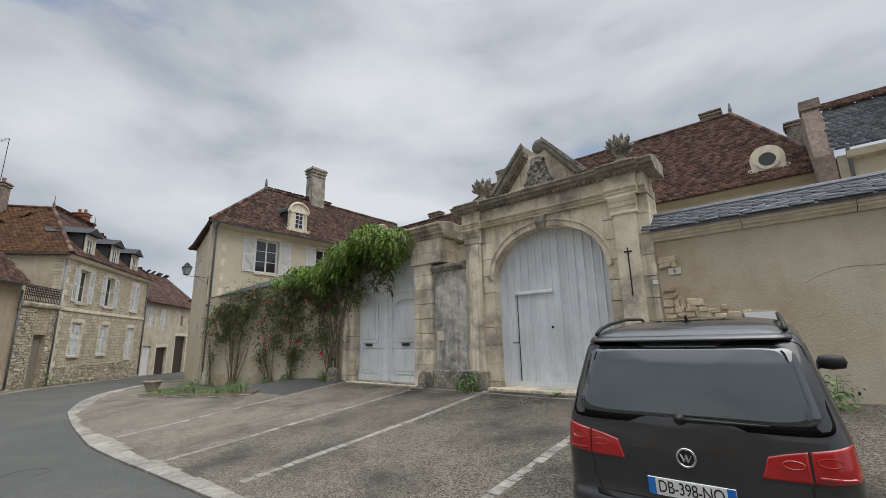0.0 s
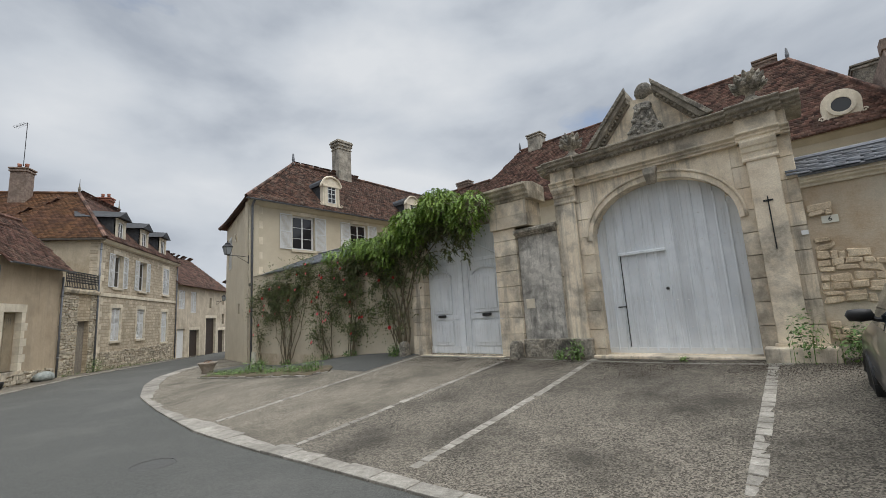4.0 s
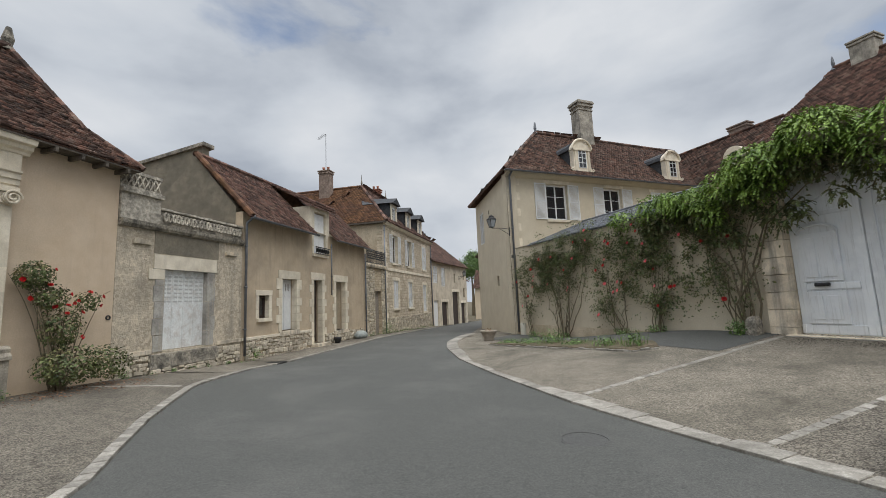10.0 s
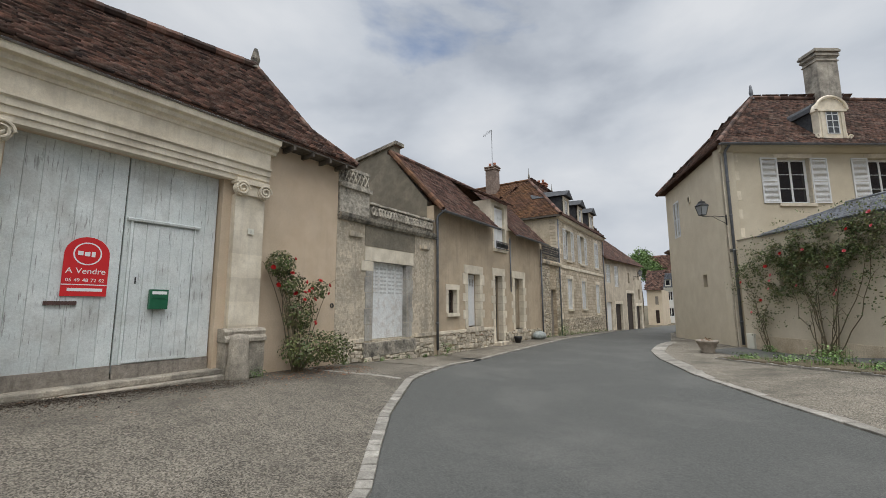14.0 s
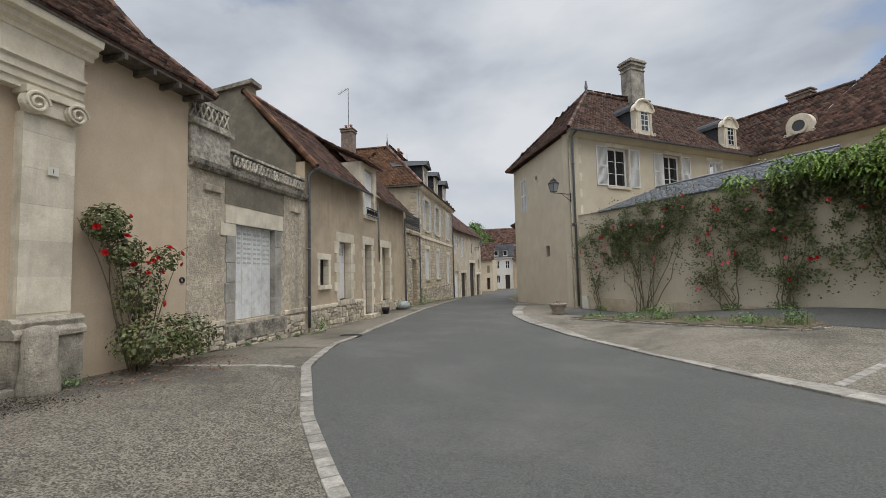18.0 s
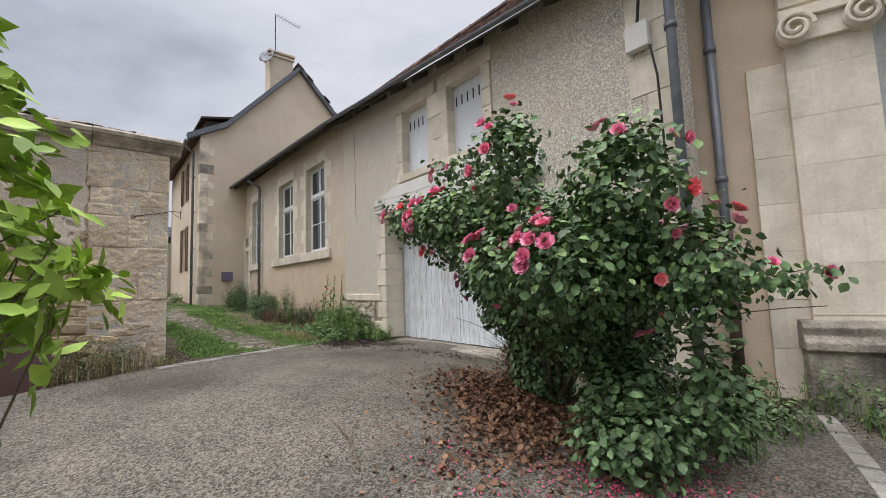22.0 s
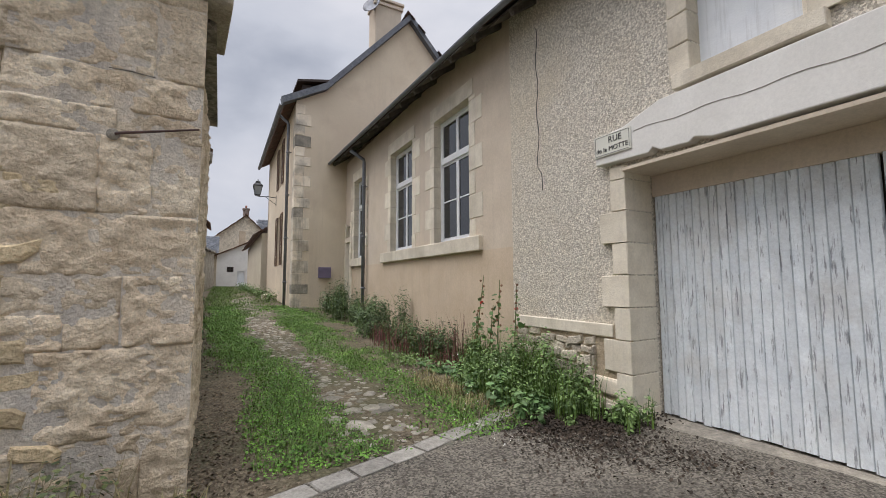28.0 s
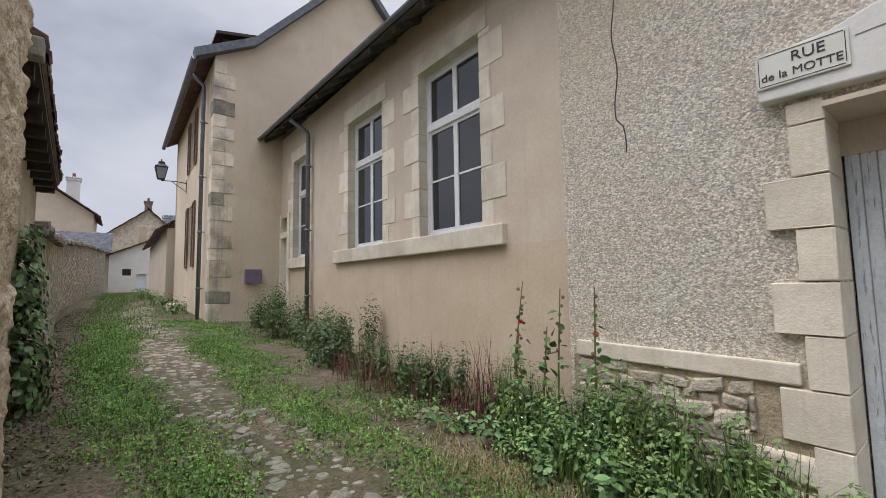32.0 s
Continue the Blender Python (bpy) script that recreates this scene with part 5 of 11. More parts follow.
# dormer
part("dormer_wall", wall_geo(20.1, 21.85, 4.95, 6.2, 0.3, [(20.45, 21.5, 4.95, 6.0)], y=-0.02).box(20.1, 20.3, 0.28, 2.2, 4.9, 6.2).box(21.65, 21.85, 0.28, 2.2, 4.9, 6.2), STONE_PALE, LH)
surround(20.4, 21.55, 3.95, 5.0, LH, STONE_PALE, w=0.14, lintel=0.02, sill=True, teeth=False)
for k in range(2):
    sx = 20.46 + k * 0.525
    sh = part("dormer_shutter", Geo().box(sx, sx + 0.51, 0.1, 0.135, 3.98, 5.93), WHITEWOOD, LH, "closed white shutter", bevel=0.004)
    for zb in (4.3, 5.45):
        part("ledge", Geo().box(sx + 0.02, sx + 0.49, 0.085, 0.0995, zb, zb + 0.09), WHITEWOOD, sh)
bal = Geo().box(20.35, 21.62, -0.16, -0.13, 4.24, 4.275).box(20.35, 21.62, -0.16, -0.13, 3.93, 3.955)
for k in range(6):
    bal.lathe([(0.075, -0.014), (0.105, -0.014), (0.105, 0.014), (0.075, 0.014), (0.075, -0.014)], 12, m=pose(20.48 + k * 0.204, -0.145, 4.1, 90))
    bal.tube([(20.38 + k * 0.204, -0.145, 3.95), (20.38 + k * 0.204, -0.145, 4.25)], 0.012, 4)
part("balcony_rail", bal, IRON, LH, "black scrolled iron window rail")
LR = thing("low_house_roof", "red brown clay tile roof with a long dormer slope", "roof")
tiles("tile_slope", [rp(15.55, -0.45, 4.75), rp(20.05, -0.45, 4.75), rp(20.05, 2.1, 7.42), rp(15.55, 2.1, 7.42)], TILE_RED, LR, 0.2, 0.14)
tiles("tile_slope", [rp(21.9, -0.45, 4.75), rp(26.2, -0.45, 4.75), rp(26.2, 2.1, 7.42), rp(21.9, 2.1, 7.42)], TILE_RED, LR, 0.2, 0.14)
tiles("dormer_slope", [rp(19.9, -0.3, 6.2), rp(22.05, -0.3, 6.2), rp(22.05, 2.1, 7.46), rp(19.9, 2.1, 7.46)], TILE_RED, LR, 0.2, 0.14)
tiles("back_slope", [rp(26.2, 4.7, 4.75), rp(16.4, 4.7, 4.75), rp(16.4, 2.1, 7.42), rp(26.2, 2.1, 7.42)], TILE_RED, LR, 0.3, 0.3)
ridge("ridge_tiles", rp(15.5, 2.1, 7.44), rp(26.2, 2.1, 7.44), TILE_RED, LR)
ridge("verge_tiles", rp(15.58, -0.45, 4.8), rp(15.58, 2.1, 7.46), TILE_ORANGE, LR, 0.1, 0.2)
gutter(rp(15.5, -0.5, 4.74), rp(20.05, -0.5, 4.74), LR)
gutter(rp(21.9, -0.5, 4.74), rp(26.2, -0.5, 4.74), LR)
downpipe(15.72, -0.2, 4.5, LH, y=-0.1, top=0.35)
downpipe(22.0, 2.0, 4.6, LH, y=-0.06, r=0.03)
downpipe(26.0, -0.4, 4.5, LH, y=-0.1)
# rear building behind the workshop
RB = thing("rear_building", "dark mossy rendered rear gable with a stone coping", "building", MW)
part("wall", Geo().prism([(2.25, 0), (2.25, 7.95), (9.0, 7.05), (9.0, 0)], 0, 0.35, m=pose(16.0, 0, 0) @ Matrix(((0, 1, 0, 0), (1, 0, 0, 0), (0, 0, 1, 0), (0, 0, 0, 1)))), DARKRENDER, RB)
part("coping", Geo().prism([(2.1, 7.93), (2.1, 8.07), (9.1, 7.15), (9.1, 7.02)], -0.1, 0.45, m=pose(16.0, 0, 0) @ Matrix(((0, 1, 0, 0), (1, 0, 0, 0), (0, 0, 1, 0), (0, 0, 0, 1)))), STONE_DARK, RB)

# terrace block with an arched door
TB = thing("terrace_block", "rubble stone terrace block with an arched door and iron railing", "building", MW)
part("wall", wall_geo(26.12, 29.28, -0.9, 3.75, 0.5, [(27.6, 28.6, -0.5, 2.3)]), STONE_COARSE, TB)
part("arch_door", Geo().box(27.6, 28.6, 0.2, 0.26, -0.6, 2.3), BAREWOOD, TB, "grey wooden arched door")
part("ledge", Geo().rail([(0.5, 3.75), (-0.15, 3.75), (-0.2, 3.88), (-0.2, 3.95), (0.5, 3.95)], 26.1, 29.3), STONE, TB)
rl = Geo().box(26.15, 29.25, -0.1, -0.06, 4.82, 4.87).box(26.15, 29.25, -0.1, -0.06, 4.02, 4.06)
for k in range(22):
    x = 26.25 + k * 0.138
    rl.tube([(x, -0.08, 4.04), (x, -0.08, 4.84)], 0.017, 4)
    rl.tube([(x, -0.08, 4.4), (x + 0.07, -0.08, 4.5), (x + 0.138, -0.08, 4.4), (x + 0.07, -0.08, 4.3), (x, -0.08, 4.4)], 0.016, 4)
    rl.tube([(x, -0.08, 4.66), (x + 0.07, -0.08, 4.76), (x + 0.138, -0.08, 4.66), (x + 0.07, -0.08, 4.56), (x, -0.08, 4.66)], 0.014, 4)
part("railing", rl, IRON, TB, "black wrought iron railing")

# tall house with three slate dormers
TH = thing("tall_house", "two storey limestone house with white shutters and a hipped roof", "house", MW)
up = [(30.9, 32.0, 4.35, 6.4), (34.2, 35.3, 4.35, 6.4), (38.2, 39.3, 4.35, 6.4)]
lowo = [(30.9, 32.0, 1.1, 3.1), (34.2, 35.3, 1.1, 3.1), (38.2, 39.3, 0.7, 3.0)]
part("wall", wall_geo(29.3, 41.0, -1.0, 7.0, 0.5, up + lowo), STONE_COURSED, TH, "pale coursed stone front")
for a, b in ((29.3, 29.75), (40.6, 41.0)):
    part("side_wall", Geo().box(a, b, 0.5, 13.0, -1, 7.0), OLDRENDER, TH)
part("string_course", Geo().box(29.25, 41.05, -0.05, 0, 3.75, 3.95), STONE_PALE, TH)
part("cornice", Geo().rail([(0, 6.85), (-0.15, 6.9), (-0.28, 7.05), (-0.28, 7.12), (0, 7.12)], 29.25, 41.05), STONE_PALE, TH)
quoins(29.29, -0.6, 6.8, TH, STONE_PALE, right=False)
for i, o in enumerate(up):
    surround(*o, TH, STONE_PALE, w=0.16, lintel=0.24, teeth=False)
    window(*o, TH, depth=0.2)
    w_ = 0.58
    if i < 2:
        louvre("shutter", o[0] - w_ - 0.02, o[0] - 0.02, o[2], o[3], TH, WHITEWOOD)
        louvre("shutter", o[1] + 0.02, o[1] + w_ + 0.02, o[2], o[3], TH, WHITEWOOD)
    else:
        for k in range(2):
            louvre("shutter", o[0] + k * 0.55, o[0] + k * 0.55 + 0.54, o[2], o[3], TH, WHITEWOOD)
for o in lowo:
    surround(*o, TH, STONE_PALE, w=0.16, lintel=0.24, teeth=False)
    for k in range(2):
        louvre("shutter", o[0] + k * 0.55, o[0] + k * 0.55 + 0.54, o[2], o[3], TH, WHITEWOOD, y=0.05)
TR = thing("tall_house_roof", "hipped brown orange tile roof with lichen", "roof")
tiles("tile_slope", [rp(29.0, -0.35, 7.1), rp(41.2, -0.35, 7.1), rp(38.5, 3.4, 11.0), rp(33.3, 3.4, 11.0)], TILE_RED, TR, 0.25, 0.18)
tiles("tile_slope", [rp(29.0, 13.2, 7.1), rp(29.0, -0.35, 7.1), rp(33.3, 3.4, 11.0), rp(33.3, 13.2, 11.0)], TILE_ORANGE, TR, 0.25, 0.18)
ridge("ridge_tiles", rp(33.3, 3.4, 11.02), rp(33.3, 13.2, 11.02), TILE_ORANGE, TR)
part("eave_board", Geo().box(29.0, 29.08, -0.35, 13.2, 6.98, 7.1, MW), EAVESWOOD, TR)
tiles("tile_hip", [rp(41.2, -0.35, 7.1), rp(41.2, 7.2, 7.1), rp(38.5, 3.4, 11.0)], TILE_RED, TR, 0.3, 0.25)
tiles("back_slope", [rp(41.2, 7.2, 7.1), rp(29.0, 7.2, 7.1), rp(33.3, 3.4, 11.0), rp(38.5, 3.4, 11.0)], TILE_RED, TR, 0.4, 0.4)
for q in (33.3, 38.5):
    part("finial", Geo().lathe([(0.12, -0.1), (0.05, 0.1), (0.09, 0.3), (0.03, 0.55), (0.01, 1.0)], 8, m=MW @ pose(q, 3.4, 11.0)), STONE_DARK, TR)
ridge("hip_tiles", rp(29.0, -0.35, 7.12), rp(33.3, 3.4, 11.02), TILE_RED, TR)
for dx in (31.6, 34.9, 38.1):
    d_ = thing("slate_dormer", "narrow slate sided dormer with a small window", "dormer", MW @ pose(dx, 0.1, 7.1), "slate dormers")
    for a, b in ((-0.62, -0.5), (0.5, 0.62)):
        part("cheek", Geo().box(a, b, 0, 1.9, 0, 1.65), SLATE_DARK, d_)
    part("front", wall_geo(-0.62, 0.62, 0, 1.65, 0.12, [(-0.35, 0.35, 0.25, 1.45)], y=-0.05), STONE_PALE, d_)
    window(-0.35, 0.35, 0.25, 1.45, d_, depth=0.0, bars=2)
    part("dormer_roof", Geo().loft([[(-0.85, -0.3, 1.65), (0.85, -0.3, 1.65), (0, -0.3, 2.15)], [(-0.85, 2.1, 1.7), (0.85, 2.1, 1.7), (0, 2.6, 2.35)]]), SLATE_DARK, d_, bevel=0.01)
chimney(TH, 32.6, 6.2, 8.0, 12.4, 0.7, 0.9, OLDBRICK)
chimney(TH, 38.6, 4.4, 9.5, 12.2, 0.6, 0.9, BRICK)
aerial(TH, 32.6, 6.2, 12.6, 3.0, 60)
downpipe(29.2, -0.5, 6.8, TH)
downpipe(40.9, -0.7, 6.8, TH)

# long low house beyond
FH = thing("far_long_house", "long plastered house with dark carriage doors and a tile roof", "house", pose(-15.4, 41.05, 0, 0, 0, 84))
fo = [(0.3, 1.4, 3.3, 4.9), (2.5, 3.6, 3.0, 4.9), (2.35, 4.3, -1.0, 1.45), (5.75, 8.1, -1.1, 2.5), (8.75, 10.5, -1.2, 1.25), (0.15, 1.5, -0.9, 1.6), (6.5, 7.0, 3.5, 4.5), (9.8, 10.3, 3.9, 4.8), (9.75, 10.4, 1.9, 2.95)]
part("wall", wall_geo(0, 11.2, -2.0, 5.4, 0.5, fo), FARPLASTER, FH)
part("white_door", Geo().box(0.15, 1.5, 0.12, 0.17, -1.2, 1.6), WHITEWOOD, FH, "white painted door")
for o in fo[6:]:
    part("dark_pane", Geo().box(o[0], o[1], 0.2, 0.24, o[2], o[3]), BROWNWOOD, FH)
for o in fo[:2]:
    louvre("shutter", o[0] + 0.02, (o[0] + o[1]) / 2 - 0.01, o[2], o[3], FH, WHITEWOOD, y=0.02)
    louvre("shutter", (o[0] + o[1]) / 2 + 0.01, o[1] - 0.02, o[2], o[3], FH, WHITEWOOD, y=0.02)
for o in fo[2:5]:
    part("door", Geo().box(o[0], o[1], 0.2, 0.26, o[2] - 0.5, o[3]), BROWNWOOD, FH, "dark wooden door")
    surround(o[0], o[1], o[2] + 0.01, o[3], FH, STONE_PALE, w=0.18, lintel=0.28, sill=False, teeth=False)
fp = lambda x, y, z: tuple(pose(-15.4, 41.05, 0, 0, 0, 84) @ Vector((x, y, z)))
FR = thing("far_long_roof", "brown tile roof of the long house", "roof")
tiles("tile_slope", [fp(-0.2, -0.4, 5.3), fp(11.3, -0.4, 5.3), fp(11.3, 4, 9.0), fp(-0.2, 4, 9.0)], TILE_RED, FR, 0.35, 0.25)
tiles("back_slope", [fp(11.3, 8.4, 5.3), fp(-0.2, 8.4, 5.3), fp(-0.2, 4, 9.0), fp(11.3, 4, 9.0)], TILE_RED, FR, 0.5, 0.5)
part("end_wall", Geo().prism([(0.5, -1.5), (8, -1.5), (8, 5.3), (4, 8.9), (0.5, 5.3)], 0, 0.3, m=pose(-15.4, 41.05, 0, 0, 0, 84) @ pose(10.9, 0, 0) @ Matrix(((0, 1, 0, 0), (1, 0, 0, 0), (0, 0, 1, 0), (0, 0, 0, 1)))), OCHRE_DULL, FR)
lantern(pose(-15.4, 41.05, 0, 0, 0, 84) @ pose(8.3, 0, 4.2), 0.7)

rubble(WS, 11.15, 12.1, -0.2, 0.3, -0.02, RUBBLE_WHITE, 0.13, 0.12, 0.36)
rubble(WS, 14.5, 15.55, -0.35, 0.3, -0.02, RUBBLE_WHITE, 0.13, 0.12, 0.36)
rubble(WS, 12.1, 14.5, -0.35, -0.1, -0.06, RUBBLE_WHITE, 0.13, 0.2, 0.5)
rubble(LH, 15.8, 20.15, -0.6, 0.32, -0.015, RUBBLE_WHITE, 0.15, 0.14, 0.4)
rubble(LH, 21.4, 25.9, -0.7, 0.12, -0.015, RUBBLE_WHITE, 0.16, 0.14, 0.42)
part("plinth_band", Geo().box(15.65, 20.15, -0.05, 0, 0.33, 0.43), STONE_PALE, LH, bevel=0.01)
rubble(TB, 26.2, 27.5, -0.7, 3.7, -0.01, RUBBLE_WHITE, 0.125, 0.2, 0.55)
rubble(TB, 28.65, 29.25, -0.7, 3.7, -0.01, RUBBLE_WHITE, 0.125, 0.2, 0.45)
rubble(TH, 29.8, 40.5, -0.9, 0.5, -0.012, RUBBLE_WHITE, 0.16, 0.22, 0.55)
BAGT = thing("rubbish_bag", "grey green plastic sack slumped by the house wall", "bag", pose(-15.15, 24.7, float(gz(-15.15, 24.7)) + 0.02))
part("sack", Geo().lathe([(0.3, 0), (0.42, 0.1), (0.4, 0.28), (0.25, 0.42), (0.08, 0.47)], 12, m=Matrix.Diagonal((0.8, 1.3, 0.9, 1))), surf("grey plastic sack", (0.16, 0.19, 0.18), (0.42, 0.45, 0.43), 7, 0.5, 0.8, 12, bump_dist=0.05), BAGT, smooth=True)
PLT = thing("step_pot", "dark round pot beside the house door", "plant pot", pose(-15.2, 22.1, float(gz(-15.2, 22.1)) + 0.02))
part("pot", Geo().lathe([(0.12, 0), (0.18, 0.2), (0.19, 0.3), (0.15, 0.3), (0, 0.26)], 12), BLACKPLAST, PLT, smooth=True)
# ---- east side: garden wall, gates, corner house and manor ----
ME = pose(EW.x, EW.y, 0, 0, 0, math.degrees(math.atan2(EU.y, EU.x)))
ep = lambda x, y, z: tuple(ME @ Vector((x, y, z)))
GW = thing("garden_wall", "cream rendered garden wall overgrown with climbing roses", "wall", ME)
part("wall", wall_geo(0.3, 12.0, -0.8, 4.0, 0.45, [(2.2, 2.55, 1.95, 2.5)]), CREAM, GW)
part("plinth", Geo().box(0.3, 12.0, -0.03, 0.0, -0.8, 0.15), OLDRENDER, GW)
part("coping", Geo().rail([(-0.03, 3.97), (-0.03, 4.0), (0.2, 4.05), (0.5, 4.0), (0.5, 3.97)], 9.2, 12.0), PEDESTAL, GW)
part("coping_end", Geo().rail([(-0.03, 3.97), (-0.03, 4.0), (0.2, 4.05), (0.5, 4.0), (0.5, 3.97)], 0.3, 1.5), PEDESTAL, GW)
part("vent_hole", Geo().box(2.2, 2.55, 0.3, 0.34, 1.95, 2.5), BLACKPLAST, GW)
MBX = thing("wall_meter_box", "small pale meter box at the foot of the garden wall", "meter box", ME @ pose(0.62, 0.0, 0.0))
part("box", Geo().box(-0.2, 0.2, -0.1, -0.002, -0.42, 0.2), PLAQUE, MBX, bevel=0.012)
part("lid", Geo().box(-0.17, 0.17, -0.112, -0.1, -0.38, 0.16), PLAQUE, MBX, bevel=0.006)
DPI = thing("drain_spout", "short dark drain spout through the garden wall", "pipe", ME @ pose(10.08, 0.0, 0.21))
part("pipe", Geo().lathe([(0.035, -0.02), (0.05, -0.02), (0.05, 0.09), (0.035, 0.09), (0.035, -0.02)], 12, m=pose(0, 0, 0, 90)), IRON, DPI, smooth=True)
SR = thing("lean_to", "low slate roofed lean-to behind the garden wall", "building", ME)
part("back_wall", Geo().box(2.4, 9.0, 2.3, 2.5, 0, 4.85), CREAM, SR)
tiles("slate_slope", [(1.5, -0.1, 3.98), (9.2, -0.1, 3.98), (9.2, 2.4, 5.0), (2.7, 2.4, 5.0)], SLATE, SR, 0.25, 0.16, 0.008)
part("zinc_flashing", Geo().tube([(2.7, 2.38, 5.02), (9.2, 2.38, 5.02)], 0.05, 6), ZINC, SR)

# small double gate
SG = thing("small_gateway", "stone gateway with heavy cornice over a double door", "gateway", ME)
for a, b in ((12.0, 12.55), (15.38, 16.08)):
    z = -0.4
    while z < 3.68:
        hh = min(0.42, 3.7 - z)
        if 3.7 - z - hh < 0.15:
            hh = 3.7 - z
        block("pier_stone", a, -0.1, z, b - a, 0.75, hh - 0.01, STONE, SG)
        z += hh
    block("impost_stone", a - 0.06, -0.16, 3.7, b - a + 0.5 if a > 14 else b - a + 0.1, 0.8, 0.33, STONE, SG)
    block("impost_stone", a - 0.02, -0.14, 4.04, b - a + 0.44 if a > 14 else b - a + 0.06, 0.8, 0.38, STONE, SG)
for a, b in ((12.56, 13.6), (13.61, 14.5), (14.51, 15.34)):
    block("lintel_stone", a, -0.08, 4.05, b - a, 0.68, 0.37, STONE, SG)
part("cornice", Geo().rail([(0.7, 4.42), (-0.17, 4.42), (-0.19, 4.49), (-0.25, 4.52), (-0.26, 4.58), (-0.35, 4.64), (-0.36, 4.7), (-0.43, 4.74), (-0.43, 4.8), (0.1, 4.9), (0.7, 4.87)], 11.85, 16.66), CORNICE_OLD, SG, "lichened moulded cornice", bevel=0.01)
for k in range(2):
    a, b = (12.56, 13.95) if k == 0 else (13.97, 15.37)
    lf = thing("panelled_door", "pale blue panelled double door leaf with a black letter slot", "door", ME, "leaves of the small gate")
    part("leaf", Geo().box(a, b, 0.2, 0.26, 0.28, 4.05), BLUEWOOD, lf)
    c = (a + b) / 2
    pa, pb = (a + 0.14, b - 0.46) if k == 0 else (a + 0.36, b - 0.1)
    pc = (pa + pb) / 2
    for x0, x1 in ((a, a + 0.2), (b - 0.2, b)):
        part("stile", Geo().box(x0 + 0.004, x1 - 0.004, 0.165, 0.2, 0.3, 4.03), BLUEWOOD, lf, bevel=0.008)
    for z0, z1 in ((0.3, 0.5), (1.3, 1.44), (3.0, 3.1), (3.9, 4.03)):
        part("rail", Geo().box(a + 0.2, b - 0.2, 0.167, 0.2, z0, z1), BLUEWOOD, lf, bevel=0.008)
    for z0, z1 in ((0.52, 1.26), (1.48, 2.6)):
        part("panel", Geo().box(pa, pb, 0.15, 0.2, z0, z1).box(pa + 0.1, pc - 0.04, 0.13, 0.151, z0 + 0.1, z1 - 0.1).box(pc + 0.04, pb - 0.1, 0.13, 0.151, z0 + 0.1, z1 - 0.1), BLUEWOOD, lf, bevel=0.014)
    hw = (pb - pa) / 2
    part("arched_mould", Geo().tube([(pc + hw * math.cos(t), 0.15, 2.6 + 0.2 * math.sin(t)) for t in np.linspace(0, math.pi, 14)], 0.035, 6), BLUEWOOD, lf)
    part("upper_brace", Geo().tube([(a + 0.1, 0.185, 3.12 if k == 0 else 3.75), (b - 0.1, 0.185, 3.75 if k == 0 else 3.12)], 0.028, 6), BLUEWOOD, lf)
    part("letter_slot", Geo().box(pc - 0.15, pc + 0.15, 0.09, 0.15, 1.37, 1.45), IRON, lf, "black iron letter slot", bevel=0.02)
    part("hinge_foot", Geo().box(a + 0.02, a + 0.08, 0.12, 0.165, 0.3, 0.5), WHITEWOOD, lf)
part("threshold", Geo().box(12.4, 15.5, -0.25, 0.5, -0.3, 0.27), STONE, SG, bevel=0.015)
for gx in (11.75, 15.95):
    gs = thing("guard_stone", "dark worn stone wheel guard at a gate pier", "bollard", ME @ pose(gx, -0.3, 0.05), "guard stones")
    part("shaft", Geo().loft([[(-0.17, -0.2, -0.2), (0.17, -0.2, -0.2), (0.17, 0.15, -0.2), (-0.17, 0.15, -0.2)], [(-0.13, -0.12, 0.55), (0.13, -0.12, 0.55), (0.13, 0.15, 0.55), (-0.13, 0.15, 0.55)], [(-0.09, -0.06, 0.64), (0.09, -0.06, 0.64), (0.09, 0.12, 0.64), (-0.09, 0.12, 0.64)]]), STONE_DARK, gs, bevel=0.03)

# wall between the gates
LW = thing("linking_wall", "patchy grey rendered wall with a stone coping between two gates", "wall", ME)
part("wall", Geo().box(16.1, 17.25, 0.0, 0.5, -0.3, 3.42), LINKWALL, LW)
part("coping", Geo().rail([(0.55, 3.42), (-0.06, 3.42), (-0.16, 3.52), (-0.16, 3.6), (0.2, 3.7), (0.55, 3.6)], 16.05, 17.25), STONE_DARK, LW, bevel=0.01)
part("base_course", Geo().box(16.1, 17.9, -0.16, 0.0, -0.3, 0.72), STONE_DARK, LW, "dark lichened base course", bevel=0.03)
part("letter_slot_plate", Geo().box(16.2, 16.44, -0.02, 0.0, 1.5, 1.75), STONE_PALE, LW)

# great gateway
BG = thing("great_gateway", "carved stone carriage gateway with a broken pediment and urns", "gateway", ME)
x0, x1, spring, crown = 18.15, 21.05, 3.0, 4.14
cx = (x0 + x1) / 2
arc = [(cx + (x1 - x0) / 2 * math.cos(t), spring + (crown - spring) * math.sin(t) ** 0.92) for t in np.linspace(0, math.pi, 25)]
face = Geo()
top = 4.55
for (ax, az), (bx, bz) in zip(arc[:-1], arc[1:]):
    face.add([(ax, 0, az), (bx, 0, bz), (bx, 0, top), (ax, 0, top)], [(0, 1, 2, 3)])
    face.add([(ax, 0, az), (bx, 0, bz), (bx, 0.7, bz), (ax, 0.7, az)], [(0, 3, 2, 1)])
    face.add([(ax, 0.7, az), (bx, 0.7, bz), (bx, 0.7, top), (ax, 0.7, top)], [(3, 2, 1, 0)])
part("spandrel", face, STONE, BG, "stained ashlar over the arch")
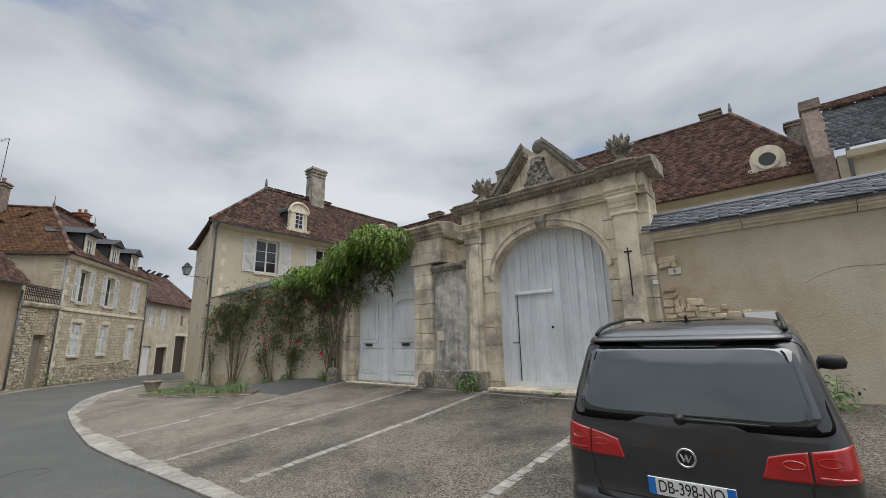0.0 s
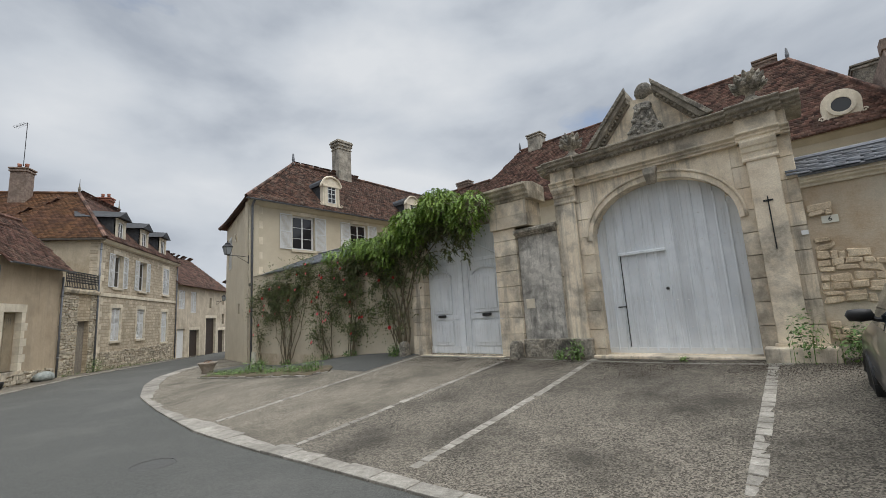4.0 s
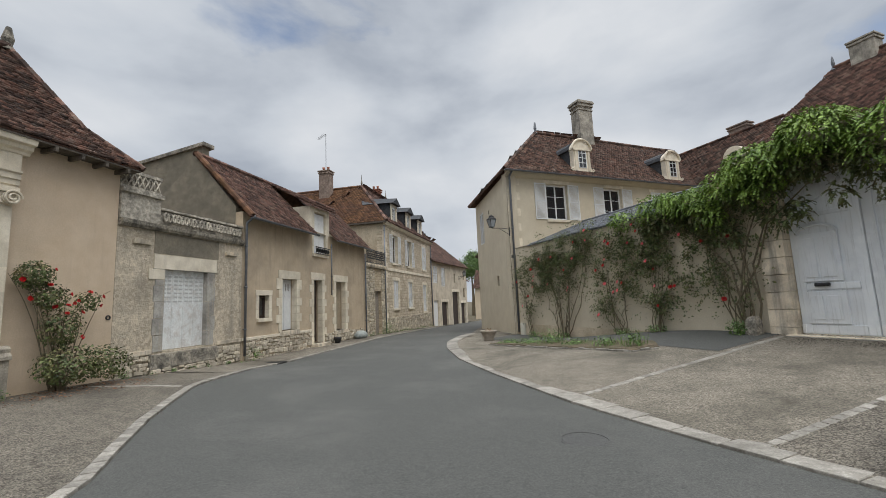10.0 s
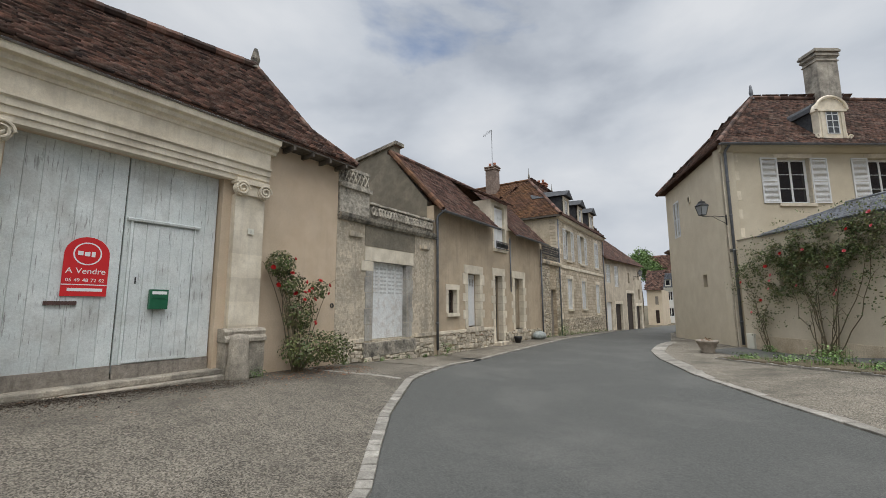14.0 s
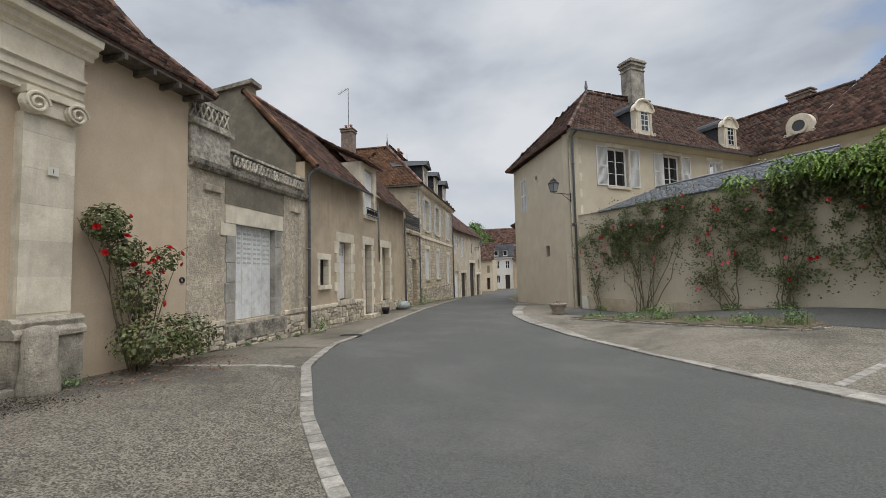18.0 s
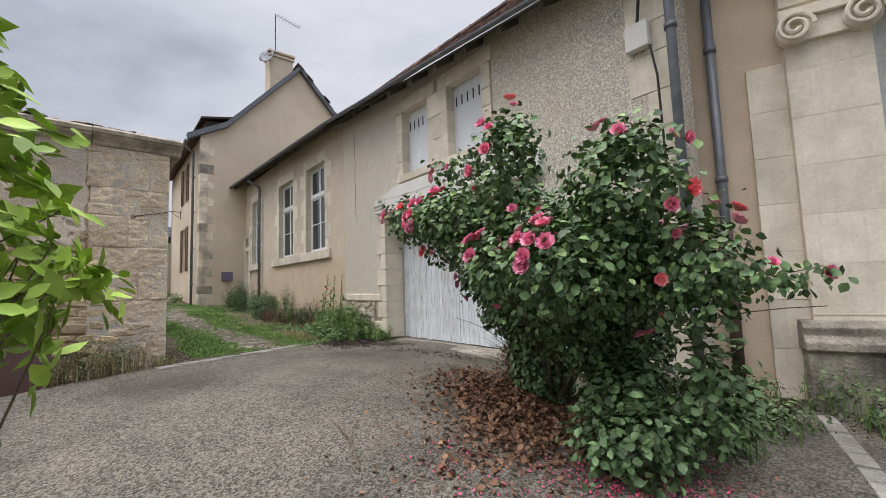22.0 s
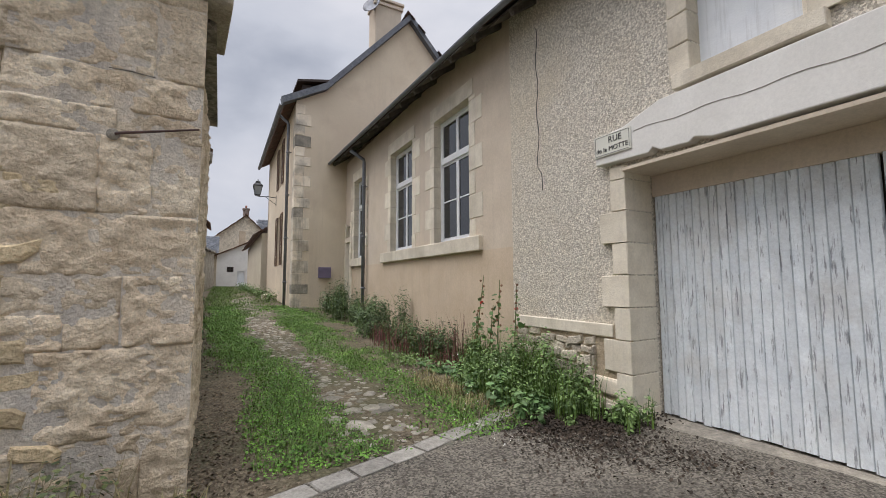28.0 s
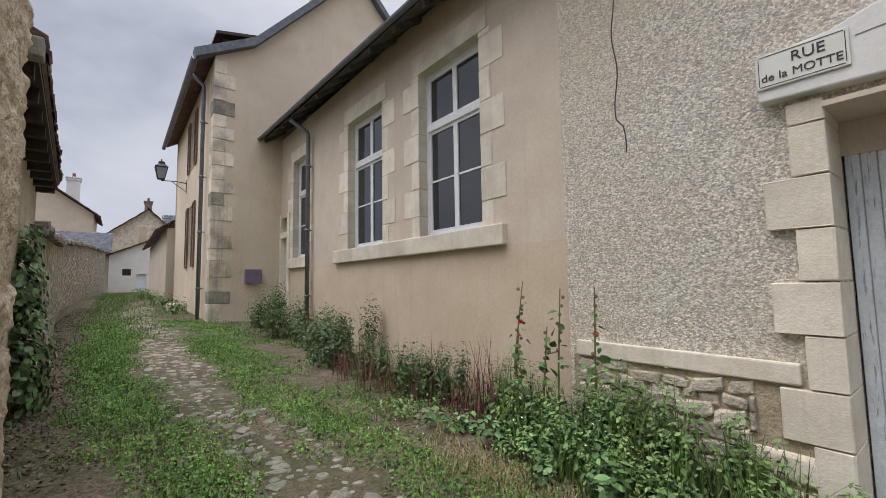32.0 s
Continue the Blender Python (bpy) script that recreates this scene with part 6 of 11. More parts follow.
for a, b in ((17.25, x0), (x1, 22.0)):
    z = -0.4
    while z < top - 0.05:
        hh = min(0.44, top - z)
        if top - z - hh < 0.15:
            hh = top - z
        ww = (b - a) * random.uniform(0.4, 0.6)
        block("pier_stone", a, 0, z, ww - 0.006, 0.7, hh - 0.01, STONE, BG)
        block("pier_stone", a + ww, 0, z, b - a - ww, 0.7, hh - 0.01, STONE, BG)
        z += hh
for px in (17.36, 21.3):
    pl = part("pilaster", Geo().box(px, px + 0.46, -0.1, 0, 0.6, 4.02), STONE, BG, bevel=0.012)
    part("capital", Geo().rail([(0, 4.02), (-0.12, 4.02), (-0.13, 4.06), (-0.11, 4.09), (-0.12, 4.18), (-0.15, 4.2), (-0.17, 4.28), (-0.2, 4.3), (-0.24, 4.38), (-0.24, 4.41), (0, 4.41)], px - 0.05, px + 0.51), STONE, pl, bevel=0.006)
    part("plinth", Geo().box(px - 0.05, px + 0.51, -0.15, 0, -0.3, 0.6), STONE, pl, bevel=0.012)
part("arch_band", Geo().loft([[(px, -0.03, pz), (cx + (px - cx) * 1.075, -0.03, spring + (pz - spring) * 1.12), (cx + (px - cx) * 1.075, 0.0, spring + (pz - spring) * 1.12), (px, 0.02, pz)] for px, pz in arc], cap=True), STONE, BG, "moulded stone arch band")
part("arch_roll", Geo().tube([(cx + (px - cx) * 1.08, -0.035, spring + (pz - spring) * 1.13) for px, pz in arc], 0.03, 8), STONE, BG, smooth=True)
part("keystone", Geo().loft([[(cx - 0.09, -0.08, crown - 0.1), (cx + 0.09, -0.08, crown - 0.1), (cx + 0.09, 0, crown - 0.1), (cx - 0.09, 0, crown - 0.1)], [(cx - 0.12, -0.2, crown + 0.1), (cx + 0.12, -0.2, crown + 0.1), (cx + 0.12, 0, crown + 0.1), (cx - 0.12, 0, crown + 0.1)], [(cx - 0.15, -0.15, crown + 0.26), (cx + 0.15, -0.15, crown + 0.26), (cx + 0.15, 0, crown + 0.26), (cx - 0.15, 0, crown + 0.26)]]), PEDESTAL, BG, bevel=0.02)
ENT = ((17.25, 22.0, 0.0), (17.3, 17.9, 0.1), (21.22, 21.86, 0.1))     # the entablature breaks forward over the pilasters
for i_, (a, b, f_) in enumerate(ENT):
    part("architrave", Geo().rail([(0.65, 4.41), (-0.1 - f_, 4.41), (-0.1 - f_, 4.46), (-0.13 - f_, 4.47), (-0.13 - f_, 4.51), (-0.19 - f_, 4.55), (-0.19 - f_, 4.58), (0.65, 4.58)], a - 0.02, b + 0.02), STONE, BG, bevel=0.006)
    part("frieze", Geo().box(a, b, -0.08 - f_, 0.6, 4.58, 4.87), STONE, BG)
    part("cornice", Geo().rail([(0.7, 4.87), (-0.1 - f_, 4.87), (-0.12 - f_, 4.91), (-0.2 - f_, 4.915), (-0.2 - f_, 4.96), (-0.29 - f_, 4.98), (-0.3 - f_, 5.03), (-0.35 - f_, 5.06), (-0.35 - f_, 5.09), (0, 5.2), (0.7, 5.18)], a - (0.24 if i_ == 0 else 0.1), b + (0.24 if i_ == 0 else 0.1)), PEDESTAL, BG, "dark lichened cornice", bevel=0.008)
    n_ = int((b - a) / 0.105)
    for k in range(n_):
        q_ = a + (b - a) * (k + 0.5) / n_
        if i_ or 17.95 < q_ < 21.15:
            part("dentil", Geo().box(q_ - 0.028, q_ + 0.028, -0.2 - f_, -0.11 - f_, 4.872, 4.913), PEDESTAL, BG)
cx = 19.64
part("tympanum", Geo().prism([(cx - 1.08, 5.12), (cx + 1.08, 5.12), (cx + 0.28, 6.08), (cx - 0.28, 6.08)], -0.02, 0.35), STONE, BG, "stained stone tympanum")
for sgn in (-1, 1):
    p = [(cx + sgn * 1.06, 5.13), (cx + sgn * 0.27, 6.08), (cx + sgn * 0.27, 6.27), (cx + sgn * 1.27, 5.13)]
    inn = [(cx + sgn * 0.98, 5.13), (cx + sgn * 0.27, 5.98), (cx + sgn * 0.27, 6.12), (cx + sgn * 1.12, 5.13)]
    part("raking_cornice", Geo().prism(p, -0.3, 0.4), PEDESTAL, BG, "lichened raking cornice", bevel=0.012)
    part("raking_bed", Geo().prism(inn, -0.14, 0.36), PEDESTAL, BG, bevel=0.01)
    part("raking_fillet", Geo().prism([(cx + sgn * 1.2, 5.13), (cx + sgn * 0.27, 6.2), (cx + sgn * 0.27, 6.3), (cx + sgn * 1.32, 5.13)], -0.37, -0.28), STONE_DARK, BG, bevel=0.008)
    for k in range(13):
        t = (k + 0.5) / 13
        part("dentil", Geo().box(-0.024, 0.024, -0.22, -0.13, -0.03, 0.03, pose(cx + sgn * (1.04 - 0.77 * t), 0, 5.12 + 0.93 * t)), PEDESTAL, BG)


def flame(x, z, s, seed):
    """A carved flame urn: a turned foot and cup, with rows of curling leaves round the crown."""
    r = random.Random(seed)
    u = part("urn", Geo().lathe([(0.2, 0), (0.2, 0.06), (0.13, 0.1), (0.07, 0.17), (0.07, 0.22), (0.13, 0.27), (0.2, 0.34), (0.21, 0.42), (0.15, 0.52), (0.06, 0.58), (0.0, 0.6)], 16, m=pose(x, 0.15, z) @ Matrix.Scale(s, 4)), STONE_DARK, BG, "carved stone flame urn", smooth=True)
    for row, (h, rad, up_) in enumerate(((0.33, 0.19, 0.3), (0.43, 0.2, 0.7), (0.52, 0.13, 1.2))):
        for k in range(7):
            a = (k + 0.5 * row) * math.tau / 7 + r.uniform(-0.1, 0.1)
            c = Vector((math.cos(a) * rad, math.sin(a) * rad, h))
            d = Vector((math.cos(a), math.sin(a), up_)).normalized()
            part("carved_leaf", Geo().tube([c - d * 0.03, c + d * 0.05, c + d * 0.1 + Vector((0, 0, 0.03))], [0.05, 0.045, 0.012], 6, m=pose(x, 0.15, z) @ Matrix.Scale(s, 4)), STONE_DARK, u)


flame(17.81, 5.2, 1.05, 3)
flame(21.54, 5.2, 1.1, 4)
part("centre_pedestal", Geo().loft([[(cx + sx * w_, y_, z_) for sx, y_ in ((-1, -0.2 + (z_ - 5.15) * 0.08), (1, -0.2 + (z_ - 5.15) * 0.08), (1, 0.36), (-1, 0.36))] for w_, z_ in ((0.38, 5.14), (0.34, 5.3), (0.26, 5.42), (0.22, 5.62), (0.16, 5.78), (0.19, 5.86), (0.12, 5.92))]), LICHEN, BG, "carved lichened centre pedestal", bevel=0.02)
for k in range(26):
    t_ = random.random()
    part("carved_knob", Geo().lathe([(0.0, -0.05), (0.045, -0.03), (0.055, 0.0), (0.035, 0.035), (0.0, 0.05)], 7, m=pose(cx + random.uniform(-1, 1) * (0.34 - 0.2 * t_), -0.2 + 0.05 * t_, 5.2 + 0.6 * t_, random.uniform(0, 90), random.uniform(0, 90), 0)), LICHEN, BG)
part("ball", Geo().lathe([(0.11, 0), (0.08, 0.08), (0.1, 0.13), (0.17, 0.2), (0.2, 0.3), (0.19, 0.4), (0.13, 0.5), (0.05, 0.545), (0, 0.55)], 18, m=pose(cx + 0.03, 0.08, 5.9)), STONE_DARK, BG, "lichened stone ball finial", smooth=True)
cx = (x0 + x1) / 2
CG = thing("carriage_door", "pale blue grey plank carriage door with a wicket", "door", ME)
nb = 14
for i in range(nb):
    a, b = x0 + (x1 - x0) * i / nb + 0.004, x0 + (x1 - x0) * (i + 1) / nb - 0.004
    c = (a + b) / 2
    t = math.acos(max(-1, min(1, (c - cx) / ((x1 - x0) / 2))))
    zt = spring + (crown - spring) * math.sin(t) ** 0.92 + 0.06
    part("board", Geo().loft([[(a, 0.36, z), (b, 0.36, z), (b, 0.312, z), (b - 0.008, 0.304, z), (a + 0.008, 0.304, z), (a, 0.312, z)] for z in (0.38, zt)]), BLUEWOOD, CG)
    part("cover_strip", Geo().box(a - 0.022, a + 0.014, 0.268, 0.306, 0.42, zt - 0.1), BLUEWOOD, CG, bevel=0.004)
wk = part("wicket_head", Geo().rail([(0.3, 2.58), (0.24, 2.58), (0.24, 2.63), (0.3, 2.66)], 18.6, 19.62), BLUEWOOD, CG)
part("wicket_joint", Geo().box(18.62, 18.635, 0.283, 0.303, 0.5, 2.58).box(19.585, 19.6, 0.283, 0.303, 0.5, 2.58), IRON, CG)
part("foot_board", Geo().box(x0, x1, 0.28, 0.303, 0.36, 0.48), WHITEWOOD, CG, bevel=0.006)
part("knob", Geo().lathe([(0.02, 0), (0.035, 0.03), (0, 0.05)], 8, m=pose(19.55, 0.3, 1.75, 90)).tube([(18.45, 0.28, 1.4), (18.62, 0.27, 1.4)], 0.014, 5), IRON, CG)
part("threshold", Geo().box(17.9, 21.3, -0.15, 0.5, -0.3, 0.34), STONE, BG, "worn white stone sill", bevel=0.02)
part("cross_anchor", Geo().box(21.515, 21.535, -0.12, -0.1, 2.3, 3.3).box(21.45, 21.6, -0.12, -0.1, 3.2, 3.23), IRON, BG, "rusty iron wall anchor")
part("bell_plate", Geo().box(21.9, 22.0, -0.02, 0, 2.5, 2.58), WHITEWOOD, BG)

# long wall right of the gate
RW = thing("long_wall", "patched ochre rendered wall with exposed rubble and a slate cap", "wall", ME)
part("wall", Geo().box(22.0, 34.0, 0.05, 0.55, -0.5, 3.35), WALLPLASTER, RW)
for k in range(8):
    part("cornice_stone", Geo().rail([(0.6, 3.35), (0.0, 3.35), (-0.02, 3.39), (-0.07, 3.42), (-0.08, 3.45), (-0.12, 3.47), (-0.12, 3.56), (0.6, 3.56)], 22.0 + k * 1.5, 23.492 + k * 1.5), STONE_PALE, RW, bevel=0.006)
tiles("slate_cap", [(22.0, -0.2, 3.57), (34.0, -0.2, 3.57), (34.0, 0.35, 3.95), (22.0, 0.35, 3.95)], SLATE, RW, 0.34, 0.085, 0.009)
part("zinc_ridge", Geo().tube([(22.0, 0.37, 3.96), (34.0, 0.37, 3.96)], 0.06, 8), ZINC, RW)
part("number_plate", Geo().box(22.2, 22.42, 0.03, 0.05, 2.66, 2.79), PLAQUE, RW)
text("number", "6", 0.11, SIGNBLACK, RW, pose(22.31, 0.028, 2.725, 90))
rubble(RW, 22.03, 24.6, 0.6, 3.1, 0.05, STONE_ROUGH, 0.12, 0.1, 0.34, mask=lambda x, z: x - 22 < 0.1 + 1.3 * math.exp(-((z - 1.75) / 0.4) ** 2) + 0.3 * math.sin(z * 9 + x * 4))
part("pier_block", Geo().box(21.1, 22.1, -0.45, -0.02, -0.2, 0.55), STONE, RW, "mossy stone block by the gate", bevel=0.03)
part("crack", Geo().tube([(24.2 + t * 2.2, 0.048, 2.3 + 0.55 * t + 0.08 * math.sin(t * 9)) for t in np.linspace(0, 1, 18)], 0.004, 4), BAREWOOD, RW)
nails = Geo()
for i in range(nb):
    for zz in (0.9, 1.5, 2.1, 2.75, 3.3):
        xx = x0 + (x1 - x0) * (i + 0.5) / nb
        if abs(xx - cx) < 1.2 or zz < 3:
            nails.lathe([(0.016, 0), (0.012, 0.008), (0, 0.012)], 6, m=pose(xx, 0.304, zz + random.uniform(-0.03, 0.03), 90))
part("nail_heads", nails, WHITEWOOD, CG, kind="stuff")
part("white_plaque", Geo().box(23.3, 23.75, 0.0, 0.05, 1.72, 1.86), SIGNWHITE, RW)

# corner house
HA = Vector((-6.6, 24.9, 0))
MH = pose(HA.x, HA.y, 0, 0, 0, 35.4)
hp = lambda x, y, z: tuple(MH @ Vector((x, y, z)))
CH = thing("corner_house", "two storey cream rendered house with white shutters", "house", MH)
hw_ = [(2.5, 3.95, 5.7, 7.75), (6.6, 8.0, 5.7, 7.75), (10.4, 11.6, 5.8, 7.7)]
part("south_wall", wall_geo(0, 15.5, -1, 8.2, 0.5, hw_), CREAM, CH, "smooth cream render")
for i, o in enumerate(hw_):
    surround(*o, CH, STONE_PALE, w=0.12, lintel=0.2, teeth=False, proud=0.015)
    if i < 2:
        window(*o, CH, depth=0.18, bars=3)
        louvre("shutter", o[0] - 0.78, o[0] - 0.03, o[2], o[3], CH, WHITEWOOD)
        louvre("shutter", o[1] + 0.03, o[1] + 0.78, o[2], o[3], CH, WHITEWOOD)
    else:
        for k in range(2):
            louvre("shutter", o[0] + 0.6 * k, o[0] + 0.6 * k + 0.59, o[2], o[3], CH, WHITEWOOD)
quoins(0, -0.5, 7.9, CH, STONE_PALE, right=False, long=0.75, short=0.45, h=0.42, proud=0.008)
part("cornice", Geo().rail([(0, 7.95), (-0.12, 8.0), (-0.25, 8.15), (-0.3, 8.28), (0, 8.3)], -0.1, 15.5), CREAM, CH, bevel=0.01)
part("string_course", Geo().box(0, 2.2, -0.05, 0, 3.55, 3.7), STONE_DARK, CH)
MHW = pose(-9.55, 32.55, 0, 0, 0, math.degrees(math.atan2(24.9 - 32.55, -6.6 + 9.55)))
lw_ = 8.2
part("west_wall", wall_geo(0, lw_, -1.4, 8.2, 0.5, [(1.3, 2.3, 5.2, 7.3), (5.0, 5.5, 2.2, 2.8)]), CREAM, CH, m=MH.inverted() @ MHW)
WN = thing("west_window", "white shuttered window on the street side", "window", MHW)
louvre("shutter", 1.32, 1.8, 5.2, 7.3, WN, WHITEWOOD, y=-0.02)
louvre("shutter", 1.81, 2.28, 5.2, 7.3, WN, WHITEWOOD, y=-0.02)
part("vent", Geo().box(5.0, 5.5, 0.2, 0.24, 2.2, 2.8), BLACKPLAST, WN)
part("roundel", Geo().lathe([(0.16, -0.03), (0.24, -0.03), (0.24, 0.03), (0.16, 0.03), (0.16, -0.03)], 20, m=pose(4.0, -0.02, 6.9, 90)), STONE_PALE, WN)
part("roundel_pane", Geo().lathe([(0, -0.005), (0.17, -0.005), (0.17, 0.0), (0, 0)], 20, m=pose(4.0, -0.004, 6.9, 90)), PANE, WN)
HR = thing("corner_house_roof", "hipped brown clay tile roof, lichened and uneven", "roof")
A_, C_ = Vector(hp(-0.4, -0.5, 8.25)), MHW @ Vector((-0.3, -0.45, 8.25))
B_, AP = Vector(hp(15.8, -0.5, 8.25)), Vector((-4.9, 30.25, 12.35))
RE = Vector(hp(17.5, 3.6, 12.35))
tiles("tile_slope", [A_, B_, RE, AP], TILE, HR, 0.19, 0.13)
tiles("tile_hip", [C_, A_, AP], TILE, HR, 0.19, 0.13)
NB = Vector(hp(16, 8.0, 8.25))
tiles("back_slope", [NB, C_, AP, RE], TILE, HR, 0.5, 0.4)
ridge("ridge_tiles", AP, RE, TILE, HR)
ridge("hip_tiles", A_ + Vector((0, 0, 0.03)), AP, TILE, HR, 0.09, 0.3)
ridge("hip_tiles", C_ + Vector((0, 0, 0.03)), AP, TILE, HR, 0.12, 0.3)
part("finial", Geo().lathe([(0.15, -0.1), (0.07, 0.1), (0.1, 0.3), (0.05, 0.7), (0.01, 0.75)], 10, m=Matrix.Translation(AP)), ZINC, HR)
gutter(hp(-0.4, -0.58, 8.2), hp(15.8, -0.58, 8.2), HR, 0.08)
downpipe(0.12, -0.3, 7.9, CH, y=-0.12, r=0.055, top=0.35)
chimney(CH, 8.5, 3.4, 11.6, 15.0, 1.15, 0.85, CHIMSTONE, 0)


def stone_dormer(m, label, group):
    """A stone dormer with an arched head, scrolled sides and a slate-hung roof behind."""
    d = thing("stone_dormer", label, "dormer", m, group)
    out = [(-0.85, 0), (0.85, 0), (0.85, 0.22), (0.68, 0.3), (0.6, 0.6), (0.6, 1.55)] + [(0.66 * math.cos(t), 1.6 + 0.55 * math.sin(t)) for t in np.linspace(0, math.pi, 13)] + [(-0.6, 1.55), (-0.6, 0.6), (-0.68, 0.3), (-0.85, 0.22)]
    part("front", Geo().prism(out, -0.06, 0.3), STONE_PALE, d, bevel=0.015)
    part("hood", Geo().tube([(0.7 * math.cos(t), -0.1, 1.62 + 0.6 * math.sin(t)) for t in np.linspace(0, math.pi, 14)], 0.07, 6), STONE_PALE, d)
    part("sill", Geo().box(-0.92, 0.92, -0.16, 0.2, -0.02, 0.16), STONE_PALE, d, bevel=0.015)
    part("pane", Geo().prism([(-0.27, 0.5), (0.27, 0.5), (0.27, 1.42)] + [(0.27 * math.cos(t), 1.42 + 0.22 * math.sin(t)) for t in np.linspace(0.1, math.pi - 0.1, 8)] + [(-0.27, 1.42)], -0.07, -0.06), PANE, d)
    bars = Geo().box(-0.018, 0.018, -0.085, -0.07, 0.5, 1.63)
    for k in range(4):
        bars.box(-0.27, 0.27, -0.085, -0.07, 0.5 + k * 0.29, 0.53 + k * 0.29)
    bars.box(-0.29, -0.25, -0.085, -0.07, 0.5, 1.5).box(0.25, 0.29, -0.085, -0.07, 0.5, 1.5)
    for s_ in (-1, 1):
        part("scroll", Geo().tube([(s_ * (0.74 + 0.1 * math.cos(t) * (1 - t / 9)), -0.07, 0.36 + 0.12 * math.sin(t) * (1 - t / 9)) for t in np.linspace(0, 7, 16)], 0.03, 5), STONE_PALE, d)
        part("pilaster", Geo().box(s_ * 0.46 - 0.07, s_ * 0.46 + 0.07, -0.1, -0.06, 0.3, 1.55), STONE_PALE, d, bevel=0.01)
    part("impost", Geo().box(-0.66, 0.66, -0.13, -0.06, 1.53, 1.62), STONE_PALE, d, bevel=0.01)
    part("glazing", bars, WHITEWOOD, d)
    part("cheek", Geo().prism([(0.3, 0), (2.3, 1.9), (0.3, 1.9)], -0.62, 0.62, m=Matrix(((0, 1, 0, 0), (1, 0, 0, 0), (0, 0, 1, 0), (0, 0, 0, 1)))), SLATE_DARK, d, "slate hung cheek")
    part("dormer_roof", Geo().loft([[(0.74 * math.cos(t), y, 1.62 + 0.6 * math.sin(t)) for t in np.linspace(0, math.pi, 9)] for y in (0.25, 2.4)]), SLATE_DARK, d)
    return d


stone_dormer(MH @ pose(5.1, -0.1, 8.32), "carved pale stone dormer with an arched window", "stone dormers")
stone_dormer(MH @ pose(12.4, -0.1, 8.32), "carved pale stone dormer with an arched window", "stone dormers")
lantern(MH @ pose(-0.03, -0.03, 5.08, 0, 0, -84), 1.12)

# manor behind the gates
MN = thing("manor", "tall manor wing behind the gates with a steep brown tile roof", "house", ME)
part("front_wall", Geo().box(-1, 26.0, 14.4, 14.9, 0, 8.2), CREAM, MN)
part("side_wall", Geo().box(25.5, 26.0, 14.9, 23, 0, 8.2), CREAM, MN)
part("cornice", Geo().rail([(14.4, 7.9), (14.1, 8.15), (14.1, 8.3), (14.4, 8.3)], -1, 26.2), CREAM, MN)
MR = thing("manor_roof", "steep hipped brown red tile roof with stone dormers", "roof")
tiles("tile_slope", [ep(2.0, 13.9, 8.2), ep(26.4, 13.9, 8.2), ep(22.9, 19, 14.1), ep(6.0, 19, 14.1)], TILE_RED, MR, 0.25, 0.18)
tiles("tile_slope", [ep(-3.0, 13.9, 8.2), ep(2.0, 13.9, 8.2), ep(4.2, 16.9, 11.67), ep(-3.0, 16.9, 11.67)], TILE, MR, 0.25, 0.18)
tiles("tile_hip", [ep(26.4, 13.9, 8.2), ep(26.4, 24, 8.2), ep(22.9, 19, 14.1)], TILE_RED, MR, 0.3, 0.22)
tiles("tile_hip", [ep(2.0, 24, 8.2), ep(2.0, 13.9, 8.2), ep(6.0, 19, 14.1)], TILE, MR, 0.25, 0.18)
tiles("back_slope", [ep(26.4, 24, 8.2), ep(2, 24, 8.2), ep(6, 19, 14.1), ep(22.9, 19, 14.1)], TILE_RED, MR, 0.6, 0.5)
ridge("ridge_tiles", ep(6, 19, 14.12), ep(22.9, 19, 14.12), TILE_RED, MR)
ridge("ridge_tiles", ep(-3, 16.9, 11.7), ep(4.2, 16.9, 11.7), TILE, MR)
ridge("hip_tiles", ep(26.4, 13.9, 8.22), ep(22.9, 19, 14.12), TILE_RED, MR)
for q in (6.0, 22.9):
    part("finial", Geo().lathe([(0.15, -0.1), (0.07, 0.1), (0.1, 0.3), (0.04, 0.7), (0.01, 0.75)], 10, m=ME @ pose(q, 19, 14.1)), ZINC, MR)
chimney(MN, 7.5, 19, 13.0, 15.0, 1.1, 0.9, CHIMSTONE, 0)
chimney(MN, 21.9, 19.4, 13.4, 14.7, 1.0, 0.8, OLDBRICK, 0)
chimney(MN, 25.7, 19, 8, 12.5, 1.1, 0.9, STONE_DARK, 0)
chimney(MN, 1.5, 17.2, 11, 12.3, 1.2, 0.6, OLDBRICK, 0)


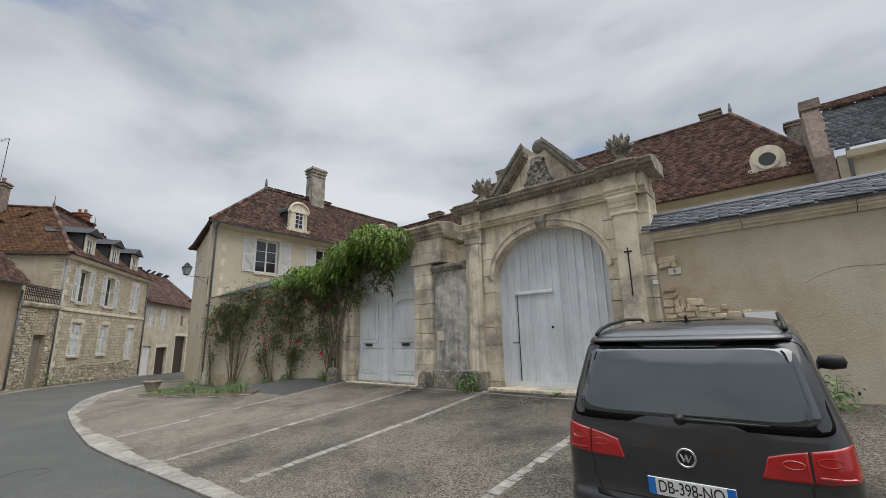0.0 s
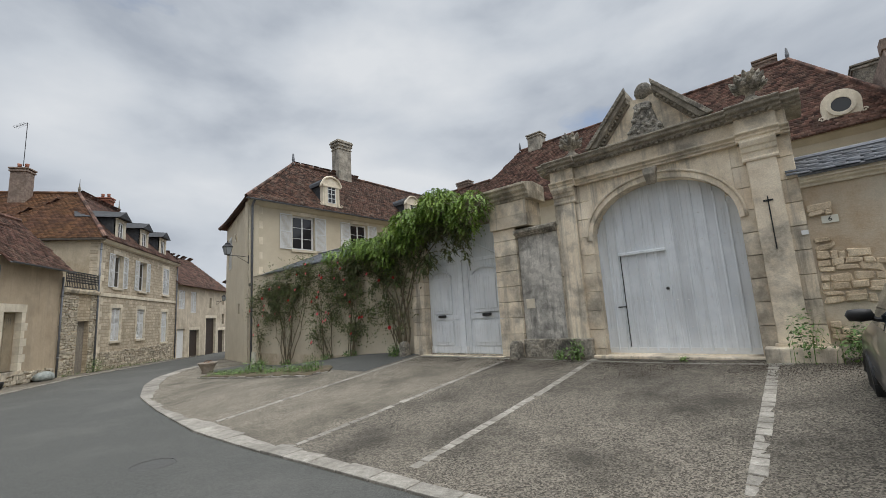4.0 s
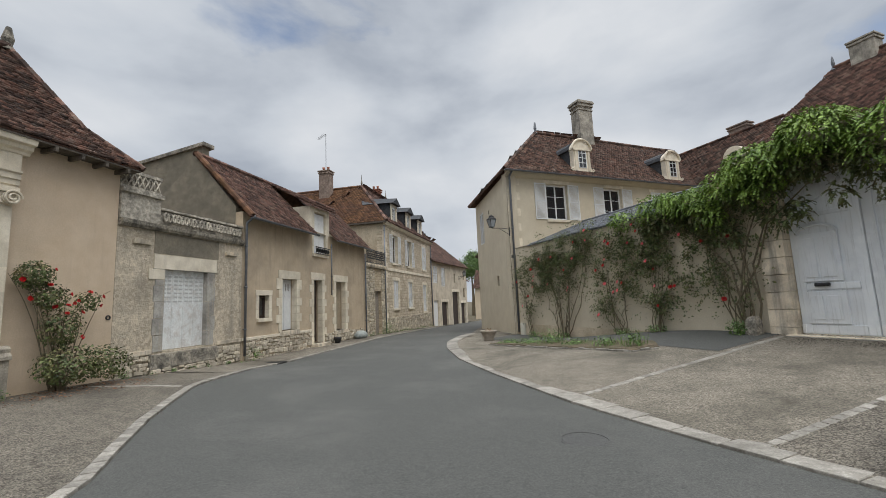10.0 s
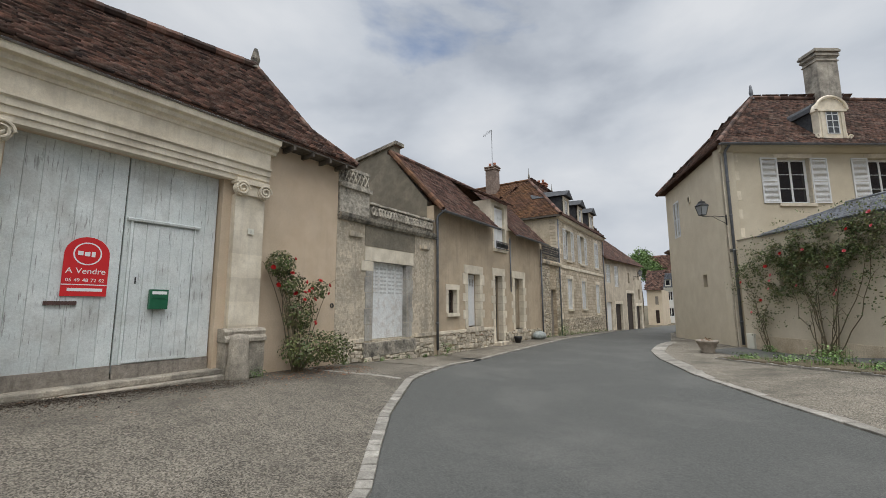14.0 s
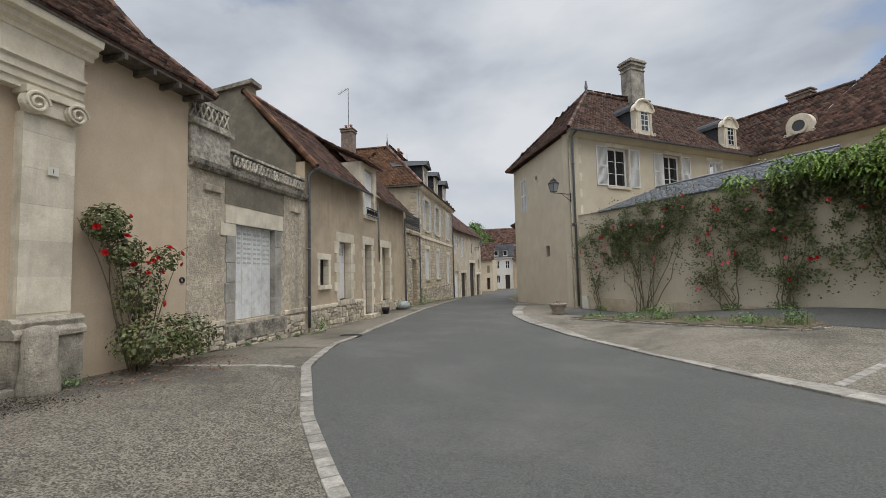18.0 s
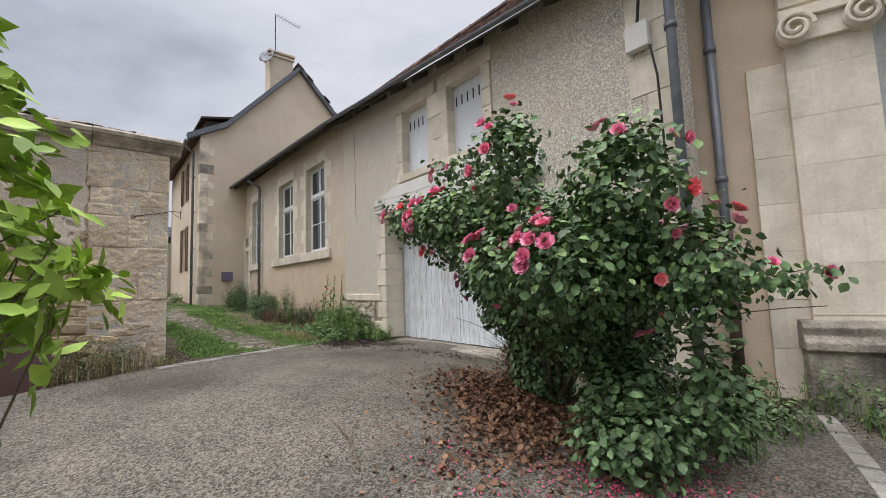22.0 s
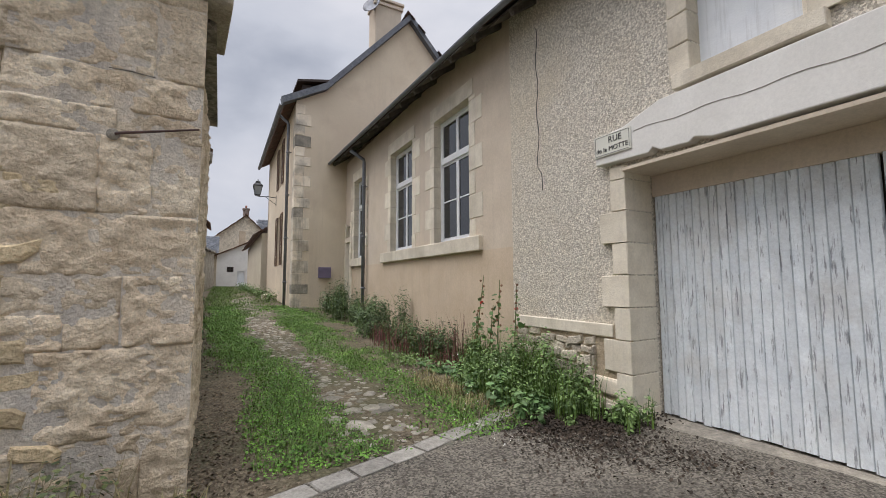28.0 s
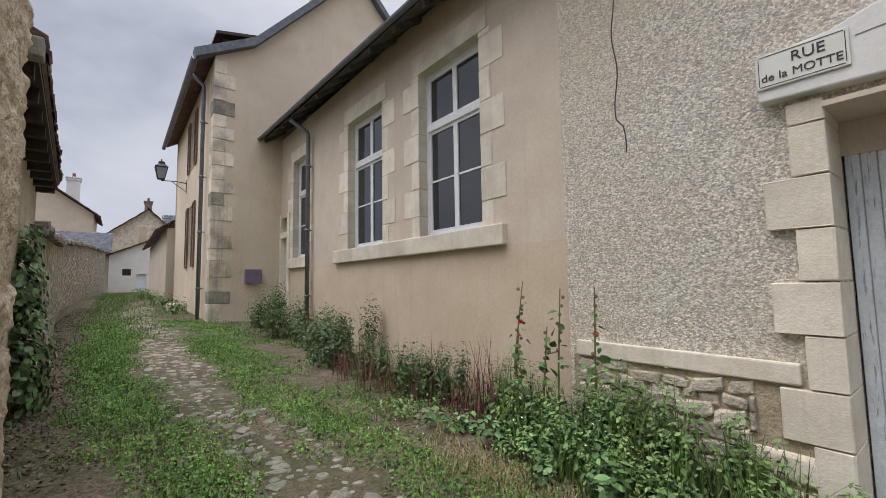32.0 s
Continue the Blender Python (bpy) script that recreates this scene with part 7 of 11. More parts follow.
def bulls_eye(m):
    d = thing("bulls_eye_dormer", "round bull's-eye stone dormer on the manor roof", "dormer", m, "bull's-eye dormers")
    out = [(-1.0, 0), (1.0, 0), (1.0, 0.35), (0.8, 0.5)] + [(0.85 * math.cos(t), 1.15 + 0.85 * math.sin(t)) for t in np.linspace(0, math.pi, 13)] + [(-0.8, 0.5), (-1.0, 0.35)]
    part("front", Geo().prism(out, -0.06, 0.5), STONE_PALE, d, bevel=0.015)
    part("ring", Geo().lathe([(0.42, -0.1), (0.62, -0.1), (0.62, 0.05), (0.42, 0.05), (0.42, -0.1)], 24, m=pose(0, -0.1, 1.1, 90)), STONE_PALE, d)
    part("pane", Geo().lathe([(0, 0), (0.45, 0), (0.45, 0.01), (0, 0.01)], 24, m=pose(0, -0.07, 1.1, 90)), PANE, d)
    for s_ in (-1, 1):
        part("scroll", Geo().tube([(s_ * (0.86 + 0.13 * math.cos(t) * (1 - t / 9)), -0.08, 0.5 + 0.15 * math.sin(t) * (1 - t / 9)) for t in np.linspace(0, 7, 16)], 0.04, 5), STONE_PALE, d)
    part("sill", Geo().box(-1.08, 1.08, -0.16, 0.3, -0.02, 0.14), STONE_PALE, d, bevel=0.015)
    part("dormer_roof", Geo().loft([[(0.9 * math.cos(t), y, 1.15 + 0.9 * math.sin(t)) for t in np.linspace(0, math.pi, 9)] for y in (0.45, 2.6)]), TILE, d)


bulls_eye(ME @ pose(24.1, 14.5, 8.5) @ Matrix.Scale(0.78, 4))
bulls_eye(ME @ pose(2.5, 14.6, 8.6) @ Matrix.Scale(0.78, 4))
# house behind, far right
SB_ = thing("mansard_house", "tall house with a slate mansard roof behind the long wall", "house", ME @ pose(26.7, 12.9, 0))
part("wall", Geo().box(-0.5, 10, 0.02, 9, 0, 8.3), CREAM, SB_)
part("eave_cornice", Geo().rail([(0, 8.0), (-0.25, 8.1), (-0.35, 8.35), (0, 8.4)], -0.2, 10), STONE_PALE, SB_)
tiles("mansard_slope", [(-0.6, -0.2, 8.55), (10, -0.2, 8.55), (10, 0.9, 10.7), (-0.5, 0.9, 10.7)], SLATE, SB_, 0.25, 0.16, 0.008)
part("end_wall", Geo().prism([(-0.15, 0), (9, 0), (9, 8.4), (8, 10.95), (0.9, 10.95), (-0.15, 8.4)], -1.15, -0.55, m=Matrix(((0, 1, 0, 0), (1, 0, 0, 0), (0, 0, 1, 0), (0, 0, 0, 1)))), OLDBRICK, SB_)
tiles("upper_slope", [(-0.6, 0.75, 10.72), (10, 0.75, 10.72), (10, 3.0, 11.9), (-0.6, 3.0, 11.9)], TILE_RED, SB_, 0.25, 0.18)
stone_dormer(ME @ pose(28.75, 12.75, 8.8) @ Matrix.Scale(0.86, 4), "arched stone dormer in a slate mansard", "stone dormers")
part("chimney_stub", Geo().box(-1.2, -0.5, 0.8, 1.5, 10.9, 11.35), OLDBRICK, SB_, bevel=0.02)
downpipe(-0.15, 6.0, 8.3, SB_, y=-0.1, r=0.06, top=0.3)
# ---- south wing and lane: local x runs north, so the lane lies at negative x; y goes into the building ----
MB = pose(-14.95, 3.0, 0, 0, 0, 69)
bp = lambda x, y, z: tuple(MB @ Vector((x, y, z)))
SW = thing("school_wing", "long wing with roughcast and ochre render under a tile roof", "building", MB)
gar = (-5.88, -2.3, -0.3, 2.86)
hay = [(-5.15, -4.3, 3.6, 4.92), (-3.72, -2.85, 3.6, 4.92)]
part("roughcast_wall", wall_geo(-7.85, 0.0, -0.6, 5.3, 0.5, [gar] + hay), ROUGHCAST, SW, "white roughcast render")
win_b = [(-10.4, -9.05, 2.45, 4.95), (-12.85, -11.5, 2.45, 4.95), (-16.1, -15.1, 2.45, 4.95)]
part("ochre_wall", wall_geo(-17.1, -7.852, 0.0, 2.2, 0.5, [(-17.05, -16.5, 0.3, 2.3)], y=0.012), OCHRE, SW, "smooth ochre render")
part("tan_wall", wall_geo(-17.1, -7.852, 2.201, 5.82, 0.5, win_b + [(-17.05, -16.5, 2.1, 3.6)], y=0.014), OCHRE_PALE, SW, "paler tan render")
# added back wall; a dark colour stands in for the unlit room
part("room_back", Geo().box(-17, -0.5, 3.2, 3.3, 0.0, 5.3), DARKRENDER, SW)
part("garage_soffit", Geo().box(-5.88, -2.3, 0.4, 0.5, 2.6, 2.83).box(-5.88, -2.3, -0.09, 0.5, 2.832, 2.866), OCHRE_PALE, SW, "tan render under the lintel")
# garage surround
z = 0.05
i = 0
while z < 2.84:
    hh = min(0.34, 2.92 - z)
    for s_, xx in ((0, gar[0]), (1, gar[1])):
        ww = 0.19 if i % 2 or z > 2.4 else 0.34
        block("jamb_stone", xx - ww + 0.005 if not s_ else xx - 0.005, -0.05, z, ww, 0.42, hh - 0.006, STONE_PALE, SW)
    z += hh
    i += 1
part("lintel", Geo().prism([(-6.19, 2.955), (-5.55, 2.93), (-5.5, 2.975), (-5.42, 2.925), (-5.15, 2.915), (-5.1, 2.95), (-4.95, 2.905), (-1.75, 2.87), (-1.75, 3.2), (-2.0, 3.42), (-5.42, 3.42), (-5.82, 3.29), (-6.19, 3.27)], -0.11, 0.3), WHITEWALL, SW, "cracked white painted lintel", bevel=0.012)
part("lintel_crack", Geo().tube([(-5.7 + t * 3.0, -0.111, 3.2 - 0.05 * t + 0.012 * math.sin(t * 31)) for t in np.linspace(0, 1, 22)], 0.004, 4), BAREWOOD, SW)
part("threshold", Geo().box(-5.86, -2.31, -0.1, 0.55, -0.4, 0.28), PEDESTAL, SW, "concrete garage sill", bevel=0.02)
for a, b, n_r in ((-5.87, -4.1, 22), (-4.08, -2.31, 24)):
    gl = thing("garage_leaf", "tall wooden garage leaf in pale blue-white peeling paint", "garage door", MB, "garage door leaves")
    w_ = (b - a) / n_r
    for k in range(n_r):
        lo = 0.29 + random.uniform(0, 0.02)
        dy = random.gauss(0, 0.003)
        prof = [(-0.5, 0.04), (-0.5, 0.016), (-0.44, 0.003), (-0.2, -0.001), (0.2, -0.001), (0.44, 0.003), (0.5, 0.016), (0.5, 0.04)]
        part("board", Geo().loft([[(a + (k + 0.5 + px * 0.988) * w_, 0.42 + py + dy, z) for px, py in prof] for z in (lo, 2.61)]), GARAGEWOOD, gl)
NP = thing("no_parking_sign", "faded round no parking sticker on the garage door", "sign", MB @ pose(-3.735, 0.412, 2.2))
part("ring", Geo().lathe([(0.125, -0.002), (0.15, -0.002), (0.15, 0.002), (0.125, 0.002), (0.125, -0.002)], 28, m=pose(0, 0, 0, 90)), FADED, NP)
part("bar", Geo().box(-0.13, 0.13, -0.003, 0.0, -0.012, 0.012, pose(0, 0, 0, 0, 40, 0)), FADED, NP)
for o in hay:
    surround(*o, SW, STONE_PALE, w=0.2, lintel=0.25, h=0.3, teeth=False, proud=0.04)
    hs = part("loft_shutter", Geo().box(o[0], o[1], 0.14, 0.18, o[2], o[3]), BLUEWOOD, SW, "pale plank loft shutter")
    for k in range(6):
        xx = o[0] + (o[1] - o[0]) * (k + 0.5) / 6
        # near-black strips stand in for the shade of cut slots
        part("slot", Geo().box(xx - 0.012, xx + 0.012, 0.132, 0.142, o[3] - 0.38, o[3] - 0.2), IRON, hs)
for q_ in range(3):
    block("jamb_stone", -4.28, -0.044, 3.6 + q_ * 0.44, 0.54, 0.3, 0.433, STONE_PALE, SW)
part("wall_head", Geo().prism([(-7.85, 5.301), (-1.6, 5.301), (-7.85, 5.8)], 0.002, 0.48), ROUGHCAST, SW)
part("stone_band", Geo().box(-7.75, -6.1, -0.05, 0.0, 1.08, 1.22), STONE_PALE, SW, bevel=0.012)
quoins(-0.02, 0.4, 4.9, SW, STONE_PALE, right=True, long=0.46, short=0.26, h=0.42, proud=0.012)
# tall windows
for k, o in enumerate(win_b):
    zz, j = o[2] - 0.1, 0
    while zz < o[3]:
        ww = 0.42 if j % 2 else 0.2
        hh = min(0.42, o[3] - zz + 0.001)
        block("jamb_stone", o[0] - ww + 0.005, 0.006, zz, ww, 0.3, hh - 0.006, STONE_PALE, SW)
        block("jamb_stone", o[1] - 0.005, 0.006, zz, ww, 0.3, hh - 0.006, STONE_PALE, SW)
        zz += 0.42
        j += 1
    block("lintel", o[0] - 0.15, -0.006, o[3] - 0.005, o[1] - o[0] + 0.3, 0.3, 0.3, STONE_PALE, SW)
    window(*o, SW, depth=0.16, leaves=2, bars=2, transom=0.85)
part("sill", Geo().box(-13.4, -8.65, -0.07, 0.2, 2.2, 2.45), STONE_PALE, SW, "long pale stone window sill", bevel=0.015)
part("sill", Geo().box(-16.35, -14.9, -0.07, 0.2, 2.2, 2.45), STONE_PALE, SW, bevel=0.015)
part("side_door", Geo().box(-17.04, -16.51, 0.15, 0.2, 0.3, 3.0), WHITEWOOD, SW, "white narrow door", bevel=0.01)
part("door_frame", Geo().box(-17.1, -17.0, -0.02, 0.2, 0.3, 3.7).box(-16.5, -16.3, -0.02, 0.2, 0.3, 3.7).box(-17.0, -16.5, -0.02, 0.2, 3.05, 3.2), STONE_PALE, SW)
# rubble plinth below the band: uneven stones
rubble(SW, -7.75, -6.35, 0.1, 1.07, -0.002, RUBBLE_WHITE, 0.12, 0.1, 0.3)
rubble(SW, -6.45, -5.95, 0.05, 0.62, -0.01, STONE, 0.3, 0.3, 0.5, "plinth_stone")
part("plinth_mortar", Geo().box(-7.8, -5.98, -0.012, 0.0, -0.2, 1.08), MORTAR, SW)
# roof
SRF = thing("school_wing_roof", "brown clay tile roof over the long wing with wooden eaves", "roof")
EAVE = ((0.35, -0.42, 4.93), (-7.86, -0.5, 5.47), (-17.7, -0.55, 5.8))       # the eave climbs, and kinks where the render changes
RIDGE = ((0.35, 2.1, 7.35), (-7.86, 2.1, 7.62), (-17.7, 2.1, 7.85))
for (ea, eb), (ra, rb) in zip(zip(EAVE, EAVE[1:]), zip(RIDGE, RIDGE[1:])):
    tiles("tile_slope", [bp(*eb), bp(*ea), bp(*ra), bp(*rb)], TILE, SRF, 0.17, 0.12, 0.02)
    ridge("ridge_tiles", bp(*rb), bp(*ra), TILE, SRF)
    gutter(bp(eb[0], eb[1] - 0.05, eb[2] - 0.02), bp(ea[0], ea[1] - 0.05, ea[2] - 0.02), SRF, 0.05)
    ang = math.degrees(math.atan2(eb[2] - ea[2], ea[0] - eb[0]))
    EVM = MB @ pose(ea[0], 0, ea[2], 0, ang, 0)
    ln_ = (ea[0] - eb[0]) / math.cos(radians(ang))
    y0_, y1_ = ea[1] + 0.02, 0.06
    lift = (y1_ - y0_) * 0.7
    part("eaves_board", Geo().loft([[(-ln_, y0_, -0.05), (-ln_, y1_, lift - 0.05), (-ln_, y1_, lift - 0.02), (-ln_, y0_, -0.02)], [(0, y0_, -0.05), (0, y1_, lift - 0.05), (0, y1_, lift - 0.02), (0, y0_, -0.02)]], m=EVM), EAVESWOOD, SRF)
    for k in range(int(ln_ / 0.74)):
        q_ = -0.2 - k * 0.74
        part("rafter_end", Geo().loft([[(x_, y0_ + 0.03, -0.13), (x_, y1_, lift - 0.15), (x_, y1_, lift - 0.052), (x_, y0_ - 0.01, -0.052)] for x_ in (q_, q_ - 0.08)], m=EVM), EAVESWOOD, SRF)
tiles("back_slope", [bp(0.35, 4.8, 4.9), bp(-17.3, 4.8, 5.25), bp(-17.3, 2.3, 7.6), bp(0.35, 2.3, 7.1)], TILE, SRF, 0.5, 0.4)
downpipe(-14.75, 0.6, 5.25, SW, y=-0.1, r=0.05, top=0.42, rust=0.5)
downpipe(0.05, 0.1, 4.75, SW, y=-0.12, r=0.05, top=0.4, rust=0.0)
downpipe(3.38, 0.0, 4.55, GH, y=-0.07, r=0.05, rust=1.9)
EB = thing("meter_box", "small grey white electric box with cables on the corner", "electric box", MB @ pose(-0.32, -0.02, 3.95))
part("body", Geo().box(-0.13, 0.13, -0.1, 0, 0, 0.3), WHITEWALL, EB, bevel=0.01)
part("cable", Geo().tube([(0.02, -0.08, 0.3), (0.1, -0.14, 0.7), (0.15, -0.15, 1.3)], 0.018, 6).tube([(0.13, -0.06, 0.0), (0.2, -0.1, -0.4), (0.22, -0.1, -1.6)], 0.014, 6), IRON, EB)
lantern(MB @ pose(-0.02, -0.05, 4.92, 0, 0, 10), 0.8)
PL = thing("street_plaque", "cream enamel street plaque reading rue de la motte", "sign", MB @ pose(-5.957, -0.113, 3.15, 0, 0.7, 0))
part("plate", Geo().box(-0.232, 0.232, -0.012, 0.0, -0.118, 0.118), PLAQUE, PL, bevel=0.004)
part("border", Geo().box(-0.21, 0.21, -0.0145, -0.012, 0.1, 0.104).box(-0.21, 0.21, -0.0145, -0.012, -0.104, -0.1).box(-0.216, -0.212, -0.0145, -0.012, -0.094, 0.094).box(0.212, 0.216, -0.0145, -0.012, -0.094, 0.094), SIGNBLACK, PL)
text("lettering", "RUE", 0.095, SIGNBLACK, PL, pose(0.04, -0.0145, 0.045, 90))
text("lettering", "de la MOTTE", 0.074, SIGNBLACK, PL, pose(0.0, -0.0145, -0.05, 90))
part("crack", Geo().tube([(-7.25 + 0.02 * math.sin(z * 9) + (0.05 if z < 3.2 else 0), 0.0, z) for z in np.linspace(2.9, 5.2, 30)], 0.007, 4), IRON, SW, "crack in the render")

# lane house with a tall gable
AH = thing("lane_house", "tall ochre gabled house with stone quoins and a slate verge", "house", MB @ pose(-17.1, -1.7, 0))
gm = Matrix(((0, 1, 0, 0), (1, 0, 0, 0), (0, 0, 1, 0), (0, 0, 0, 1)))
part("gable_wall", Geo().prism([(0, 0.2), (0, 7.75), (0.95, 8.28), (4.05, 11.7), (7.15, 8.28), (8.1, 7.75), (8.1, 0.2)], -0.45, 0.0, m=gm), CREAM_WARM, AH)
fr_ = [(-4.2, -3.2, 2.4, 4.4), (-4.2, -3.2, 5.6, 7.3)]
part("street_wall", wall_geo(-8.5, -0.45, 0.2, 7.75, 0.45, fr_), CREAM_WARM, AH)
part("end_wall", Geo().prism([(0, 0.2), (0, 7.8), (4.05, 11.7), (8.1, 7.8), (8.1, 0.2)], -8.5, -8.1, m=gm), OCHRE_DULL, AH)
for o in fr_:
    window(*o, AH, depth=0.2, bars=3)
    louvre("shutter", o[0] - 0.52, o[0] - 0.02, o[2], o[3], AH, SHUTBROWN)
    louvre("shutter", o[1] + 0.02, o[1] + 0.52, o[2], o[3], AH, SHUTBROWN)
zq, j = 0.3, 0
while zq < 7.6:
    hh = random.uniform(0.3, 0.42)
    w = 0.5 if j % 2 else 0.3
    block("quoin", -0.42, -0.02, zq, 0.44, w, hh - 0.012, STONE if j % 7 != 3 else PEDESTAL, AH)
    zq += hh
    j += 1
LHR = thing("lane_house_roof", "tile roof with a slate edged gable verge", "roof", MB @ pose(-17.1, -1.7, 0))
tiles("tile_slope", [(-8.6, -0.4, 7.62), (0.1, -0.4, 7.62), (0.1, 0.95, 8.42), (-8.6, 0.95, 8.42)], TILE, LHR, 0.25, 0.16)
tiles("tile_slope", [(-8.6, 0.95, 8.42), (0.1, 0.95, 8.42), (0.1, 4.05, 11.85), (-8.6, 4.05, 11.85)], TILE, LHR, 0.25, 0.16)
tiles("back_slope", [(0.1, 8.5, 7.55), (-8.6, 8.5, 7.55), (-8.6, 4.05, 11.85), (0.1, 4.05, 11.85)], TILE, LHR, 0.4, 0.3)
for sgn in (-1, 1):
    part("verge", Geo().prism([(4.05 + sgn * 4.5, 7.52), (4.05 + sgn * 3.1, 8.28), (4.05, 11.72), (4.05, 11.97), (4.05 + sgn * 3.13, 8.5), (4.05 + sgn * 4.55, 7.72)], -0.12, 0.2, m=gm), SLATE, LHR, "blue grey slate verge")
gutter((-8.6, -0.48, 7.52), (0.1, -0.48, 7.52), LHR, 0.07)
downpipe(-0.9, 0.8, 7.2, AH, y=-0.12, r=0.05, top=0.3)
chimney(AH, -0.6, 3.3, 10.6, 12.5, 0.75, 1.05, OCHRE_PALE, 0)
part("satellite_dish", Geo().lathe([(0.0, 0), (0.2, 0.03), (0.36, 0.12), (0.37, 0.13), (0.2, 0.05), (0, 0.02)], 18, m=pose(-0.3, 2.7, 12.1, 70, 0, 40)).tube([(-0.4, 2.9, 11.8), (-0.3, 2.75, 12.1)], 0.03, 6), ZINC, AH, smooth=True)
aerial(AH, -0.5, 3.1, 12.3, 2.2, 100)
part("dormer", Geo().box(-2.4, -0.8, 0.3, 2.5, 8.0, 8.75).loft([[(-2.6, 0.1, 8.72), (-0.6, 0.1, 8.72), (-0.6, 3, 9.3), (-2.6, 3, 9.3)], [(-2.6, 0.1, 8.8), (-0.6, 0.1, 8.8), (-0.6, 3, 9.4), (-2.6, 3, 9.4)]]), BROWNWOOD, AH)
MBX = thing("mauve_letter_box", "mauve metal letter box on the gable wall", "letter box", MB @ pose(-17.08, -0.7, 1.85))
part("body", Geo().box(0, 0.14, -0.2, 0.2, 0, 0.36), LILAC, MBX, bevel=0.012)
part("flap", Geo().box(0.14, 0.15, -0.17, 0.17, 0.26, 0.33), LILAC, MBX)
lantern(MB @ pose(-22.2, -1.7, 5.4), 0.75)
part("door_stone", Geo().box(-4.9, -4.2, -0.5, 0.0, 0.5, 1.25), STONE, AH, bevel=0.04)

# stone wall at the mouth of the lane: local x runs east from its corner, y points to the street
STW = pose(-13.5, -4.1, 0, 0, 0, -17.2)
ST = thing("old_stone_wall", "weathered rubble and ashlar wall end with a heavy cornice", "wall", STW)
part("core", Geo().box(0.03, 14, -0.6, -0.024, -0.4, 3.58), MORTAR, ST)
xc = -0.15
for k, wc in enumerate((1.12, 0.96, 1.2, 1.05, 1.3, 1.1, 1.25, 1.2, 1.3, 1.25, 1.3, 1.2)):
    dz = random.gauss(0, 0.008)
    part("cornice_stone", Geo().rail([(0.02, 3.58), (0.045, 3.6 + dz), (0.05, 3.635 + dz), (0.09, 3.665 + dz), (0.135, 3.70 + dz), (0.14, 3.725 + dz), (0.17, 3.73 + dz), (0.178, 3.79 + dz), (0.12, 3.83 + dz), (-0.25, 3.89 + dz), (-0.7, 3.86), (-0.7, 3.58)], xc, xc + wc - 0.008), CORNICE_OLD, ST, bevel=0.008)
    xc += wc
for k in range(26):
    # broken slate and moss lying along the top of the cornice
    a = random.uniform(-0.1, 4.8)
    part("moss", Geo().lathe([(0, 0.035), (0.5, 0.028), (0.85, 0.012), (1.0, 0)], 9, m=pose(a, random.uniform(-0.05, 0.1), 3.845, -8, 0, random.uniform(0, 360)) @ Matrix.Diagonal((random.uniform(0.08, 0.22), random.uniform(0.05, 0.09), 1, 1))), STONE_DARK, ST, "dark moss")
def weathered_block(x0, x1, z0, z1, depth, seed, pit):
    """A large cut stone with a worn, pitted face and rounded arrises; the face looks along +y."""
    u, v = np.linspace(x0, x1, max(4, int((x1 - x0) / 0.016))), np.linspace(z0, z1, max(4, int((z1 - z0) / 0.016)))
    U, V = np.meshgrid(u, v, indexing="ij")
    e = np.minimum(np.minimum(U - x0, x1 - U), np.minimum(V - z0, z1 - V)) + 0.008 * patch_noise(U, V, 0.07, seed + 3)
    Y = 0.012 - 0.008 * (1 - step01(e / 0.009)) + 0.011 * patch_noise(U, V, 0.3, seed) + 0.011 * patch_noise(U, V * 1.4, 0.09, seed + 1) + 0.007 * patch_noise(U, V, 0.035, seed + 2)
    Y -= pit * 0.02 * step01((patch_noise(U, V * 1.8, 0.08, seed + 4) + 0.6 * patch_noise(U, V * 2, 0.035, seed + 5) - 0.62) / 0.3)
    P = np.stack([U, Y, V], -1)
    rim = np.pad(P, ((1, 1), (1, 1), (0, 0)), mode="edge")
    rim[[0, -1], :, 1] = -depth
    rim[:, [0, -1], 1] = -depth
    a, b = rim.shape[:2]
    i = (np.arange(a - 1)[:, None] * b + np.arange(b - 1)).ravel()
    return mesh_np("ashlar_stone", rim.reshape(-1, 3), np.stack([i, i + 1, i + b + 1, i + b], 1), STONE_ROUGH, ST, smooth=True)


COURSES_ = ((-0.1, 0.3, (0.0, 0.5, 0.85)), (0.3, 0.785, (0.0, 0.25, 0.88)), (0.79, 1.295, (0.0, 0.74)), (1.3, 1.5, (0.38, 0.63, 1.0)), (1.505, 1.715, (0.38, 0.66, 1.0)), (1.3, 1.715, (0.0, 0.375)), (1.72, 2.085, (0.0, 0.95)),
            (2.09, 2.555, (0.0, 0.26, 0.52, 0.97)), (2.56, 2.72, (0.0, 0.45, 0.98)), (2.725, 2.965, (0.0, 0.96)), (2.97, 3.475, (0.0, 0.27, 1.0)), (3.48, 3.58, (0.0, 0.6, 1.02)))
for k, (za, zb, xs_) in enumerate(COURSES_):
    for xa, xb in zip(xs_, xs_[1:]):
        weathered_block(xa + 0.001, xb - 0.001, za - 0.0015, zb + 0.0015, 0.4 if xa == 0 else 0.1, 200 + 17 * k + int(xa * 50), 1.0 if random.random() < 0.7 else 0.25)
part("joint_mortar", Geo().box(0.004, 0.95, -0.03, 0.0065, -0.2, 3.57), OLDFACE, ST, "pale mortar flush with the stones")
SPK = thing("iron_spike", "thin rusty iron rod fixed to the old wall", "iron rod", STW)
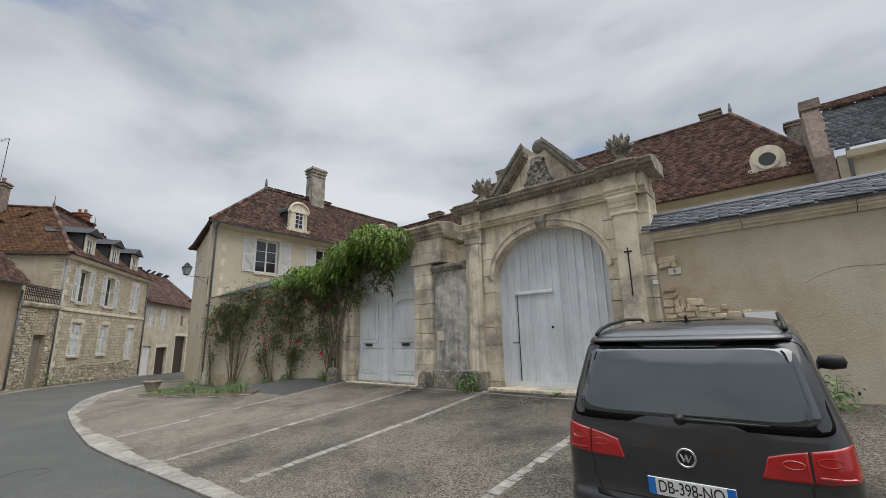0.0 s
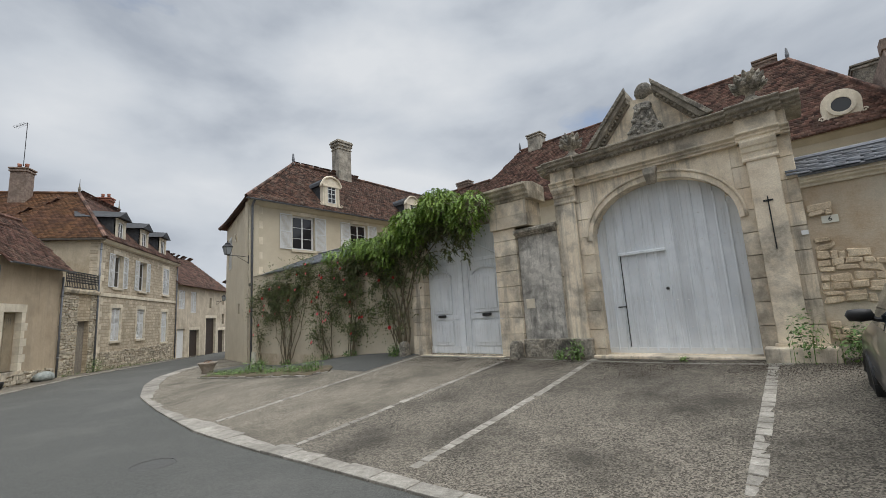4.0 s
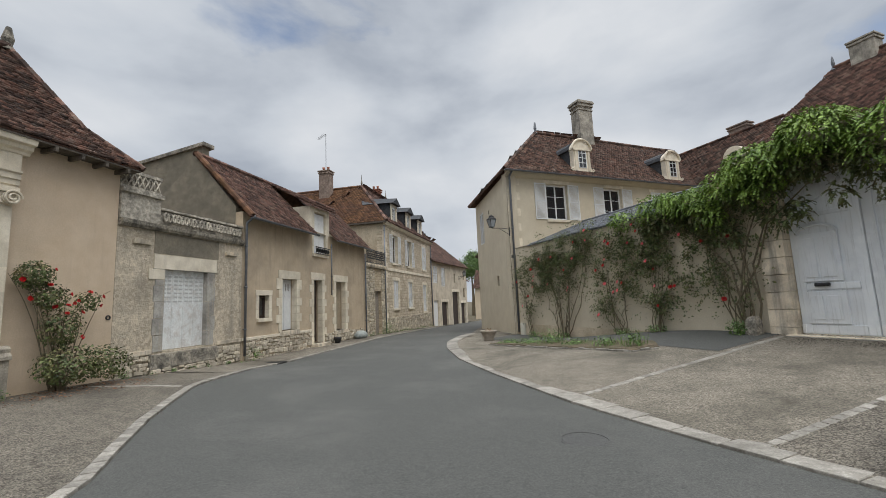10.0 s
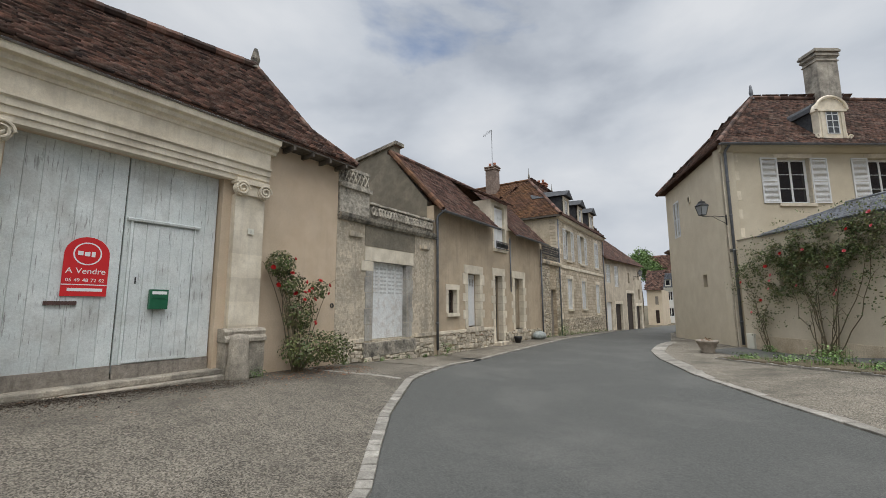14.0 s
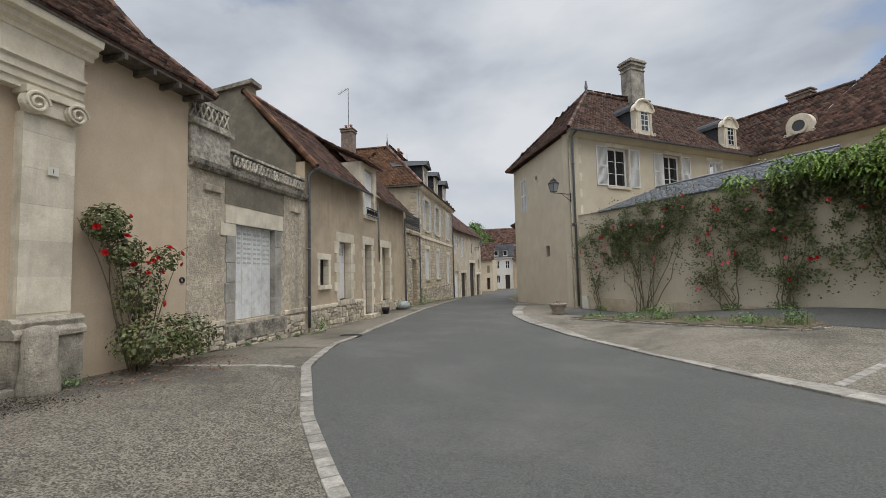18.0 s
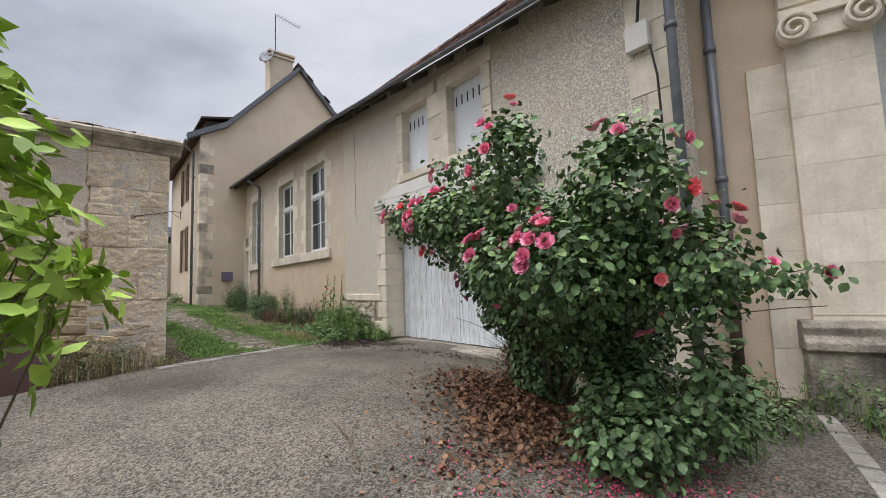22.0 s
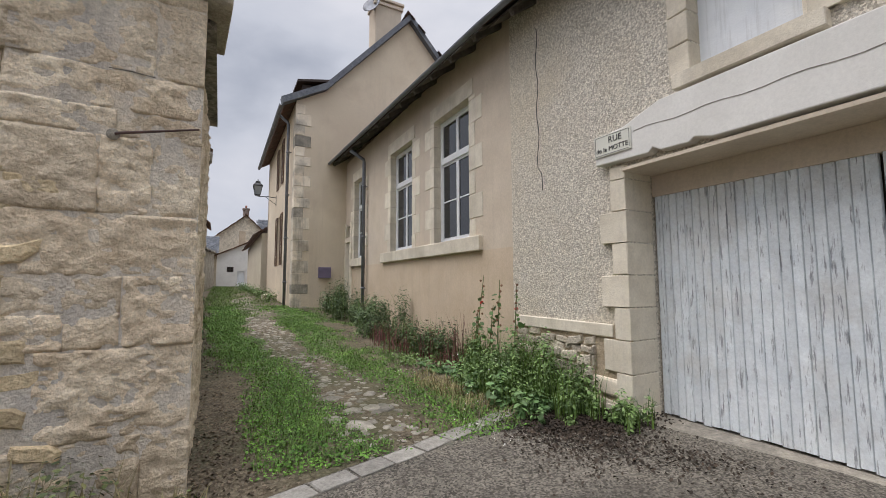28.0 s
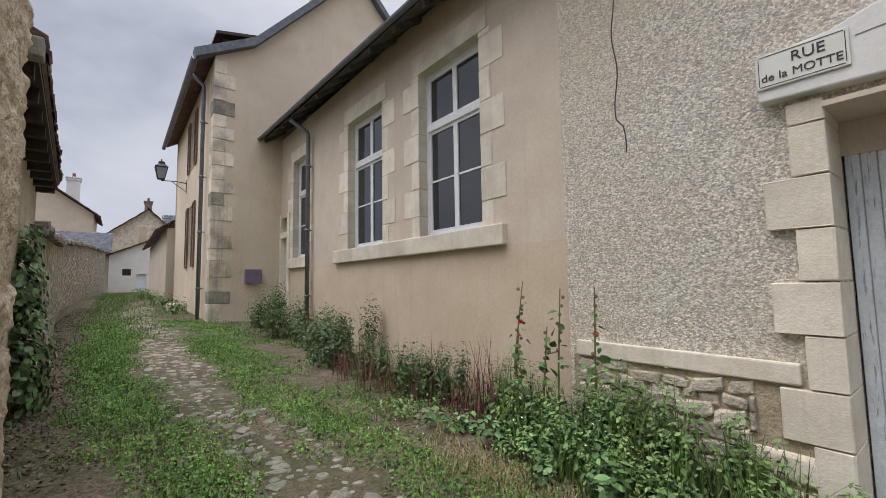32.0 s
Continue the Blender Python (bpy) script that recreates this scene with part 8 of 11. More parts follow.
part("rod", Geo().tube([(0.46, 0.02, 2.56), (0.44, 0.05, 2.565), (0.02, 0.06, 2.665)], [0.014, 0.009, 0.006], 6), RUSTPIPE, SPK)
part("socket", Geo().lathe([(0.03, -0.01), (0.035, 0.015), (0, 0.03)], 9, m=pose(0.46, 0.02, 2.56, -90)), STONE_DARK, SPK)
STR = thing("rubble_face", "golden rubble stones showing through fallen render", "wall", STW @ pose(0, 0, 0, 0, 0, 180))
rubble(STR, -4.6, -0.5, 0.0, 2.35, 0.03, RUBBLE, 0.125, 0.13, 0.4, mask=lambda x, z: -x > 0.78 + 0.12 * math.sin(z * 5))
# plaster skin over the stones, fallen away where the rubble shows
fx, fz = np.arange(0.0, 4.6, 0.018), np.arange(-0.2, 3.585, 0.018)
FX, FZ = np.meshgrid(fx, fz, indexing="ij")
bare = step01((FX - 0.52 - 0.28 * np.clip(FZ, 0, 2.2) - 0.1 * np.sin(FZ * 5) + 0.25 * patch_noise(FX, FZ, 0.3, 5)) / 0.12) * step01((2.1 + 0.22 * patch_noise(FX, FZ, 0.4, 3) - FZ) / 0.08)
bare = np.maximum(bare, step01((1.0 + 0.03 * patch_noise(FX, FZ, 0.1, 6) - FX) / 0.03))
fallen = step01((patch_noise(FX, FZ, 0.55, 8) + 0.5 * patch_noise(FX, FZ, 0.17, 9) - 0.25) / 0.15)
pits = step01((patch_noise(FX, FZ * 1.6, 0.13, 12) + 0.7 * patch_noise(FX, FZ, 0.05, 13) + 0.7 * patch_noise(FX, FZ, 0.5, 14) - 1.15) / 0.16)
FY = 0.02 - 0.035 * pits + 0.004 * patch_noise(FX, FZ, 0.035, 15) + 0.008 * patch_noise(FX, FZ, 0.6, 1) + 0.004 * patch_noise(FX, FZ, 0.16, 2) + 0.003 * patch_noise(FX, FZ, 0.06, 4) - 0.03 * fallen - 0.08 * bare
fa, fb = len(fx), len(fz)
fi = (np.arange(fa - 1)[:, None] * fb + np.arange(fb - 1)).ravel()
mesh_np("plaster_face", np.stack([FX, FY, FZ], -1).reshape(-1, 3), np.stack([fi, fi + 1, fi + fb + 1, fi + fb], 1), OLDFACE, ST, "stained cracked plaster", smooth=True)
for k, pts in enumerate(([(0.27, 2.965), (0.4, 2.975), (0.5, 2.97)], [(1.05, 3.28), (1.3, 3.33), (1.5, 3.24), (1.7, 3.27)], [(1.1, 2.9), (1.3, 2.95), (1.5, 2.9)])):
    part("crack", Geo().tube([(x, 0.019, z) for x, z in pts], [0.002] + [0.005] * (len(pts) - 2) + [0.002], 5), STONE_DARK, ST)
SIDE = pose(-13.5, -4.1, 0, 0, 0, 249)
SL = thing("lane_wall", "tall rough rendered wall of the lane in ochre and grey", "wall", SIDE)
part("wall", Geo().box(0.3, 2.3, 0.06, 0.6, -0.4, 3.3), STONE_ROUGH, SL)
gx, gzz = np.arange(0.28, 2.31, 0.013), np.arange(-0.2, 3.31, 0.013)
GX, GZ = np.meshgrid(gx, gzz, indexing="ij")
GY = 0.02 + 0.026 * step01((patch_noise(GX, GZ * 1.5, 0.2, 41) + 0.6 * patch_noise(GX, GZ, 0.08, 42) - 0.1) / 0.4) + 0.009 * patch_noise(GX, GZ, 0.05, 43) + 0.006 * patch_noise(GX, GZ, 0.026, 44) - 0.013 * step01((patch_noise(GX, GZ * 1.5, 0.045, 45) + 0.5 * patch_noise(GX, GZ, 0.3, 46) - 0.75) / 0.25)
na, nb_ = len(gx), len(gzz)
ni = (np.arange(na - 1)[:, None] * nb_ + np.arange(nb_ - 1)).ravel()
mesh_np("rough_face", np.stack([GX, GY, GZ], -1).reshape(-1, 3), np.stack([ni, ni + nb_, ni + nb_ + 1, ni + 1], 1), STONE_ROUGH, SL, "rough eroded stone face", smooth=True)
part("coping", Geo().rail([(-0.05, 3.5), (-0.05, 3.56), (0.3, 3.7), (0.65, 3.5)], 0.2, 2.3), STONE_DARK, SL)
BNM = SIDE @ pose(2.65, 0.0, 0, 0, 0, 3.6)
BN = thing("lane_barn", "low stone barn with a deep tiled eave along the lane", "building", BNM)
part("wall", Geo().box(-0.36, 4.5, 0.24, 0.7, -0.2, 3.22), OLDRENDER, BN)
part("end_wall", Geo().prism([(0.705, -0.2), (0.705, 3.3), (3.6, 5.2), (5.0, 5.2), (5.0, -0.2)], 4.2, 4.5, m=gm), OLDRENDER, BN)
part("near_end", Geo().prism([(0.705, -0.2), (0.705, 3.3), (3.6, 5.2), (5.0, 5.2), (5.0, -0.2)], -0.3, 0.0, m=gm), OLDRENDER, BN)
tiles("tile_slope", [(-0.1, 0.0, 3.3), (4.6, 0.0, 3.3), (4.6, 3.6, 5.5), (-0.1, 3.6, 5.5)], TILE, BN, 0.2, 0.14, 0.022)
part("eaves_board", Geo().box(0.0, 4.5, 0.03, 0.24, 3.17, 3.21), BROWNWOOD, BN)
part("end_beam", Geo().box(-0.12, 0.0, 0.0, 0.35, 3.14, 3.26), BAREWOOD, BN, "weathered grey beam end", bevel=0.01)
for k in range(10):
    part("rafter_end", Geo().box(0.08 + k * 0.46, 0.16 + k * 0.46, 0.05, 0.24, 3.08, 3.17), BROWNWOOD, BN)
FW = thing("field_wall", "weathered dry stone wall further down the lane", "wall", MB)
fw = [(12.4, 4.3, 0.4, 2.55), (16.0, 4.4, 0.5, 2.65), (20.0, 4.7, 0.6, 2.95), (24.0, 4.88, 0.8, 3.3), (31.0, 4.65, 0.9, 3.75), (41.5, 4.15, 1.0, 4.2)]
part("core", Geo().loft([[(-s, -o, z0), (-s, -o - 0.06, z1), (-s, -o - 0.5, z1), (-s, -o - 0.55, z0)] for s, o, z0, z1 in fw]), DRYSTONE, FW)
for (s0, o0, _, z0), (s1, o1, _, z1) in zip(fw, fw[1:]):
    n_ = int((s1 - s0) / 0.34)
    for k in range(n_):
        t = (k + 0.5) / n_
        part("cap_stone", Geo().box(-0.165, 0.165, -0.06, 0.56, -0.02, random.uniform(0.05, 0.13), pose(-(s0 + (s1 - s0) * t), -(o0 + (o1 - o0) * t) - 0.5, z0 + (z1 - z0) * t, random.gauss(0, 3), random.gauss(0, 4), random.gauss(0, 3))), STONE_DARK, FW, bevel=0.015)
FS = thing("field_shed", "small shed with a grey tiled lean-to roof by the lane", "building", MB @ pose(-41.9, -4.0, 0, 0, 0, 90))
part("wall", Geo().box(-3.4, -0.05, 0.3, 4.0, 0.8, 4.3), OLDRENDER, FS)
tiles("tile_slope", [(-3.6, 0.05, 4.25), (0.1, 0.05, 4.25), (0.1, 3.6, 5.9), (-3.6, 3.6, 5.9)], SLATE, FS, 0.25, 0.22, 0.02)
YH = thing("yard_house", "old house with a brown tile roof behind the field wall", "house", MB @ pose(-47.0, -4.9, 0, 0, 0, 90))
part("wall", Geo().prism([(-0.2, 0.8), (-0.2, 7.5), (-4.6, 10.7), (-9.0, 7.5), (-9.0, 0.8)], 0.0, 6.0), OCHRE_PALE, YH)
tiles("tile_slope", [(0.2, -0.35, 7.35), (0.2, 6.2, 7.35), (-4.6, 6.2, 10.9), (-4.6, -0.35, 10.9)], TILE, YH, 0.25, 0.2, 0.02)
tiles("tile_slope", [(-9.4, -0.35, 7.35), (-9.4, 6.2, 7.35), (-4.6, 6.2, 10.9), (-4.6, -0.35, 10.9)], TILE, YH, 0.25, 0.2, 0.02)
chimney(YH, -1.6, 2.0, 8.0, 10.6, 0.8, 0.6, WHITEWALL, 1)
SR = thing("slate_house", "distant house under a long slate roof", "house", MB @ pose(-66.0, 3.0, 0, 0, 0, 90))
part("wall", Geo().box(-2, 14, 0, 6, 0.5, 8.2), OCHRE_DULL, SR)
tiles("slate_slope", [(-2.3, -0.3, 8.1), (14.3, -0.3, 8.1), (14.3, 3, 11.0), (-2.3, 3, 11.0)], SLATE, SR, 0.5, 0.4, 0.02)
# houses at the far end of the lane
WH = thing("white_cottage", "small white cottage with a clay tile roof at the lane's end", "house", MB @ pose(-42.0, -4.0, 0, 0, 0, 90))
part("wall", wall_geo(0, 5.0, 0.5, 4.05, 0.4, [(0.75, 1.25, 2.65, 3.1), (1.55, 2.1, 1.3, 2.75)]), WHITEWALL, WH)
window(0.75, 1.25, 2.65, 3.1, WH, depth=0.1, bars=2, material=BROWNWOOD)
part("door", Geo().box(1.55, 2.1, 0.12, 0.17, 1.3, 2.75), BLUEWOOD, WH, "pale blue door")
part("gable", Geo().prism([(0, 4.051), (5, 4.051), (5, 6.4)], 0, 0.4), WHITEWALL, WH)
tiles("tile_slope", [(-0.35, -0.25, 3.95), (-0.35, 6, 3.95), (5.2, 6, 6.6), (5.2, -0.25, 6.6)], TILE_ORANGE, WH, 0.25, 0.2)
part("chimney", Geo().box(1.6, 2.1, 0.5, 1.0, 4.5, 6.2), OCHRE_DULL, WH, bevel=0.02)
FC = thing("far_cottage", "stone cottage with orange tiles beyond the lane", "house", MB @ pose(-55.0, -5.2, 0, 0, 0, 90))
part("wall", Geo().prism([(0, 0.5), (6, 0.5), (6, 7.5), (3.9, 9.4), (0, 6.2)], 0, 6), RUBBLE_WHITE, FC)
tiles("tile_slope", [(6.2, 6, 7.3), (6.2, -0.3, 7.3), (3.9, -0.3, 9.5), (3.9, 6, 9.5)], TILE_ORANGE, FC, 0.3, 0.25)
tiles("tile_slope", [(-0.3, -0.3, 6.0), (-0.3, 6, 6.0), (3.9, 6, 9.5), (3.9, -0.3, 9.5)], TILE_ORANGE, FC, 0.3, 0.25)
chimney(FC, 3.9, 1.0, 9.2, 10.4, 0.6, 0.6, OLDBRICK, 1)
SH2 = thing("lane_row", "plastered row of houses past the gabled house", "house", MB @ pose(-26.2, -1.9, 0))
part("wall", Geo().box(-12, -0.2, 0, 6, 0.3, 4.3), CREAM, SH2)
tiles("tile_slope", [(-12, -0.4, 4.2), (-0.1, -0.4, 4.2), (-0.1, 3, 6.4), (-12, 3, 6.4)], TILE, SH2, 0.3, 0.2)
EC = thing("electric_cabinet", "dark brown plastic electric cabinet against the stone wall", "electric cabinet", STW @ pose(1.85, 0.55, 0))
part("body", Geo().box(-0.55, 0.6, -0.38, 0.0, 0.1, 1.02), CABINET, EC, bevel=0.02)
part("lid", Geo().box(-0.58, 0.63, -0.42, 0.04, 1.02, 1.12), CABINET, EC, bevel=0.02)
part("door_seam", Geo().box(-0.5, 0.55, 0.0, 0.008, 0.2, 0.95), CABINET, EC, bevel=0.004)
part("base", Geo().box(-0.5, 0.55, -0.36, -0.02, -0.1, 0.1), SIGNWHITE, EC, "pale plastic foot")

# the far end of the street
FE = thing("end_house", "white house with a slate mansard closing the street", "house", pose(-13.5, 84, -1.6, 0, 0, 0))
eo = [(-1.6, -0.78, 3.7, 5.25), (0.26, 1.08, 3.7, 5.25), (-1.6, -0.75, 1.0, 2.5), (0.2, 1.08, -0.2, 2.55)]
part("wall", wall_geo(-2.15, 1.75, -1, 5.75, 0.5, eo), WHITEWALL, FE)
for o in eo[:3]:
    window(*o, FE, depth=0.15, bars=2)
    for a, b in ((o[0] - 0.32, o[0] - 0.02), (o[1] + 0.02, o[1] + 0.32)):
        part("shutter", Geo().box(a, b, -0.05, -0.01, o[2], o[3]), WHITEWOOD, FE)
part("door", Geo().box(0.2, 1.08, 0.2, 0.26, -0.6, 2.55), BROWNWOOD, FE)
part("eaves_moulding", Geo().box(-2.2, 1.8, -0.22, 0.0, 5.72, 5.9), WHITEWALL, FE)
tiles("slate_slope", [(-2.3, -0.25, 5.9), (1.9, -0.25, 5.9), (1.9, 1.0, 8.4), (-2.3, 1.0, 8.4)], SLATE, FE, 0.4, 0.3, 0.01)
for x_ in (-1.4, 0.3):
    dm = part("dormer", Geo().box(x_ - 0.42, x_ + 0.42, -0.2, 1.2, 6.1, 7.25), WHITEWALL, FE)
    part("dormer_pane", Geo().box(x_ - 0.3, x_ + 0.3, -0.22, -0.2, 6.3, 7.1), PANE, dm)
    part("dormer_top", Geo().box(x_ - 0.52, x_ + 0.52, -0.32, 1.3, 7.25, 7.36), SLATE_DARK, dm)
EO = thing("end_row_house", "low ochre house beside the white one", "house", pose(-13.5, 84, -1.6))
part("wall", Geo().box(1.77, 9, -0.3, 6, -1, 5.4), OCHRE_DULL, EO)
tiles("tile_slope", [(1.6, -0.7, 5.4), (9.2, -0.7, 5.4), (9.2, 3.0, 8.2), (1.6, 3.0, 8.2)], TILE, EO, 0.4, 0.3)
FT = thing("far_tile_house", "house with a red tile roof behind the street's end", "house", pose(-16, 92, -1.8))
part("wall", Geo().box(-2.6, 8, 0, 8, -1, 9.3), OCHRE_DULL, FT)
tiles("tile_slope", [(-2.0, -0.4, 9.1), (8.2, -0.4, 9.1), (8.2, 3.4, 12.9), (-3.2, 3.4, 12.9)], TILE_RED, FT, 0.5, 0.4)
OH = thing("ochre_end_house", "small ochre house with a brown door near the street's end", "house", pose(-16.6, 72, -1.3))
oo = [(1.08, 1.5, 2.7, 3.9), (1.03, 1.53, 0.0, 1.9)]
part("wall", wall_geo(0, 2.0, -0.8, 4.85, 0.4, oo), CREAM_WARM, OH)
part("side_wall", Geo().box(1.6, 2.0, 0.4, 9, -0.8, 4.85), CREAM_WARM, OH)
part("shutter", Geo().box(1.08, 1.5, 0.08, 0.12, 2.7, 3.9), BAREWOOD, OH)
part("door", Geo().box(1.03, 1.53, 0.15, 0.2, -0.3, 1.9), BROWNWOOD, OH)
tiles("tile_slope", [(-0.2, -0.35, 4.85), (2.2, -0.35, 4.85), (2.2, 4, 8.0), (-0.2, 4, 8.0)], TILE_OLD, OH, 0.3, 0.25)
RH = thing("row_house", "set back plastered street house with a dark tile roof", "house", pose(-15.95, 52.5, -1.0, 0, 0, 90))
part("wall", wall_geo(0, 9, -1, 5.2, 0.4, [(2, 3, 0.0, 2.2), (5.5, 6.8, -0.2, 2.3), (2, 2.9, 3.2, 4.4)]), CREAM, RH)
for o in ((2, 3, 0.0, 2.2), (5.5, 6.8, -0.2, 2.3), (2, 2.9, 3.2, 4.4)):
    part("door", Geo().box(o[0], o[1], 0.2, 0.25, o[2] - 0.4, o[3]), BROWNWOOD, RH)
tiles("tile_slope", [(-0.3, -0.4, 5.2), (9.2, -0.4, 5.2), (9.2, 3.6, 8.4), (-0.3, 3.6, 8.4)], TILE_OLD, RH, 0.4, 0.3)
NS = thing("north_row", "low stone house beyond the corner house", "house", pose(-9.4, 33.2, -0.6, 0, 0, -96))
part("wall", Geo().box(-14, 0, 0.0, 6, -1.5, 5.2), OCHRE_DULL, NS)
tiles("tile_slope", [(-14.3, -0.5, 5.2), (0.2, -0.5, 5.2), (0.2, 3, 7.6), (-14.3, 3, 7.6)], TILE, NS, 0.3, 0.2)

FTR = thing("far_tree", "round green tree above the roofs at the street's end", "tree", pose(-20.5, 92.0, -1.8))
part("trunk", Geo().tube([(0, 0, 0), (0.2, 0, 4), (0, 0.2, 9)], [0.4, 0.3, 0.1], 8), TWIG, FTR)
# ---- parked car: local x forward from the tail, y to its left, z up from the ground ----
MC = pose(2.49, 2.67, -0.25, 0, -4.0, 36.5)
CAR = thing("people_carrier", "dark grey people carrier parked facing the wall", "car", MC)
CZ = [0.24, 0.3, 0.38, 0.46, 0.54, 0.585, 0.61, 0.7, 0.85, 0.95, 1.05, 1.1, 1.17, 1.35, 1.5, 1.6, 1.655, 1.69, 1.73, 1.755, 1.765]
CZ = [z if z < 1.11 else 1.1 + (z - 1.1) * 1.075 for z in CZ]
CX0 = [0.12, 0.0, -0.07, -0.1, -0.1, -0.07, -0.045, -0.045, -0.04, -0.025, 0.0, 0.012, 0.04, 0.12, 0.195, 0.255, 0.29, 0.33, 0.48, 0.7, 0.95]
CX1 = [4.2, 4.3, 4.36, 4.38, 4.38, 4.37, 4.36, 4.32, 4.2, 4.0, 3.6, 3.45, 3.25, 2.85, 2.55, 2.35, 2.22, 2.12, 1.95, 1.75, 1.5]
CW = [0.82, 0.86, 0.885, 0.9, 0.9, 0.9, 0.902, 0.905, 0.905, 0.902, 0.893, 0.886, 0.87, 0.825, 0.787, 0.76, 0.735, 0.7, 0.62, 0.48, 0.25]
car_w = lambda z: float(np.interp(z, CZ, CW))


def tail(y, z, off=0.0):
    """The skin of the tail at that height and side, pushed out by off."""
    w, x0 = car_w(z), float(np.interp(z, CZ, CX0))
    q = min(abs(y), w * 0.9999)
    rc = min(0.15, w * 0.5)
    e = max(0.0, q - (w - rc))
    return (x0 + 0.035 * (q / w) ** 2 + rc - math.sqrt(max(rc * rc - e * e, 0)) - off, math.copysign(q, y), z)


def car_ring(z):
    w = car_w(z)
    x1 = float(np.interp(z, CZ, CX1))
    rc = min(0.15, w * 0.5)
    ys = [w * v for v in np.linspace(-1, 1, 11) * (1 - rc / w)]
    ar = [w - rc + rc * math.sin(a) for a in np.linspace(0.2, math.pi / 2, 7)]
    ys = [-v for v in ar[::-1]] + ys + ar
    back = [tail(y, z) for y in ys]
    fr = [(x1 - 0.6 * (1 - math.cos(a)) - 0.0, w * math.sin(a), z) for a in np.linspace(math.pi / 2, -math.pi / 2, 15)]
    return back + fr


part("body", Geo().loft([car_ring(z) for z in CZ]), CARPAINT, CAR, smooth=True)


def tail_patch(outline, off, rings=6, lip=0.02):
    """A fitted panel on the tail: an outline of (y, z), filled towards its middle."""
    cy, cz_ = sum(p[0] for p in outline) / len(outline), sum(p[1] for p in outline) / len(outline)
    rows_ = [[tail(cy + (y - cy) * k, cz_ + (z - cz_) * k, off) for y, z in outline] for k in np.linspace(0.04, 1, rings)]
    rows_.append([(x + lip + off, y, z) for x, y, z in rows_[-1]])
    return Geo().loft(rows_)


def soft_quad(w0, w1, z0, z1, p=0.2, n=56):
    """A trapezoid with rounded corners, half as wide as w0 below and w1 above."""
    out = []
    for k in range(n):
        a = (k + 0.5) * math.tau / n
        c, s = math.cos(a), math.sin(a)
        v = math.copysign(abs(s) ** p, s)
        out.append((math.copysign(abs(c) ** p, c) * (w0 + (w1 - w0) * (v + 1) / 2), (z0 + z1) / 2 + v * (z1 - z0) / 2))
    return out


def edge_run(pts, n=12):
    out = []
    for (a, b), (c, d) in zip(pts, pts[1:] + pts[:1]):
        out += [(a + (c - a) * k / n, b + (d - b) * k / n) for k in range(n)]
    return out


part("window_surround", tail_patch(soft_quad(0.835, 0.735, 1.115, 1.685, 0.16), 0.006, 8), BLACKTRIM, CAR, "black window border", smooth=True)
part("rear_window", tail_patch(soft_quad(0.775, 0.69, 1.165, 1.645, 0.2), 0.009, 10, 0.001), CARGLASS, CAR, "tinted rear window", smooth=True)
part("spoiler", Geo().loft([[(tail(y, 1.685)[0] - 0.045, y, 1.69), (tail(y, 1.685)[0] + 0.1, y, 1.685), (tail(y, 1.75)[0] + 0.1, y, 1.765), (tail(y, 1.7)[0] - 0.01, y, 1.722), (tail(y, 1.7)[0] - 0.05, y, 1.705)] for y in np.linspace(-0.7, 0.7, 15)]), CARPAINT, CAR, smooth=True)
part("gate_gap", tail_patch(soft_quad(0.64, 0.66, 0.575, 0.622, 0.3), 0.004), BLACKPLAST, CAR, "dark gap under the tailgate", smooth=True)
